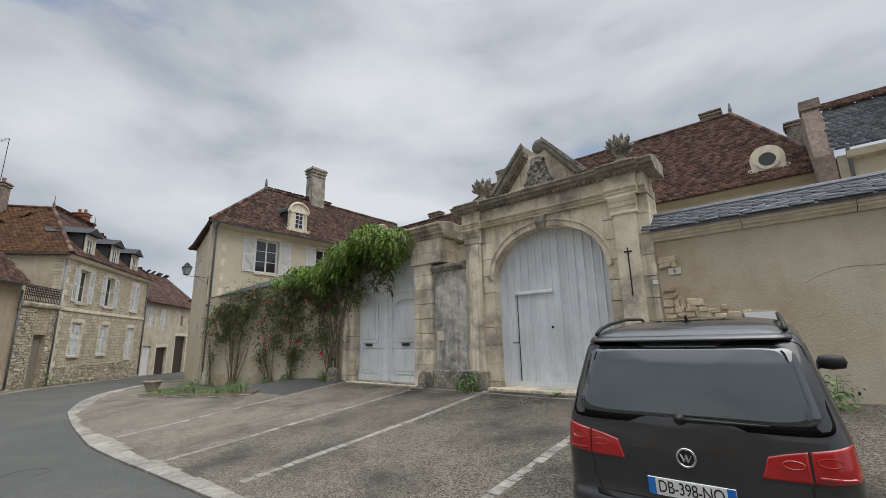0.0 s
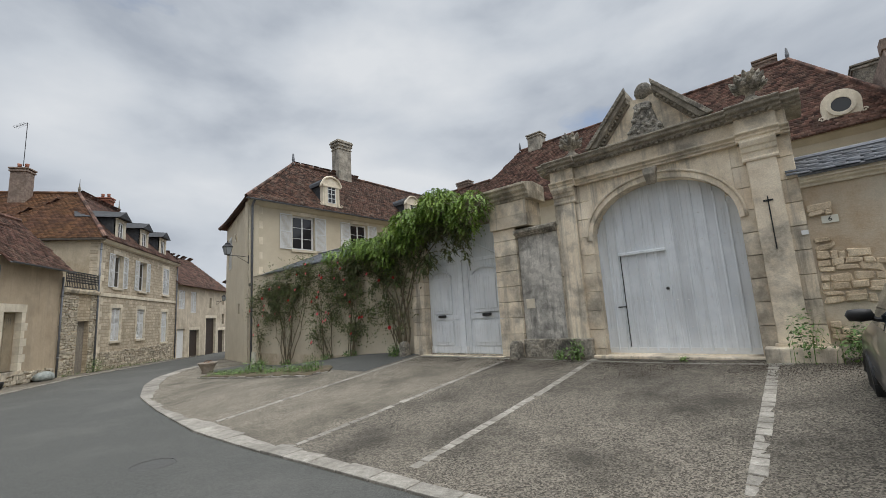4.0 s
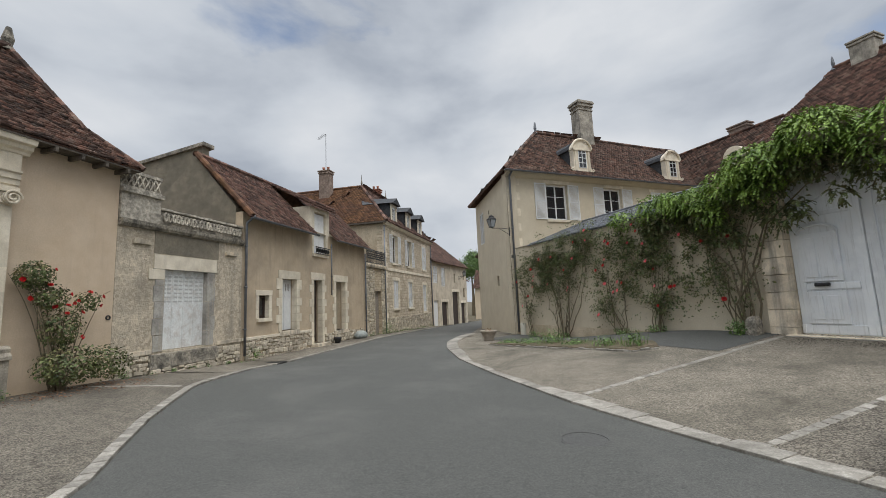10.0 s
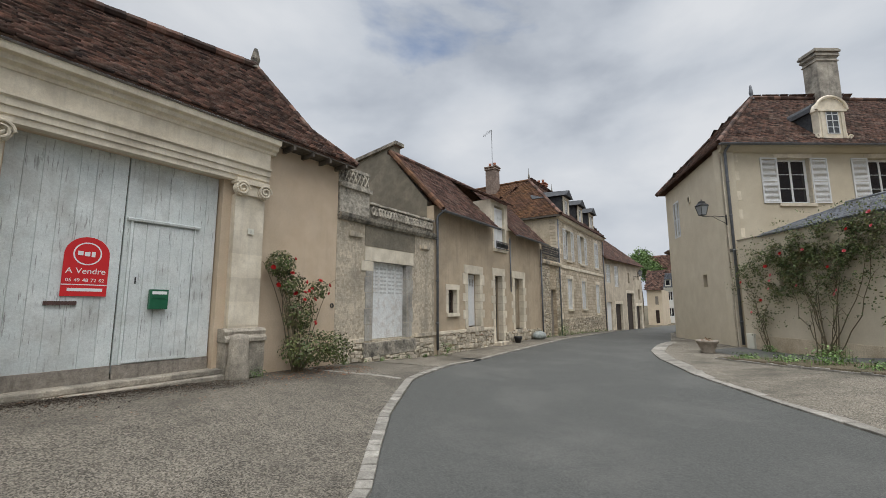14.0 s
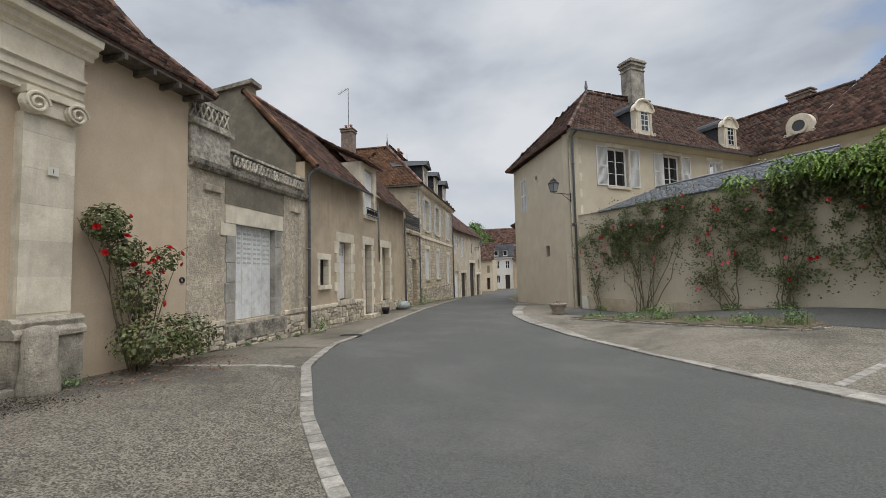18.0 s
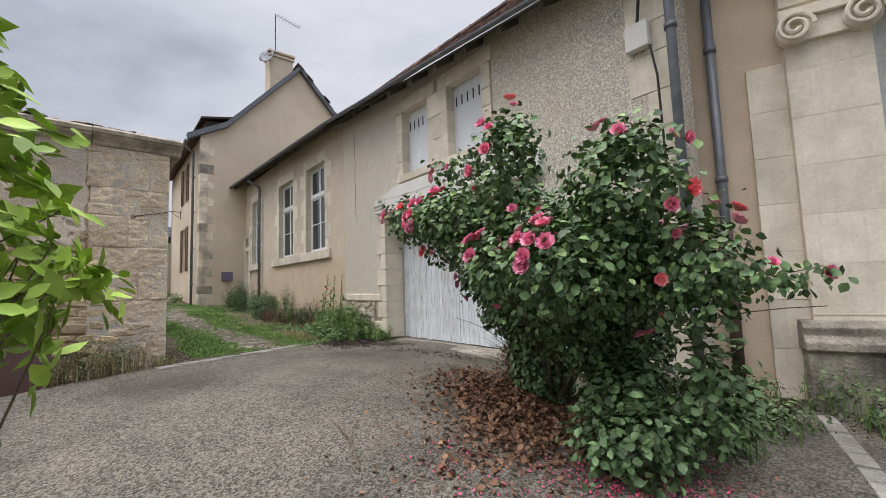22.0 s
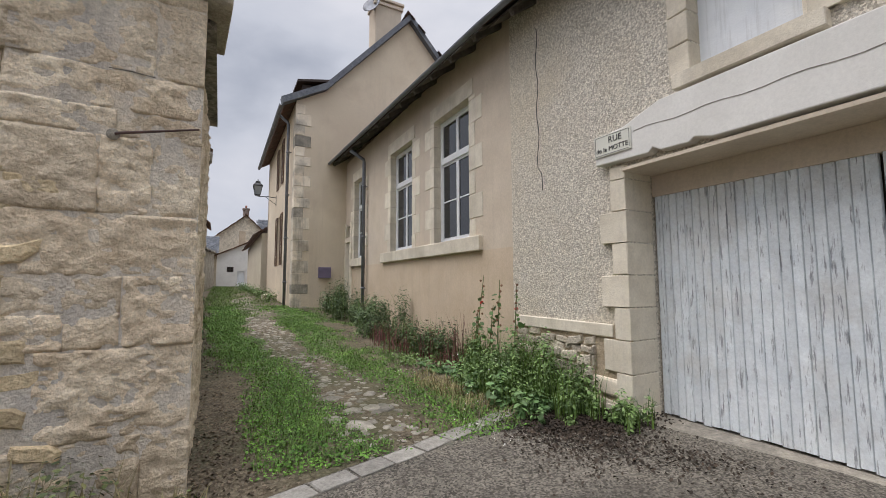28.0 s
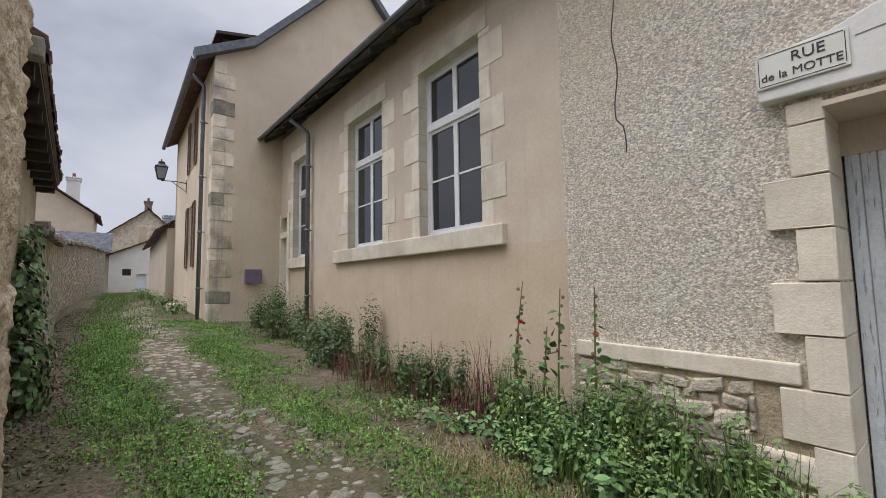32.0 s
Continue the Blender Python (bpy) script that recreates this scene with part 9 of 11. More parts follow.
for s in (-1, 1):
    part("gate_seam", Geo().tube([tail(s * (0.655 + (0.03 if z > 0.84 else -0.06 * max(0, 0.72 - z) / 0.12)), z, 0.0) for z in np.linspace(0.6, 0.87, 10)], 0.005, 5), BLACKPLAST, CAR)
    outer = part("tail_lamp", tail_patch(edge_run([(s * 0.675, 0.865), (s * 0.9, 0.885), (s * 0.9, 1.078), (s * 0.675, 1.035)]), 0.01, 7), LENS, CAR, "red wrap-round tail lamp", smooth=True)
    inner = part("tail_lamp", tail_patch(edge_run([(s * 0.415, 0.86), (s * 0.662, 0.864), (s * 0.662, 1.033), (s * 0.56, 1.012), (s * 0.46, 0.985)]), 0.01, 7), LENS, CAR, "red tail lamp on the tailgate", smooth=True)
    for lp, yy, zz, rr in ((outer, 0.76, 0.985, 0.045), (inner, 0.585, 0.955, 0.042)):
        part("lens_ring", Geo().tube([tail(s * (yy + rr * 1.3 * math.cos(a)), zz + rr * 0.55 * math.sin(a), 0.011) for a in np.linspace(0, math.tau, 20)], 0.004, 5), LENS, lp)
    part("reflex", Geo().tube([tail(s * y, 0.9, 0.012) for y in np.linspace(0.7, 0.86, 6)], 0.008, 5), LENS, outer)
    part("bumper_reflector", tail_patch([(s * (0.6 + y), z) for y, z in soft_quad(0.15, 0.13, 0.36, 0.405, 0.3, 28)], 0.006), LENS, CAR, smooth=True)
    part("roof_rail", Geo().tube([(0.42, s * 0.67, 1.745), (0.52, s * 0.665, 1.785), (0.75, s * 0.655, 1.815), (1.3, s * 0.64, 1.835), (1.9, s * 0.635, 1.81), (2.1, s * 0.64, 1.75)], 0.016, 8), BLACKPLAST, CAR, smooth=True)
    mr = part("mirror", Geo().lathe([(0.0, -0.11), (0.06, -0.085), (0.074, 0.0), (0.06, 0.08), (0.0, 0.1)], 14, m=pose(2.25, s * 0.985, 1.3, 90, 0, 0) @ Matrix.Diagonal((0.8, 1.0, 1.15, 1))), BLACKPLAST, CAR, smooth=True)
    part("mirror_arm", Geo().tube([(2.25, s * 0.84, 1.3 - 0.06), (2.25, s * 0.93, 1.3 - 0.02)], 0.028, 6), BLACKPLAST, mr)
    for x0, x1, t0, t1 in ((0.42, 0.95, 0.55, 0.95), (1.02, 1.78, 1.02, 1.7), (1.85, 2.6, 1.78, 2.1)):
        za, zb = 1.18, 1.64
        g = Geo()
        for k, o in ((0, 0.006), (1, -0.015)):
            g.v += [(x0, s * (car_w(za) + o), za), (x1, s * (car_w(za) + o), za), (t1, s * (car_w(zb) + o), zb), (t0, s * (car_w(zb) + o), zb)]
        g.f += [(0, 1, 2, 3), (7, 6, 5, 4), (0, 4, 5, 1), (1, 5, 6, 2), (2, 6, 7, 3), (3, 7, 4, 0)]
        part("side_window", g, CARGLASS, CAR)
    for wx in (0.78, 3.45):
        wh = part("wheel", Geo().lathe([(0.2, -0.1), (0.3, -0.11), (0.325, -0.07), (0.325, 0.07), (0.3, 0.11), (0.2, 0.1)], 28, m=pose(wx, s * 0.8, 0.325, 90)), RUBBER, CAR, "black tyre", smooth=True)
        rim = Geo().lathe([(0.0, 0.05), (0.2, 0.07), (0.215, 0.1), (0.22, 0.1), (0.22, -0.05), (0, -0.05)], 20, m=pose(wx, s * 0.8, 0.325, 90 * -s))
        part("rim", rim, CHROME, wh)
        part("wheel_arch", Geo().tube([(wx + 0.38 * math.cos(t), s * 0.897, 0.33 + 0.36 * math.sin(t)) for t in np.linspace(0.1, math.pi - 0.1, 12)], 0.03, 6), BLACKPLAST, CAR)
bx = tail(0, 0.92)[0]
em = part("badge", Geo().lathe([(0.052, -0.008), (0.062, -0.01), (0.066, 0.0), (0.062, 0.008), (0.05, 0.008), (0.052, -0.008)], 28, m=pose(bx - 0.012, 0, 0.92, 0, -82, 0)), CHROME, CAR, "round chrome maker's badge", smooth=True)
part("badge_disc", Geo().lathe([(0, 0.004), (0.052, 0.002), (0.052, -0.006), (0, -0.006)], 20, m=pose(bx - 0.01, 0, 0.92, 0, -82, 0)), BLACKPLAST, em)
for a, b in ((-0.034, -0.012), (-0.012, 0.0), (0.0, 0.012), (0.012, 0.034)):
    up_ = (a, b) in ((-0.012, 0.0), (0.012, 0.034))
    part("badge_bar", Geo().tube([(bx - 0.02, a, 0.895 if up_ else 0.945), (bx - 0.02, b, 0.945 if up_ else 0.895)], 0.006, 5), CHROME, em)
pl = part("number_plate", Geo().box(-0.066, -0.052, -0.265, 0.265, 0.655, 0.77), SIGNWHITE, CAR, "white registration plate", bevel=0.003)
for a, b in ((0.215, 0.264), (-0.264, -0.215)):
    part("plate_band", Geo().box(-0.0675, -0.0655, a, b, 0.657, 0.768), PLATEBLUE, pl)
text("plate_letters", "DB-398-NQ", 0.105, SIGNBLACK, pl, Matrix(((0, 0, -1, -0.0685), (-1, 0, 0, 0.0), (0, 1, 0, 0.7125), (0, 0, 0, 1))) @ Matrix.Diagonal((0.78, 1.08, 1, 1)), 0.001, 0.96)
text("plate_code", "86", 0.04, SIGNWHITE, pl, Matrix(((0, 0, -1, -0.0685), (-1, 0, 0, -0.24), (0, 1, 0, 0.685), (0, 0, 0, 1))), 0.0008)
wp_ = [tail(y, 1.165, 0.035) for y in (0.02, -0.08, -0.25, -0.5)]
part("wiper", Geo().tube(wp_, [0.018, 0.014, 0.011, 0.008], 6).lathe([(0, 0), (0.04, 0.01), (0.035, 0.04), (0, 0.05)], 12, m=pose(tail(0, 1.16)[0], 0.02, 1.16, 0, -70, 0)), BLACKPLAST, CAR, smooth=True)
part("roof_aerial", Geo().tube([(0.82, 0, 1.8), (0.78, 0, 1.87)], [0.02, 0.006], 6).box(0.77, 0.86, -0.03, 0.03, 1.795, 1.815), BLACKPLAST, CAR)
part("door_handle", Geo().tube([(1.2, -0.912, 0.95), (1.36, -0.912, 0.95)], 0.018, 6), CARPAINT, CAR)
# ---- plants ----
def ball(n, c, r, shell=0.45):
    """Points in an ellipsoid, thicker towards its skin, and the way out at each."""
    d = rng.normal(0, 1, (n, 3))
    d /= np.linalg.norm(d, axis=1, keepdims=True)
    k = rng.uniform(shell, 1.05, (n, 1)) ** 0.7
    return np.array(c) + d * k * np.array(r), d + np.array([0, 0, 0.5]) + rng.normal(0, 0.45, (n, 3))


def sprigs(n, c, r, shell=0.5, per=6, spread=0.055):
    """Leaves in small bunches on the skin of an ellipsoid."""
    a, b = ball(max(1, n // per), c, r, shell)
    k = rng.uniform(0.9, 1.12, (len(a), 1))
    a = np.array(c) + (a - np.array(c)) * k
    a, b = np.repeat(a, per, 0), np.repeat(b, per, 0)
    return a + rng.normal(0, spread, a.shape), b / (np.linalg.norm(b, axis=1, keepdims=True) + 1e-9) + rng.normal(0, 0.45, b.shape)


def fronds(n, c, r, shell=0.75, length=0.17, pairs=5, droop=0.55):
    """Feathered leaves: leaflets in pairs along hanging stalks. Gives place, facing and pointing of each leaflet."""
    a, b = ball(n, c, r, shell)
    b /= np.linalg.norm(b, axis=1, keepdims=True)
    d = b * np.array([1, 1, 0.35]) + rng.normal(0, 0.45, b.shape)
    d /= np.linalg.norm(d, axis=1, keepdims=True)
    up = np.array([0, 0, 1.0])
    side = np.cross(d, up + rng.normal(0, 0.25, d.shape))
    side /= np.linalg.norm(side, axis=1, keepdims=True) + 1e-9
    ln = length * rng.uniform(0.6, 1.3, (n, 1))
    P, N, D = [], [], []
    for k in range(pairs):
        t = (k + 1) / pairs
        q = a + d * ln * t - up * ln * droop * t * t
        way = d - up * 2 * droop * t
        for sg in (-1, 1):
            P.append(q)
            D.append(way * 0.5 + side * sg * (1.1 - 0.7 * t))
            N.append(np.cross(side, way) * -1 + rng.normal(0, 0.2, q.shape))
    N = np.concatenate(N)
    N[N[:, 2] < 0] *= -1
    return np.concatenate(P), N, np.concatenate(D)


def rose_mesh(name, material, seed, r=0.05, layers=((8, 1.0, 0.62), (8, 0.86, 0.9), (7, 0.72, 1.12), (6, 0.54, 1.3), (5, 0.32, 1.45))):
    """A full bloom: rings of cupped petals."""
    q = random.Random(seed)
    g = Geo()
    for n, rad, tilt in layers:
        o = q.uniform(0, 6)
        for k in range(n):
            a = o + k * math.tau / n + q.uniform(-0.15, 0.15)
            ti = tilt + q.uniform(-0.15, 0.15)
            w, h = r * rad * 0.75, r * (0.55 + 0.5 * rad)
            pts = []
            for v in (0, 0.5, 1):
                for u in (-1, 0, 1):
                    ww = w * u * (0.45 + 0.75 * v if v < 0.9 else 0.8)
                    cup = 0.25 * r * (abs(u) - 0.4) * rad
                    x = r * rad * 0.25 + v * h * math.cos(ti) - (0.2 * r * v * v if ti > 1 else 0)
                    z = v * h * math.sin(ti) + cup - (0.12 * r if v == 1 and tilt < 0.6 else 0)
                    pts.append((x * math.cos(a) - ww * math.sin(a), x * math.sin(a) + ww * math.cos(a), z))
            g.add(pts, [(0, 1, 4, 3), (1, 2, 5, 4), (3, 4, 7, 6), (4, 5, 8, 7)])
    me = mesh_of(g, name, True)
    me.materials.append(material)
    return me


BLOOMS = {m.name: [rose_mesh("bloom", m, i) for i in range(3)] for m in (PINK, CORAL, ROSY, REDP)}


def bloom(parent, p, way, material, scale=1.0):
    ob = new("bloom", random.choice(BLOOMS[material.name]))
    ob.parent = parent
    q = Vector(way).to_track_quat("Z", "Y").to_matrix().to_4x4()
    ob.matrix_basis = Matrix.Translation(p) @ q @ Matrix.Scale(scale, 4)


def stems(parent, base, tips, r=0.012, wob=0.12, name="stem", material=None, n=6):
    g = Geo()
    for t in tips:
        b = Vector(base) + Vector((random.uniform(-0.12, 0.12), random.uniform(-0.12, 0.12), 0))
        t = Vector(t)
        side = Vector((random.gauss(0, wob), random.gauss(0, wob), 0))
        pts = [b.lerp(t, k / n) + side * math.sin(k / n * math.pi) + Vector((0, 0, (t - b).length * 0.12 * math.sin(k / n * math.pi))) for k in range(n + 1)]
        g.tube(pts, [r * (1.2 - 0.85 * k / n) for k in range(n + 1)], 5)
    return part(name, g, material or TWIG, parent, kind="stuff")


# great rose bush by the lane
RB_ = thing("rose_bush", "large flowering rose bush with pink and coral blooms", "rose bush")
cl = [((-13.2, 2.35, 1.48), (0.55, 0.6, 0.44), 3000), ((-13.2, 1.9, 1.72), (0.42, 0.42, 0.36), 1500), ((-13.05, 1.75, 2.3), (0.26, 0.24, 0.44), 800), ((-13.55, 1.05, 2.0), (0.42, 0.44, 0.26), 1200), ((-13.95, 0.45, 2.1), (0.4, 0.42, 0.22), 800), ((-14.15, 0.0, 2.2), (0.22, 0.26, 0.16), 200), ((-13.5, 1.2, 2.5), (0.12, 0.2, 0.16), 110), ((-13.8, 0.75, 2.55), (0.1, 0.12, 0.14), 70), ((-12.85, 2.62, 1.95), (0.34, 0.36, 0.42), 1000), ((-12.95, 3.0, 1.42), (0.3, 0.28, 0.36), 800), ((-13.0, 3.32, 1.36), (0.12, 0.16, 0.08), 60), ((-13.1, 3.55, 1.36), (0.08, 0.1, 0.05), 25), ((-12.95, 2.55, 0.34), (0.34, 0.38, 0.28), 900), ((-13.15, 3.02, 0.6), (0.24, 0.22, 0.4), 500), ((-13.3, 2.15, 1.05), (0.3, 0.3, 0.3), 500), ((-12.6, 2.25, 1.45), (0.3, 0.36, 0.28), 700), ((-12.8, 2.7, 2.2), (0.2, 0.26, 0.1), 120), ((-12.85, 1.75, 1.5), (0.28, 0.26, 0.24), 350),
      ((-14.4, 0.55, 1.78), (0.34, 0.36, 0.2), 500), ((-14.42, 0.95, 1.42), (0.34, 0.3, 0.26), 600), ((-14.2, 1.35, 1.1), (0.34, 0.28, 0.28), 450), ((-13.85, 1.35, 1.5), (0.32, 0.28, 0.4), 700), ((-13.7, 1.75, 1.1), (0.3, 0.3, 0.34), 450)]
pp, nn = zip(*[sprigs(int(n * 1.25), c, r, 0.4) for c, r, n in cl])
inner = [ball(n, c, r, 0.0) for c, r, n in (((-13.75, 2.35, 0.95), (0.4, 0.5, 0.5), 5000), ((-13.45, 2.5, 0.45), (0.36, 0.4, 0.42), 2600), ((-13.2, 2.3, 1.45), (0.5, 0.52, 0.4), 4000), ((-13.55, 1.1, 2.0), (0.32, 0.35, 0.2), 700), ((-14.25, 1.6, 0.62), (0.34, 0.36, 0.6), 4200), ((-14.3, 1.2, 1.15), (0.34, 0.3, 0.36), 1800), ((-13.85, 1.45, 1.35), (0.3, 0.28, 0.4), 2000), ((-14.58, 1.36, 0.5), (0.26, 0.28, 0.42), 2200))]
pp, nn = np.concatenate(pp + tuple(q_[0] for q_ in inner)), np.concatenate(nn + tuple(q_[1] for q_ in inner))
pp[:, 2] = np.maximum(pp[:, 2], gz(pp[:, 0], pp[:, 1]) + 0.04)
nn[:, 2] += 0.25
# high, upward-facing leaves: light from above put into a paler young-leaf colour
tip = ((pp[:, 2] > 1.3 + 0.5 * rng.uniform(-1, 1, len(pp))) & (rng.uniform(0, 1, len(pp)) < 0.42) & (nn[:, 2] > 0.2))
leaf_mesh("leaves", pp[~tip], nn[~tip], rng.uniform(0.04, 0.08, int((~tip).sum())), LEAF, RB_, slim=0.74, fold=0.35)
leaf_mesh("young_leaves", pp[tip] + nn[tip] * 0.02, nn[tip], rng.uniform(0.04, 0.078, int(tip.sum())), LEAF_YOUNG, RB_, "young leaves, paler for the light from above", slim=0.7, fold=0.35)
tips = [c for c, r, n in cl if c[1] > 1.3 and c[2] > 1 for _ in range(2)]
tips = [(c[0] + random.gauss(0, 0.12), c[1] + random.gauss(0, 0.14), c[2] + random.uniform(-0.2, 0.1)) for c in tips]
stems(RB_, (-14.3, 1.75, float(gz(-14.3, 1.75)) - 0.05), tips, 0.008, 0.08, n=9)
arms = [(c[0] + random.gauss(0, 0.1), c[1] + random.gauss(0, 0.1), c[2]) for c, r, n in cl if c[1] <= 1.3 for _ in range(3)]
stems(RB_, (-14.4, 1.6, float(gz(-14.4, 1.6)) - 0.05), arms, 0.007, 0.07, n=9)
twigs = [(-14.45 + random.gauss(0, 0.2), 1.25 + random.gauss(0, 0.2), random.uniform(0.5, 1.5)) for _ in range(210)]
stems(RB_, (-14.4, 1.6, float(gz(-14.4, 1.6)) - 0.05), twigs, 0.005, 0.1, "dead_wood", n=6)
DT = ball(700, (-14.45, 1.3, 0.42), (0.36, 0.34, 0.36), 0.1)
leaf_mesh("withered_leaves", *DT, rng.uniform(0.03, 0.06, 700), DRY, RB_, "withered brown leaves at the foot", slim=0.6)
crown = [(c, r) for c, r, n in cl if c[2] > 1.25]
for k in range(62):
    c, r = random.choices(crown, [q_[1][0] * q_[1][2] + 0.05 for q_ in crown])[0]
    d = Vector((random.gauss(0.4, 0.6), random.gauss(-0.5 if c[1] < 1.8 else 0, 0.7), random.gauss(0.25, 0.5))).normalized()
    for _ in range(random.choice((1, 1, 2, 2, 3))):
        e_ = (d + Vector((random.gauss(0, 0.2), random.gauss(0, 0.2), random.gauss(0, 0.2)))).normalized()
        p = Vector(c) + Vector((e_.x * r[0], e_.y * r[1], e_.z * r[2])) * random.uniform(1.12, 1.24)
        bloom(RB_, p, e_ + Vector((0.25, 0, 0.1)), random.choice((PINK, PINK, CORAL, ROSY, ROSY)), random.uniform(0.6, 0.98))

# fallen leaves and petals round it
def scatter(name, label, n, c, r, material, size, lift=0.03, flat=0.35):
    a, k = rng.uniform(0, math.tau, n), np.sqrt(rng.uniform(0, 1, n))
    x, y = c[0] + np.cos(a) * k * r[0], c[1] + np.sin(a) * k * r[1]
    z = gz(x, y) + lift + rng.uniform(0, 0.05, n) * (1 - k)
    nr = rng.normal(0, flat, (n, 3))
    nr[:, 2] = 1
    ob = leaf_mesh(name, np.stack([x, y, z], 1), nr, rng.uniform(size * 0.6, size * 1.2, n), material, None, label, "stuff", slim=0.6)
    return tagged(ob, category="fallen leaves")


def heap(name, label, spots, material, size, tall=0.1):
    """Leaves lying in uneven heaps that thin out towards their edges."""
    P = []
    for x, y, sx, sy, n in spots:
        X, Y = rng.normal(x, sx, n), rng.normal(y, sy, n)
        k = np.exp(-((X - x) / sx) ** 2 - ((Y - y) / sy) ** 2)
        P.append(np.stack([X, Y, gz(X, Y) + 0.03 + k * rng.uniform(0, tall, n)], 1))
    P = np.concatenate(P)
    nr = rng.normal(0, 0.6, P.shape)
    nr[:, 2] = 0.9
    return tagged(leaf_mesh(name, P, nr, rng.uniform(size * 0.5, size * 1.3, len(P)), material, None, label, "stuff", slim=0.6), category="fallen leaves")


heap("dry_leaf_litter", "brown fallen rose leaves heaped beside the bush", [(-13.95, 1.45, 0.24, 0.24, 1400), (-13.55, 1.65, 0.3, 0.26, 1100), (-14.2, 1.0, 0.34, 0.26, 1200), (-14.6, 0.6, 0.3, 0.28, 420), (-13.2, 2.0, 0.28, 0.28, 600), (-12.9, 1.6, 0.35, 0.25, 260)], DRY, 0.055, 0.14)
heap("scattered_leaf_litter", "brown leaves blown over the paving", [(-13.2, 1.5, 0.5, 0.5, 600), (-14.4, 0.5, 0.4, 0.5, 160), (-12.7, 2.9, 0.5, 0.5, 200)], DRY, 0.04, 0.0)
heap("leaf_mould", "dark leaf mould washed against the garage sill", [(-16.3, -2.5, 0.4, 0.25, 900), (-16.2, -1.9, 0.2, 0.3, 500), (-15.7, -0.4, 0.12, 0.5, 300), (-16.0, -2.7, 0.3, 0.25, 500), (-16.7, -2.85, 0.32, 0.2, 3600), (-16.4, -3.15, 0.28, 0.16, 2200), (-17.1, -2.6, 0.25, 0.15, 1500)], DRY_DARK, 0.03, 0.02)
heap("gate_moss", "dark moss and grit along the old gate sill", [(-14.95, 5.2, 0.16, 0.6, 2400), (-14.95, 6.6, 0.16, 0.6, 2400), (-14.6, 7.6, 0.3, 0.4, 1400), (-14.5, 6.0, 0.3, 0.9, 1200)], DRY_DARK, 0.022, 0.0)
heap("petal_litter", "pink fallen petals on the paving", [(-12.85, 2.5, 0.22, 0.25, 620), (-12.8, 2.95, 0.25, 0.22, 220), (-12.4, 2.2, 0.3, 0.4, 160), (-12.6, 1.6, 0.3, 0.3, 140)], PETALS, 0.024, 0.0)
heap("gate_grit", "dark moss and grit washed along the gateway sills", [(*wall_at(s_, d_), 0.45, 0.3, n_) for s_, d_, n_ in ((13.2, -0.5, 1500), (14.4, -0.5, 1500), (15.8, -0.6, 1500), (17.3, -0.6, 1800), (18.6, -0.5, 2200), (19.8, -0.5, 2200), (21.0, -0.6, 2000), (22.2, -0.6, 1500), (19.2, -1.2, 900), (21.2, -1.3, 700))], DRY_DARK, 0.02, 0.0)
scatter("leaf_litter", "brown leaves at the old gate's foot", 500, (-14.6, 10.0), (0.9, 1.3), DRY, 0.05)
scatter("leaf_litter", "brown leaves before the old gate", 160, (-14.2, 6.5), (1.2, 2.6), DRY, 0.04)

# red rose on the gate house wall
RR = thing("red_rose", "straggly red climbing rose on the ochre wall", "rose bush")
cl = [((-15.2, 9.2, 2.3), (0.26, 0.36, 0.3), 900), ((-15.2, 9.5, 1.85), (0.24, 0.36, 0.3), 560), ((-15.1, 9.7, 1.2), (0.3, 0.42, 0.5), 760), ((-14.9, 9.8, 0.4), (0.5, 0.7, 0.42), 1300), ((-15.1, 10.2, 1.75), (0.2, 0.3, 0.25), 260), ((-14.9, 10.6, 0.35), (0.4, 0.5, 0.4), 700)]
pp, nn = zip(*[ball(n, c, r) for c, r, n in cl])
pp, nn = np.concatenate(pp), np.concatenate(nn)
leaf_mesh("leaves", pp, nn, rng.uniform(0.04, 0.075, len(pp)), LEAF_DULL, RR, slim=0.7)
stems(RR, (-15.1, 9.7, float(gz(-15.1, 9.7))), [(c[0], c[1] + random.gauss(0, 0.25), c[2] + random.uniform(-0.1, 0.3)) for c, r, n in cl for _ in range(4)], 0.012)
for k in range(18):
    c, r, n = random.choice(cl[:3] + cl[4:5])
    d = Vector((random.uniform(0.2, 1), random.gauss(0, 0.9), random.gauss(0.3, 0.6))).normalized()
    bloom(RR, Vector(c) + Vector((d.x * r[0], d.y * r[1], d.z * r[2])) * 1.05, d, REDP, random.uniform(0.5, 0.95))

# wisteria over the garden wall and gate, in wall coordinates
WI = thing("wisteria", "bright green wisteria spilling over the wall and gate", "climbing plant", ME)
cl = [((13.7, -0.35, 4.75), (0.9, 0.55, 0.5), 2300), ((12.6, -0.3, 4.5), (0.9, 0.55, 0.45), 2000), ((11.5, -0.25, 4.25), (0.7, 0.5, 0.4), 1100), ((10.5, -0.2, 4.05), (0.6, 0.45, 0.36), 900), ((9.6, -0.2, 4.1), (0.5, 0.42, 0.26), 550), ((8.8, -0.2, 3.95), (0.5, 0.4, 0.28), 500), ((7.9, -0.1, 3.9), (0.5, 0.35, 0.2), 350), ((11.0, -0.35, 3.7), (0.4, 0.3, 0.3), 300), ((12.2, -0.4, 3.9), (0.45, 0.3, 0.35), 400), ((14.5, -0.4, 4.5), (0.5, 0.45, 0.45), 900)]
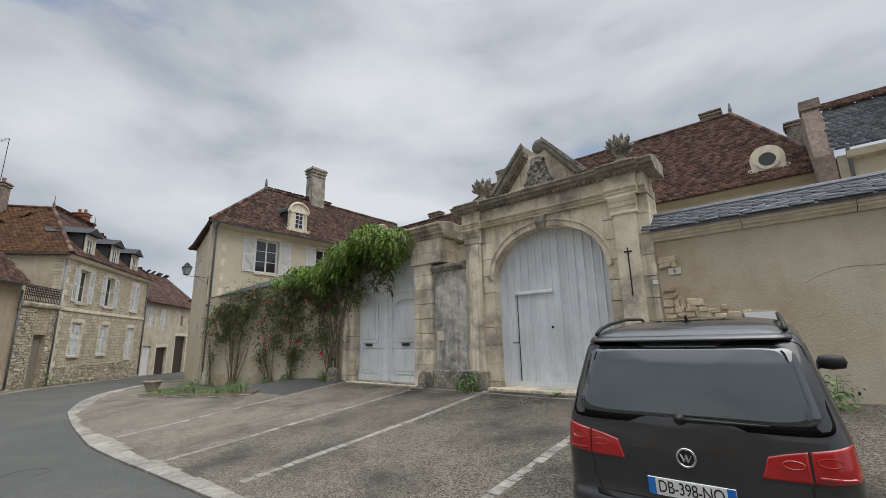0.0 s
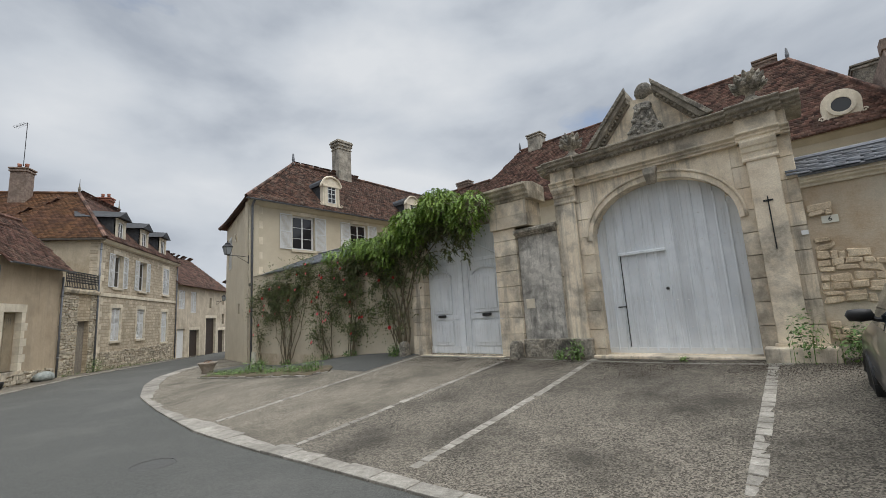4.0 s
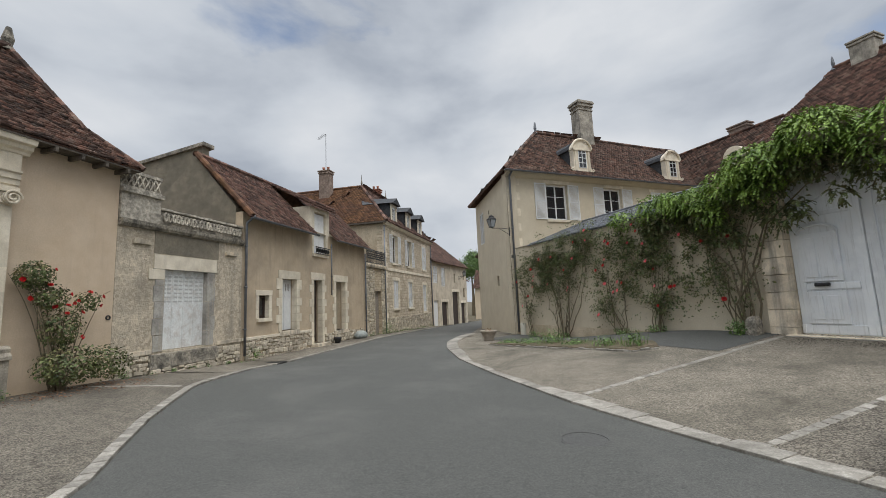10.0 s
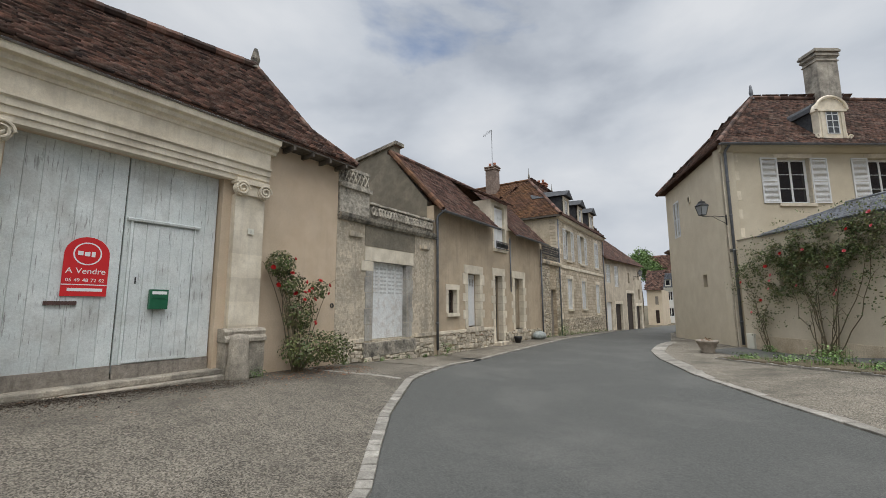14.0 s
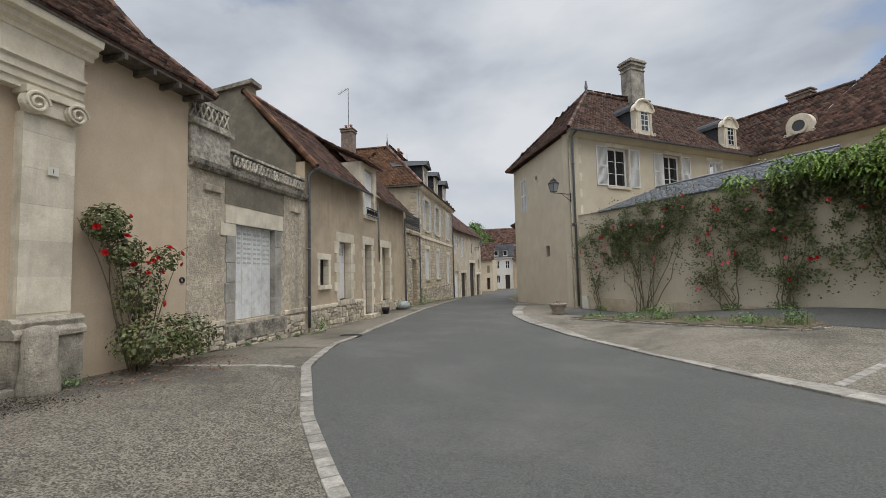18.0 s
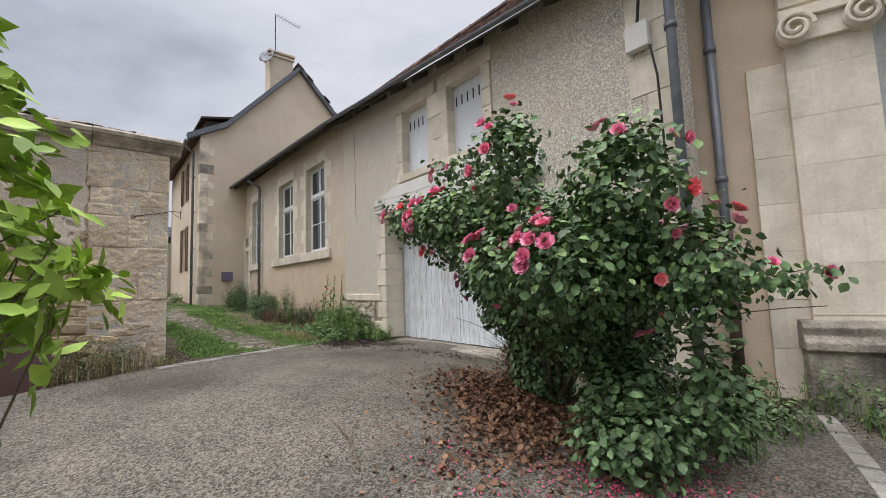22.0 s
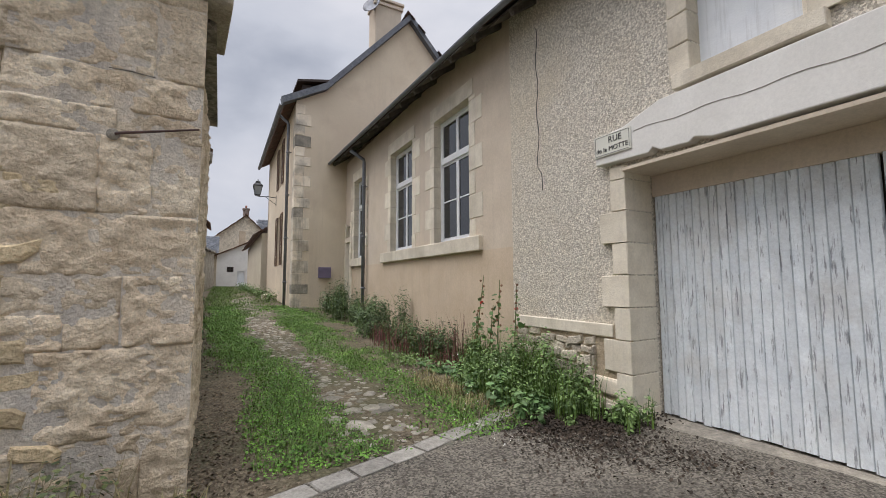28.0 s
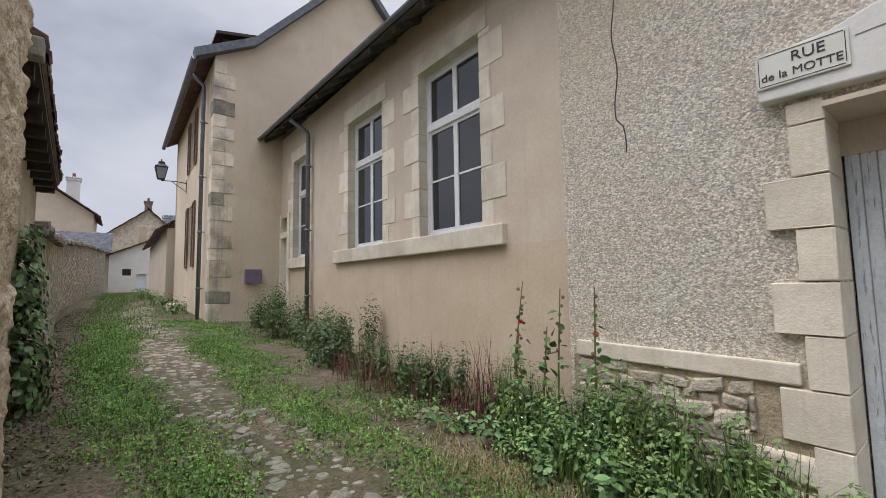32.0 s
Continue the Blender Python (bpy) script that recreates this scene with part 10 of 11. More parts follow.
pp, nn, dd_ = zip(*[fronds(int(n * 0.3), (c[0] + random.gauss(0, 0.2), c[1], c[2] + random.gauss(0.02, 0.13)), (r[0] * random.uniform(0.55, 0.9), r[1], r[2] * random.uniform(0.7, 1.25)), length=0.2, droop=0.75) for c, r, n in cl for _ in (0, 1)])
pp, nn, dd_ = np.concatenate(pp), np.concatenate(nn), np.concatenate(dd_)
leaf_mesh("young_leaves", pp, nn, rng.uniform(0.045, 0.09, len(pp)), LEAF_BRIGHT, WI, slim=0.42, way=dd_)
# hanging under-leaves: their shade is put into a darker leaf colour
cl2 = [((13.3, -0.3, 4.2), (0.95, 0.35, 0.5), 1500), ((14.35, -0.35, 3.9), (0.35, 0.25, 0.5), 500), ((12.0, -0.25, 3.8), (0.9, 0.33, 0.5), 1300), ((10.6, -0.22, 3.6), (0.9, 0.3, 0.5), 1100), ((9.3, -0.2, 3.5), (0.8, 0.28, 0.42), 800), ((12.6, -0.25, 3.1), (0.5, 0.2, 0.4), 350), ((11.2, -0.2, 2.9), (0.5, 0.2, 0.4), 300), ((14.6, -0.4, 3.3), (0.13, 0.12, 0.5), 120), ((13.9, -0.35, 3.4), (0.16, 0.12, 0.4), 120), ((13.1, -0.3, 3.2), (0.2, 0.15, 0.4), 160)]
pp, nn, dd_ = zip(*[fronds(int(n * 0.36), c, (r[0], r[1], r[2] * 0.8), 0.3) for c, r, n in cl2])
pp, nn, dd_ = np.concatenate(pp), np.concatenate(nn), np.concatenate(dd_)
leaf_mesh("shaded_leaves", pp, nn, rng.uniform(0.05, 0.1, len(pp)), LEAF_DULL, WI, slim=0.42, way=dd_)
vine = Geo()
for x_ in (8.3, 9.6, 10.6, 12.6, 13.6, 14.3):
    bx = 11.6 + random.gauss(0, 0.12)
    up = random.uniform(2.7, 3.3)
    pts = [(bx, -0.15, 0.1), (bx + random.gauss(0, 0.15), -0.2, 1.0), (bx + (x_ - bx) * 0.12 + random.gauss(0, 0.12), -0.17, 2.0), (bx + (x_ - bx) * 0.3, -0.2, up), (bx + (x_ - bx) * 0.65, -0.25, up + 0.75), (x_, -0.3, up + 1.0)]
    vine.tube(pts, [0.03, 0.027, 0.023, 0.019, 0.014, 0.007], 6)
part("stem", vine, TWIG, WI, kind="stuff")

# roses trained along the garden wall
def wall_rose(x, clumps, blooms, label):
    """A climbing rose: a fan of thin stems from one foot to loose clumps of small leaves on the wall. clumps: (along, height, width, tall, fill)."""
    t = thing("climbing_rose", label, "climbing rose", ME, "climbing roses")
    z0 = float(gz(*wall_at(x, -0.2)))
    g = Geo()
    P, Q = [], []
    for c, h, w, v, fill in clumps:
        n = max(24, int(w * v * 2300 * fill))
        px, pz = rng.normal(c, w * 0.85, n), rng.normal(h, v * 0.9, n)
        ok = patch_noise(px, pz, 0.28, 21) + 0.6 * patch_noise(px, pz, 0.1, 22) > rng.uniform(-0.45, 0.45, n)
        px, pz = px[ok], pz[ok]
        px, pz = np.repeat(px, 3), np.repeat(pz, 3)
        n = len(px)
        P.append(np.stack([px + rng.normal(0, 0.05, n), -0.06 - rng.uniform(0, 0.26, n), np.maximum(pz + rng.normal(0, 0.04, n), z0 + 0.05)], 1))
        Q.append(rng.normal(0, 0.6, (n, 3)) + np.array([0, -0.7, 0.6]))
        for _ in range(1 if fill < 0.9 else 2):
            b = Vector((x + random.gauss(0, 0.13), -0.15, z0 - 0.03))
            tip = Vector((c + random.gauss(0, w * 0.4), -0.12, h + v * random.uniform(0.0, 0.6)))
            mid = b.lerp(tip, 0.45) + Vector((random.gauss(0, 0.55), 0, random.uniform(-0.2, 0.5)))
            pts = []
            for i in range(9):
                u = i / 8
                q = b * (1 - u) ** 2 + mid * 2 * u * (1 - u) + tip * u * u
                q.x += random.gauss(0, 0.05)
                pts.append(q)
            g.tube(pts, [0.017 * (1.15 - 0.9 * i / 8) for i in range(9)], 5)
            for i in (3, 4, 5, 6, 7, 8):
                n = random.randint(1, 7) if i < 6 else random.randint(3, 12)
                P.append(np.array(pts[i]) + rng.normal(0, 1, (n, 3)) * np.array([0.13, 0.05, 0.11]) + np.array([0, -0.05, 0]))
                Q.append(rng.normal(0, 0.6, (n, 3)) + np.array([0, -0.7, 0.6]))
            for i in (3, 4, 5, 6):
                d = Vector((random.gauss(0, 0.35), -0.03, random.uniform(0.1, 0.4)))
                g.tube([pts[i], pts[i] + d * 0.5 + Vector((0, 0, 0.04)), pts[i] + d], [0.008, 0.006, 0.003], 4)
        for _ in range(blooms * 2):
            if random.random() < 0.6:
                bloom(t, (c + random.gauss(0, w * 0.6), -0.3, h + random.gauss(0, v * 0.5)), (random.gauss(0, 0.4), -1, 0.4), random.choice((CORAL, CORAL, REDP)), random.uniform(0.7, 1.2))
    part("stem", g, TWIG, t, kind="stuff")
    P, Q = np.concatenate(P), np.concatenate(Q)
    leaf_mesh("leaves", P, Q, rng.uniform(0.045, 0.09, len(P)), LEAF_DULL, t, slim=0.62)
    p, q = ball(140, (x + 0.1, -0.25, z0 + 0.12), (0.35, 0.22, 0.18))
    leaf_mesh("foot_leaves", p, q, rng.uniform(0.05, 0.09, 140), LEAF_WEED, t)


ROSES = [
    (1.6, [(0.9, 2.35, 0.55, 0.4, 1.0), (1.5, 1.0, 0.45, 0.35, 0.35), (2.1, 1.7, 0.3, 0.3, 0.5)], 1),
    (3.95, [(2.3, 2.95, 0.85, 0.5, 1.1), (3.5, 3.2, 1.0, 0.5, 1.2), (4.8, 3.35, 0.85, 0.5, 1.1), (5.6, 3.6, 0.6, 0.35, 0.9), (2.3, 2.3, 0.6, 0.35, 0.8), (3.8, 2.6, 0.9, 0.35, 0.8), (4.7, 2.7, 0.5, 0.3, 0.6), (3.1, 2.0, 0.8, 0.4, 0.55), (4.4, 1.9, 0.6, 0.35, 0.5)], 1),
    (7.2, [(6.5, 2.5, 0.45, 0.35, 0.7), (7.4, 3.05, 0.5, 0.4, 0.7), (6.3, 1.0, 0.45, 0.35, 0.6), (7.8, 1.9, 0.5, 0.5, 0.5), (6.9, 3.4, 0.35, 0.3, 0.8), (7.0, 1.7, 0.6, 0.35, 0.5)], 2),
    (8.7, [(8.3, 2.6, 0.6, 0.8, 0.7), (9.2, 2.0, 0.6, 0.6, 0.7), (8.8, 1.1, 0.5, 0.4, 0.6), (9.5, 3.0, 0.7, 0.5, 0.9), (8.6, 3.4, 0.7, 0.4, 1.0), (9.6, 1.5, 0.6, 0.35, 0.5)], 1),
    (11.4, [(10.5, 2.7, 0.55, 0.6, 0.8), (11.2, 2.3, 0.4, 0.5, 0.6), (11.7, 3.1, 0.45, 0.5, 0.9), (10.2, 3.3, 0.6, 0.4, 1.0), (11.0, 1.5, 0.6, 0.4, 0.55)], 1),
]
for args in ROSES:
    wall_rose(*args, "climbing rose with thin bare stems on the garden wall")

# flower bed
BED = [(-7.3, 19.7), (-5.2, 16.9), (-3.0, 14.4), (-2.3, 14.5), (-2.2, 15.2), (-4.2, 17.6), (-6.7, 20.2)]
bed = part("flower_bed", Geo().loft([[(x, y, float(gz(x, y)) - 0.1) for x, y in BED], [(x, y, float(gz(x, y)) + 0.06) for x, y in BED], [(x * 0.97 - 4.6 * 0.03, y * 0.97 + 17.2 * 0.03, float(gz(x, y)) + 0.1) for x, y in BED]]), EARTH, None, "dry earth flower bed with low plants", kind="structure")
tagged(bed, category="flower bed")
setts("bed_edge", BED[:4], 0.1, 0.22, "small rough stones edging the flower bed", dz=0.07, jitter=0.05)


def weeds(name, label, spots, material, leaf=0.06, category="weeds", blades_n=0, bm_=None):
    t = thing(name, label, category)
    p, q, sz = [], [], []
    for x, y, r, h, n in spots:
        a, b = ball(n, (x, y, float(gz(x, y)) + h * 0.5), (r, r, h * 0.62), 0.1)
        a[:, 2] = np.maximum(a[:, 2], gz(a[:, 0], a[:, 1]) + 0.01)
        p.append(a)
        q.append(b + np.array([0, 0, 0.6]))
        sz.append(rng.uniform(leaf * 0.6, leaf * 1.3, n))
    leaf_mesh("leaves", np.concatenate(p), np.concatenate(q), np.concatenate(sz), material, t, slim=0.5)
    if blades_n:
        bp_ = []
        for x, y, r, h, n in spots:
            a, k = rng.uniform(0, math.tau, blades_n), np.sqrt(rng.uniform(0, 1, blades_n)) * r
            X, Y = x + np.cos(a) * k, y + np.sin(a) * k
            bp_.append(np.stack([X, Y, gz(X, Y)], 1))
        bp_ = np.concatenate(bp_)
        hs = np.concatenate([rng.uniform(s[3] * 0.5, s[3] * 1.2, blades_n) for s in spots])
        blades("stalks", bp_, hs, np.full(len(bp_), 0.005), bm_ or GRASSM, t)
    return t


weeds("bed_plants", "low green plants in the flower bed", [(-6.5, 19.3, 0.5, 0.25, 260), (-5.6, 18.2, 0.55, 0.3, 320), (-4.9, 17.5, 0.5, 0.55, 360), (-4.2, 16.6, 0.5, 0.25, 260), (-3.4, 15.6, 0.45, 0.3, 260), (-2.8, 14.9, 0.35, 0.5, 200)], LEAF_WEED, 0.07, "flowers", 60)
PT = thing("stone_pot", "weathered round stone pot by the kerb", "plant pot", pose(-7.6, 21.85, float(gz(-7.6, 21.85))))
part("pot", Geo().lathe([(0.2, 0), (0.24, 0.05), (0.22, 0.1), (0.32, 0.35), (0.38, 0.42), (0.38, 0.47), (0.32, 0.47), (0.28, 0.38), (0.0, 0.38)], 20), TERRA, PT, smooth=True)
p, q = ball(60, (0, 0, 0.45), (0.25, 0.25, 0.12))
leaf_mesh("plant", p, q, rng.uniform(0.05, 0.09, 60), DRY, PT)

# weeds at the walls
def foot(line, n, h, r=0.12):
    q = resample(line, n)
    return [(x + random.gauss(0, 0.06), y + random.gauss(0, 0.06), r * random.uniform(0.6, 1.5), h * random.uniform(0.5, 1.5), int(40 * random.uniform(0.5, 1.6))) for x, y in q]


weeds("street_weeds", "small weeds along the foot of the west houses", foot([(-15.3, 11.3), (-15.25, 15.5)], 7, 0.15) + foot([(-15.3, 25.5), (-15.3, 40)], 22, 0.25, 0.2) + [(-15.15, 16.0, 0.28, 0.55, 160), (-15.2, 28.9, 0.5, 0.9, 320)], LEAF_WEED, 0.06)
weeds("gate_weeds", "weeds in the joints before the gates", [(*wall_at(22.6, -0.5), 0.4, 0.7, 500), (*wall_at(17.6, -0.4), 0.22, 0.5, 260), (*wall_at(17.2, -0.35), 0.2, 0.3, 110), (*wall_at(21.7, -0.4), 0.28, 0.9, 240), (*wall_at(22.3, -0.35), 0.3, 0.6, 240), (*wall_at(23.0, -0.4), 0.35, 0.7, 300), (*wall_at(24.2, -0.4), 0.4, 0.5, 250), (*wall_at(11.4, -0.4), 0.28, 0.4, 220), (*wall_at(19.8, -0.3), 0.1, 0.15, 30)], LEAF_WEED, 0.07, blades_n=12)
weeds("gate_house_weeds", "weeds at the foot of the old gate house", [(-15.1, 4.05, 0.25, 0.5, 160), (-15.15, 3.5, 0.3, 0.3, 200), (-14.9, 3.2, 0.3, 0.25, 220), (-14.6, 3.1, 0.35, 0.35, 320), (-14.15, 2.95, 0.3, 0.28, 240), (-13.7, 3.05, 0.28, 0.22, 180), (-15.1, 8.6, 0.25, 0.2, 120), (-14.65, 4.25, 0.24, 0.42, 300), (-14.5, 4.4, 0.18, 0.25, 140), (-14.46, 3.56, 0.3, 0.26, 320), (-14.14, 3.35, 0.3, 0.2, 240), (-13.6, 3.1, 0.28, 0.18, 200)], LEAF_BUSH, 0.05, blades_n=20)
# shrub beside the path
SHB = thing("young_shrub", "young bright green leafy shrub", "shrub")
whorls = []
for c, r, n in (((-10.2, 1.2, 1.5), (0.4, 0.38, 0.45), 150), ((-10.15, 1.15, 1.98), (0.28, 0.28, 0.26), 55)):
    whorls.append(ball(n, c, r, 0.3))
wp, wn_ = np.concatenate([a for a, b in whorls]), np.concatenate([b for a, b in whorls])
wn_ /= np.linalg.norm(wn_, axis=1, keepdims=True)
p, q = np.repeat(wp, 7, 0), np.repeat(wn_, 7, 0)
way_ = rng.normal(0, 1, p.shape)
way_ -= (way_ * q).sum(1, keepdims=True) * q * 0.8
leaf_mesh("leaves", p + way_ * 0.035, q + rng.normal(0, 0.35, q.shape), rng.uniform(0.06, 0.11, len(p)), LEAF_LIME, SHB, slim=0.46, way=way_ + q * 0.35)
stems(SHB, (-10.0, 0.85, float(gz(-10.0, 0.85)) - 0.05), [tuple(v) for v in wp[::4]], 0.006)

# the lane: earth, grass, cobbles, weeds
def lane(s, o):
    """Plan point in the lane: s metres from the corner, o metres out from the wing's face."""
    v = MB @ Vector((-s, -o, 0))
    return (v.x, v.y)
strip("lane_earth", [lane(6.3, 0.02), lane(12, 0.02), lane(17.1, 0.02), lane(17.3, 1.7), lane(30, 1.7), lane(45, 1.7)], [lane(5.4, 3.9), lane(12, 4.4), lane(17, 4.6), lane(18, 4.6), lane(30, 4.9), lane(45, 4.4)], 0.012, EARTH, "bare earth of the grassy lane", 70, 10, "ground")


def lane_field(n, s0, s1, o0, o1, dens):
    s, o = rng.uniform(s0, s1, n), rng.uniform(o0, o1, n)
    k = np.sin(s * 1.7 + 3 * np.sin(o * 2.1)) * 0.5 + np.sin(s * 0.6 + o * 3.3) * 0.5
    k = k + 0.9 * patch_noise(s, o, 0.35, 31) + 0.6 * patch_noise(s, o, 0.12, 32)
    ok = dens(s, o) + 0.35 * k > rng.uniform(0, 1, n)
    s, o = s[ok], o[ok]
    m = np.array(MB)
    x, y = m[0, 0] * -s + m[0, 1] * -o + m[0, 3], m[1, 0] * -s + m[1, 1] * -o + m[1, 3]
    return np.stack([x, y, gz(x, y) + 0.005], 1)


path_mid = lambda s: np.interp(s, [6.0, 7.4, 9.0, 12.5, 20, 40], [2.3, 2.38, 2.45, 2.86, 3.0, 3.1])
strip_at = lambda o, c, w: np.exp(-((o - c) / w) ** 2)
grass_d = lambda s, o: np.clip(strip_at(o, path_mid(s) + 0.68, 0.42) * 1.0 + strip_at(o, path_mid(s) - 0.85, 0.5) * 0.72 + 0.02 - 0.4 * strip_at(o, path_mid(s), 0.36) - 0.5 * step01((o - path_mid(s) - 1.05) / 0.3) - 0.45 * strip_at(o, 1.15, 0.3) * strip_at(s, 7.7, 0.9), -0.5, 1)
g1 = lane_field(90000, 6.3, 15, 0.1, 4.1, lambda s, o: grass_d(s, o) * 0.95 - 0.05)
tagged(blades("grass", g1, rng.uniform(0.02, 0.09, len(g1)), rng.uniform(0.002, 0.0045, len(g1)), GRASSM, None, "green grass tufts along the lane", lean=1.1), category="grass")
g2 = lane_field(46000, 15, 40, 0.1, 4.2, lambda s, o: np.where((s > 17) & (o < 1.8), 0, 0.25 + 0.75 * strip_at(o, path_mid(s) + 0.6, 0.6)))
tagged(blades("grass", g2, rng.uniform(0.03, 0.1, len(g2)), rng.uniform(0.004, 0.008, len(g2)), GRASSM, None, "green grass further up the lane", lean=0.9), category="grass")
g3 = lane_field(170000, 6.2, 18, 0.1, 4.1, grass_d)
g3[:, 2] += rng.uniform(0.004, 0.035, len(g3))
nr = rng.normal(0, 0.45, (len(g3), 3))
nr[:, 2] = 1
tagged(leaf_mesh("clover", g3, nr, rng.uniform(0.014, 0.034, len(g3)), CLOVER, None, "low carpet of clover and small broad leaves", slim=0.75), category="weeds")
d3 = lane_field(20000, 6.1, 15, 0.0, 3.8, lambda s, o: np.clip(strip_at(o, 3.75, 0.3) + strip_at(o, 1.1, 0.4) * 0.5 + 0.05, 0, 1))
d3[:, 2] += 0.01
nr = rng.normal(0, 0.5, (len(d3), 3))
nr[:, 2] = 1
tagged(leaf_mesh("lane_litter", d3, nr, rng.uniform(0.012, 0.035, len(d3)), LITTER, None, "brown leaf litter in the lane"), category="fallen leaves")
d4 = lane_field(34000, 6.0, 24, 3.1, 4.6, lambda s, o: np.clip((o - 3.2) * 1.2, 0, 0.85) * np.clip(1.3 - s / 26, 0.3, 1))
d4[:, 2] += 0.012
nr = rng.normal(0, 0.5, (len(d4), 3))
nr[:, 2] = 1
tagged(leaf_mesh("lane_litter", d4, nr, rng.uniform(0.012, 0.04, len(d4)), LITTER, None, "brown dead leaves below the lane wall", slim=0.7), category="fallen leaves")
g4 = lane_field(16000, 8.5, 40, 3.2, 4.5, lambda s, o: np.clip(0.4 - 0.25 * (o - 3.2), 0.05, 1))
tagged(blades("grass", g4, rng.uniform(0.02, 0.07, len(g4)), rng.uniform(0.003, 0.006, len(g4)), GRASSM, None, "thin grass on the shaded side of the lane", lean=1.0), category="grass")
CB = thing("cobbles", "worn rounded cobbles down the middle of the lane", "cobbles", kind="structure")
cob = []
for k in range(8):
    q_ = random.Random(k)
    n_ = 9
    ring = lambda r, z: [(r * (1 + 0.22 * math.sin(j * 2.1 + k)) * math.cos(j * math.tau / n_), r * 0.72 * (1 + 0.2 * math.cos(j * 1.3 + k)) * math.sin(j * math.tau / n_), z) for j in range(n_)]
    me = mesh_of(Geo().loft([ring(1.0, -0.5), ring(1.0, 0.0), ring(0.9, 0.1), ring(0.5, 0.14)]), "cobble", True)
    clean(me)
    me.materials.append(RUBBLE_GREY)
    cob.append(me)
cnt = 0
far_cob = Geo()
for row in range(230):
    s = 6.2 + row * 0.075
    mid = float(path_mid(s)) + 0.07 * math.sin(s * 1.9)
    for k in range(11):
        o = mid - 0.5 + k * 0.1 + random.gauss(0, 0.03)
        if random.random() < 0.25 + 0.65 * (abs(k - 5) / 5) ** 1.5:
            continue
        x, y = lane(s + random.gauss(0, 0.025), o)
        r = random.choice((0.025, 0.03, 0.035, 0.04, 0.05, 0.055, 0.065, 0.08))
        if s < 8 and random.random() < 0.07:
            r = random.uniform(0.11, 0.17)
        m = pose(x, y, float(gz(x, y)) + 0.008, random.gauss(0, 4), random.gauss(0, 4), random.uniform(0, 360)) @ Matrix.Scale(r, 4)
        me = random.choice(cob)
        if cnt < 300 and (r > 0.034 or s < 7.6):
            ob = new("cobble", me)
            ob.parent = CB
            ob.matrix_basis = m
            cnt += 1
        else:
            far_cob.add([tuple(v.co) for v in me.vertices], [tuple(f.vertices) for f in me.polygons], m)
part("far_cobbles", far_cob, RUBBLE_GREY, CB, "worn cobbles further up the lane", kind="stuff")


def lane_weed(name, label, spots, material, leaf, **k):
    return weeds(name, label, [(*lane(s, o), r, h, n) for s, o, r, h, n in spots], material, leaf, **k)


def mounds(rows_):
    """Breaks wide weed patches into small uneven mounds."""
    out = []
    for s, o, r, h, n in rows_:
        for _ in range(7):
            out.append((s + random.gauss(0, r * 0.75), max(0.12, o + random.gauss(-0.05, r * 0.45)), r * random.uniform(0.25, 0.6), h * random.uniform(0.35, 1.15), int(n * random.uniform(0.12, 0.3))))
    return out


lane_weed("tall_weeds", "tall flowering weeds at the foot of the wing", mounds([(6.55, 0.42, 0.32, 0.72, 1700), (7.1, 0.5, 0.38, 0.72, 2000), (7.7, 0.5, 0.38, 0.72, 2000), (8.2, 0.42, 0.3, 0.7, 800), (6.2, 0.4, 0.3, 0.45, 600), (7.3, 0.85, 0.3, 0.42, 600), (6.8, 0.8, 0.26, 0.35, 450)]), LEAF_WEED, 0.046, blades_n=30)
lane_weed("wall_weeds", "bushy weeds along the ochre wall", mounds([(9.2, 0.42, 0.36, 0.62, 1100), (9.9, 0.5, 0.4, 0.6, 1100), (10.7, 0.55, 0.45, 0.6, 1200), (11.5, 0.6, 0.55, 0.95, 2200), (12.4, 0.6, 0.5, 0.75, 1500), (13.6, 0.6, 0.5, 0.7, 1400), (14.9, 0.65, 0.6, 0.95, 2200), (15.9, 0.7, 0.55, 0.9, 1800)]), LEAF_BUSH, 0.055, blades_n=14, bm_=LEAF_WEED)
lane_weed("seeding_weeds", "reddish seeding stalks among the weeds", mounds([(8.8, 0.45, 0.35, 0.8, 150), (9.4, 0.6, 0.4, 0.7, 160), (10.3, 0.75, 0.5, 0.62, 220), (11.0, 0.8, 0.4, 0.5, 120)]), STALK, 0.03, blades_n=16, bm_=STALK)
lane_weed("far_weeds", "green weeds up the lane", [(20 + 2.2 * k, 2.1 + 0.1 * k, 0.35, 0.5, 220) for k in range(6)], LEAF_WEED, 0.08, blades_n=20)
lane_weed("broad_weeds", "broad-leaved green weeds at the edge of the path", mounds([(6.9, 0.95, 0.26, 0.3, 190), (7.7, 0.8, 0.35, 0.4, 200), (6.5, 0.75, 0.24, 0.35, 160), (8.6, 0.8, 0.35, 0.25, 120)]), LEAF_BROAD, 0.085)
lane_weed("pale_weeds", "yellow-green weeds among the darker ones", mounds([(5.85, 0.28, 0.24, 0.34, 520), (6.1, 0.5, 0.22, 0.3, 300), (7.5, 0.85, 0.35, 0.4, 320), (6.9, 0.75, 0.3, 0.5, 300), (9.6, 0.9, 0.5, 0.25, 300), (11.5, 1.0, 0.6, 0.3, 300)]), LEAF_YOUNG, 0.042, blades_n=8)
g5 = lane_field(26000, 6.4, 13, 0.7, 1.8, lambda s, o: -0.2 + 0.95 * strip_at(o, 1.15, 0.35) * strip_at(s, 7.8, 1.0))
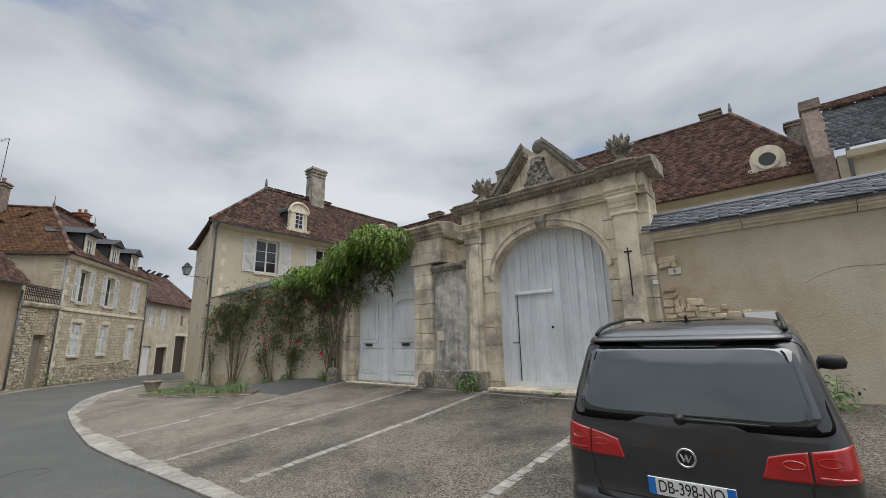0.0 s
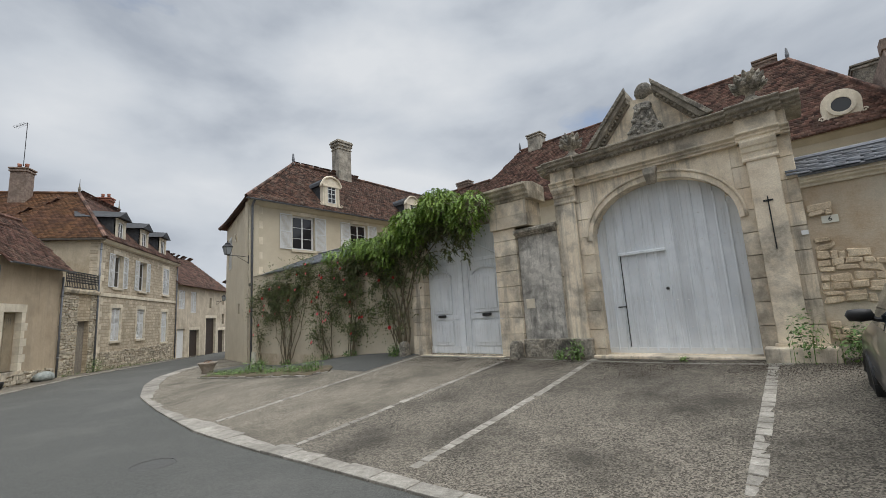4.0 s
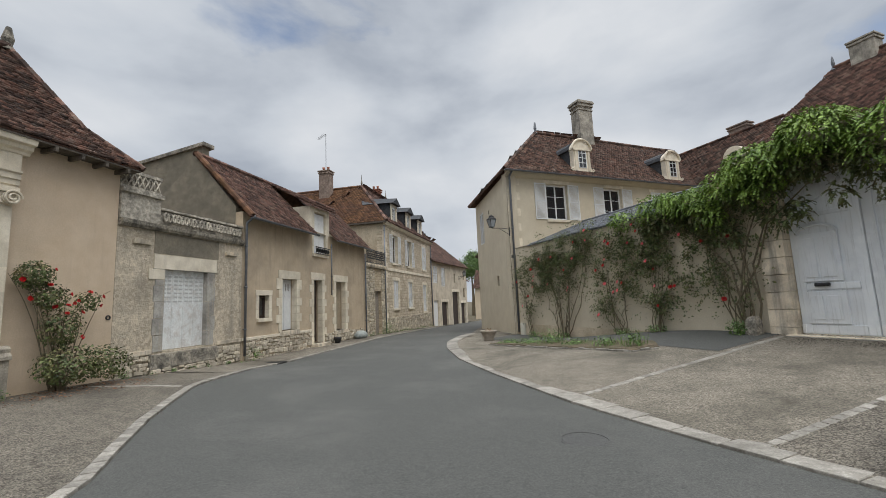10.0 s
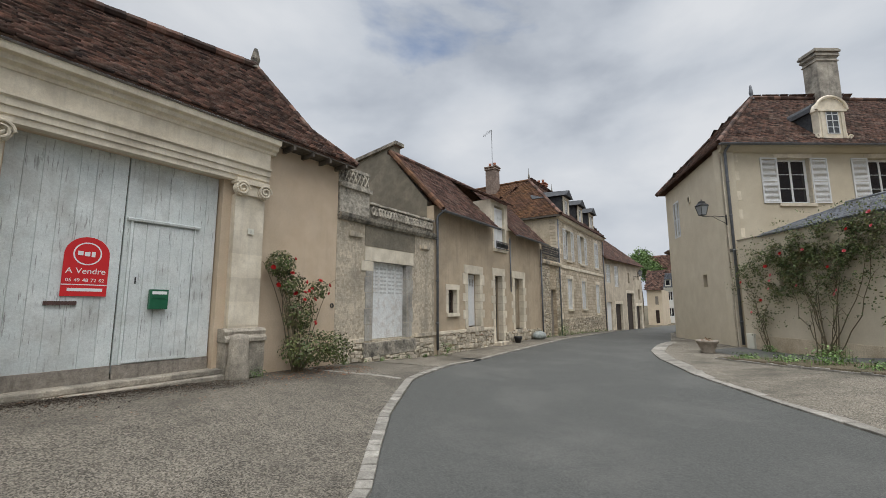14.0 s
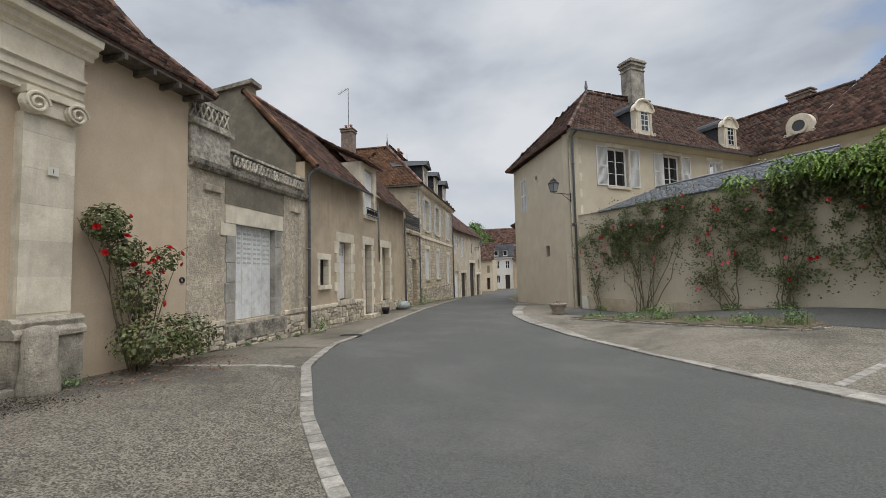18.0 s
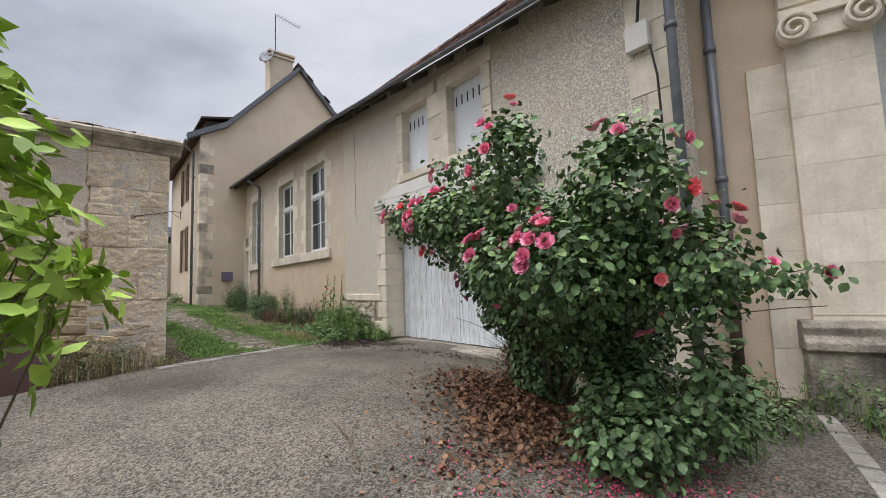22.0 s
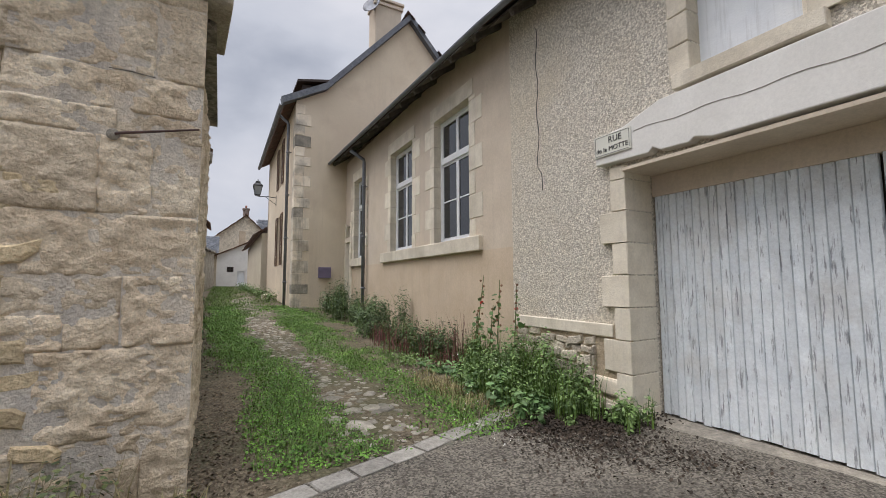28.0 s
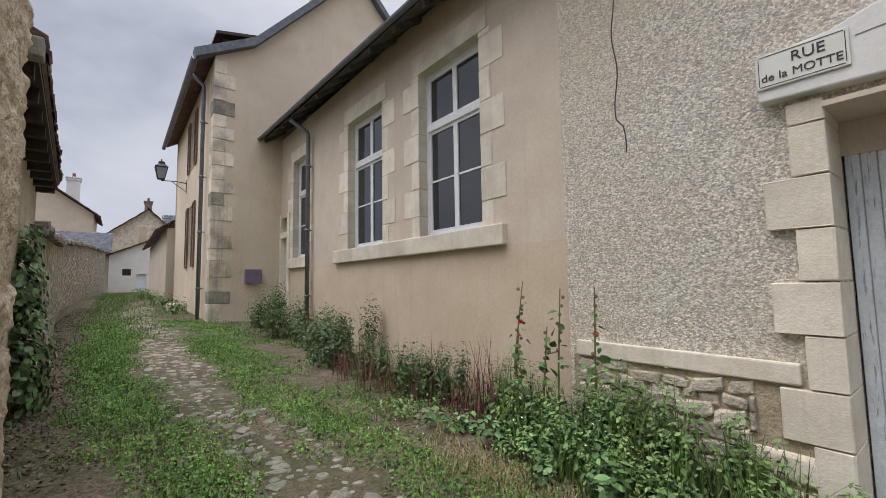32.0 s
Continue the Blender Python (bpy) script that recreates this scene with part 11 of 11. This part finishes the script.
tagged(blades("dry_grass", g5, rng.uniform(0.03, 0.12, len(g5)), rng.uniform(0.002, 0.004, len(g5)), DRYGRASS, None, "dry straw-coloured grass beside the cobbles", lean=1.2), category="grass")
lane_weed("daisies", "small white daisies in the weeds", mounds([(7.1, 0.95, 0.3, 0.7, 26), (7.4, 1.2, 0.35, 0.2, 26), (9.0, 1.2, 0.5, 0.1, 26), (6.5, 1.5, 0.4, 0.1, 22)]), WHITEWALL, 0.018)
HO = thing("hollyhock", "tall hollyhock stalks with dry seed heads and red buds", "flowers")
for s, o, h in ((7.35, 0.4, 1.42), (7.72, 0.4, 1.4), (7.85, 0.45, 1.05), (8.26, 0.4, 1.46), (8.15, 0.5, 1.0)):
    x, y = lane(s, o)
    z0 = float(gz(x, y))
    lx, ly = random.gauss(0, 0.06), random.gauss(0, 0.06)
    part("stalk", Geo().tube([(x, y, z0), (x + lx * 0.3, y + ly * 0.3, z0 + h * 0.5), (x + lx, y + ly, z0 + h)], [0.011, 0.009, 0.005], 5), LEAF_DULL, HO)
    for k in range(9):
        t = 0.5 + 0.5 * k / 9
        part("seed_head", Geo().lathe([(0, -0.018), (0.018, -0.005), (0.014, 0.014), (0, 0.02)], 6, m=pose(x + lx * t + random.gauss(0, 0.014), y + ly * t + random.gauss(0, 0.014), z0 + h * t)), DRY if k % 3 else LEAF_WEED, HO)
    a_ = np.array([(x + lx * u + random.gauss(0, 0.05), y + ly * u + random.gauss(0, 0.05), z0 + h * u) for u in np.linspace(0.2, 0.85, 16)])
    leaf_mesh("leaves", a_, rng.normal(0, 0.5, a_.shape) + np.array([0, 0, 0.8]), rng.uniform(0.05, 0.11, 16), LEAF_BROAD, HO, slim=0.8)
    if s in (7.35, 8.26):
        bloom(HO, (x + lx * 0.75, y + ly * 0.75, z0 + h * 0.72), (0.5, 0.2, 0.5), REDP, 0.45)
IV = thing("ivy", "dark ivy growing up the lane wall", "ivy", SIDE @ pose(0.5, 0.36, 0.1))
p, q = zip(*[ball(n, c, r, 0.2) for c, r, n in (((4.6, -0.1, 0.9), (0.5, 0.2, 0.7), 800), ((4.5, -0.05, 1.6), (0.42, 0.16, 0.5), 500), ((4.7, -0.05, 2.1), (0.25, 0.1, 0.3), 120))])
leaf_mesh("leaves", np.concatenate(p), np.concatenate(q) - np.array([0, 1.2, 0]), rng.uniform(0.05, 0.09, sum(map(len, p))), LEAF, IV, slim=0.8)
part("stem", Geo().tube([(4.55, 0.02, -0.1), (4.5, 0.03, 0.9), (4.6, 0.03, 2.0)], [0.03, 0.02, 0.008], 6).tube([(4.6, 0.02, -0.1), (4.85, 0.03, 0.8), (4.7, 0.03, 1.7)], [0.025, 0.016, 0.006], 6), TWIG, IV)
weeds("wall_foot_weeds", "dry grass tufts at the foot of the old stone wall", [(-12.9, -4.1, 0.3, 0.42, 420), (-12.5, -4.05, 0.3, 0.5, 480), (-12.1, -4.1, 0.22, 0.3, 200), (-13.4, -3.95, 0.15, 0.15, 60)], LEAF_DULL, 0.04, blades_n=90, bm_=DRYGRASS)
TR_ = thing("wall_top_plant", "small plant growing from the wall top", "weeds", SIDE @ pose(2.0, 0.2, 3.42))
p, q = ball(90, (0, 0, 0.15), (0.18, 0.18, 0.18))
leaf_mesh("leaves", p, q, rng.uniform(0.04, 0.07, 90), LEAF_WEED, TR_)

# iron covers in the street
MH_ = thing("manhole_cover", "round worn iron manhole cover in the asphalt", "manhole", pose(-4.6, 8.6, float(gz(-4.6, 8.6)) + 0.003))
part("cover", Geo().lathe([(0, 0.003), (0.27, 0.003), (0.275, 0.0), (0.275, -0.05)], 28), COVERIRON, MH_)
part("rim", Geo().lathe([(0.285, -0.05), (0.285, 0.003), (0.31, 0.003), (0.31, -0.05)], 28), COVERIRON, MH_)
DRN = thing("drain_cover", "square iron gully grate by the kerb", "drain", pose(-13.85, 15.2, float(gz(-13.85, 15.2)) + 0.04, 0, 0, 8))
part("frame", Geo().box(-0.3, 0.3, -0.3, -0.26, -0.05, 0).box(-0.3, 0.3, 0.26, 0.3, -0.05, 0).box(-0.3, -0.26, -0.26, 0.26, -0.05, 0).box(0.26, 0.3, -0.26, 0.26, -0.05, 0), IRON, DRN)
for k in range(7):
    part("bar", Geo().box(-0.25 + k * 0.073, -0.215 + k * 0.073, -0.26, 0.26, -0.05, -0.004), IRON, DRN)
TWG = thing("fallen_twig", "thin dead twig lying on the paving", "twig")
part("stick", Geo().tube([(-12.2, 0.9, float(gz(-12.2, 0.9)) + 0.035), (-12.5, 0.55, float(gz(-12.5, 0.55)) + 0.04), (-12.7, 0.2, float(gz(-12.7, 0.2)) + 0.035)], [0.008, 0.01, 0.005], 5), TWIG, TWG)

tc = [((0.0, 0.0, 10.5), (3.2, 3.0, 2.6), 900), ((-2.4, 0.3, 9.6), (2.0, 2.0, 1.8), 500), ((2.5, -0.2, 9.3), (2.1, 2.0, 1.7), 500), ((0.6, 0.2, 12.6), (1.7, 1.7, 1.3), 300)]
p, q = zip(*[sprigs(n * 4, c, r, 0.3, 8, 0.25) for c, r, n in tc])
p, q = np.concatenate(p), np.concatenate(q)
leaf_mesh("crown", p, q, rng.uniform(0.2, 0.4, len(p)), LEAF_WEED, FTR, slim=0.7)
# ---- kerbs and rows of setts ----
setts("forecourt_kerb", [(x - 0.1, y - 0.06) for x, y in KERB_R[1:13]], 0.46, 0.62, "pale flat kerb stones round the forecourt", side=-1)
setts("west_kerb", KERB_L, 0.16, 0.19, "pale sett kerb along the west side of the street", side=-1)
for a, b, w, l in (((-4.4, 11.0), (0.4, 14.5), 0.13, 0.2), ((-2.6, 8.5), (2.1, 11.6), 0.13, 0.19), ((-1.1, 6.55), (3.7, 10.05), 0.14, 0.19), ((1.35, 4.3), (5.35, 7.2), 0.15, 0.2)):
    setts("bay_line", [a, b], w, l, "row of pale setts marking a parking bay", dz=0.03)
setts("gate_foot_line", [(0.5, 14.45), wall_at(21.5, -0.5)], 0.14, 0.4, "pale setts along the foot of the gates", dz=0.03)
setts("west_bay_line", [(-12.7, 10.45), (-15.4, 10.1)], 0.12, 0.22, "thin row of pale setts", dz=0.03)
setts("west_bay_line", [(-9.3, 3.62), (-15.0, 3.95)], 0.13, 0.24, "row of pale setts before the old gate", dz=0.03)
setts("lane_edge", [(-13.2, -3.75), (-15.0, -3.6), (-16.9, -3.55)], 0.18, 0.3, "pale setts at the mouth of the lane", dz=0.03)
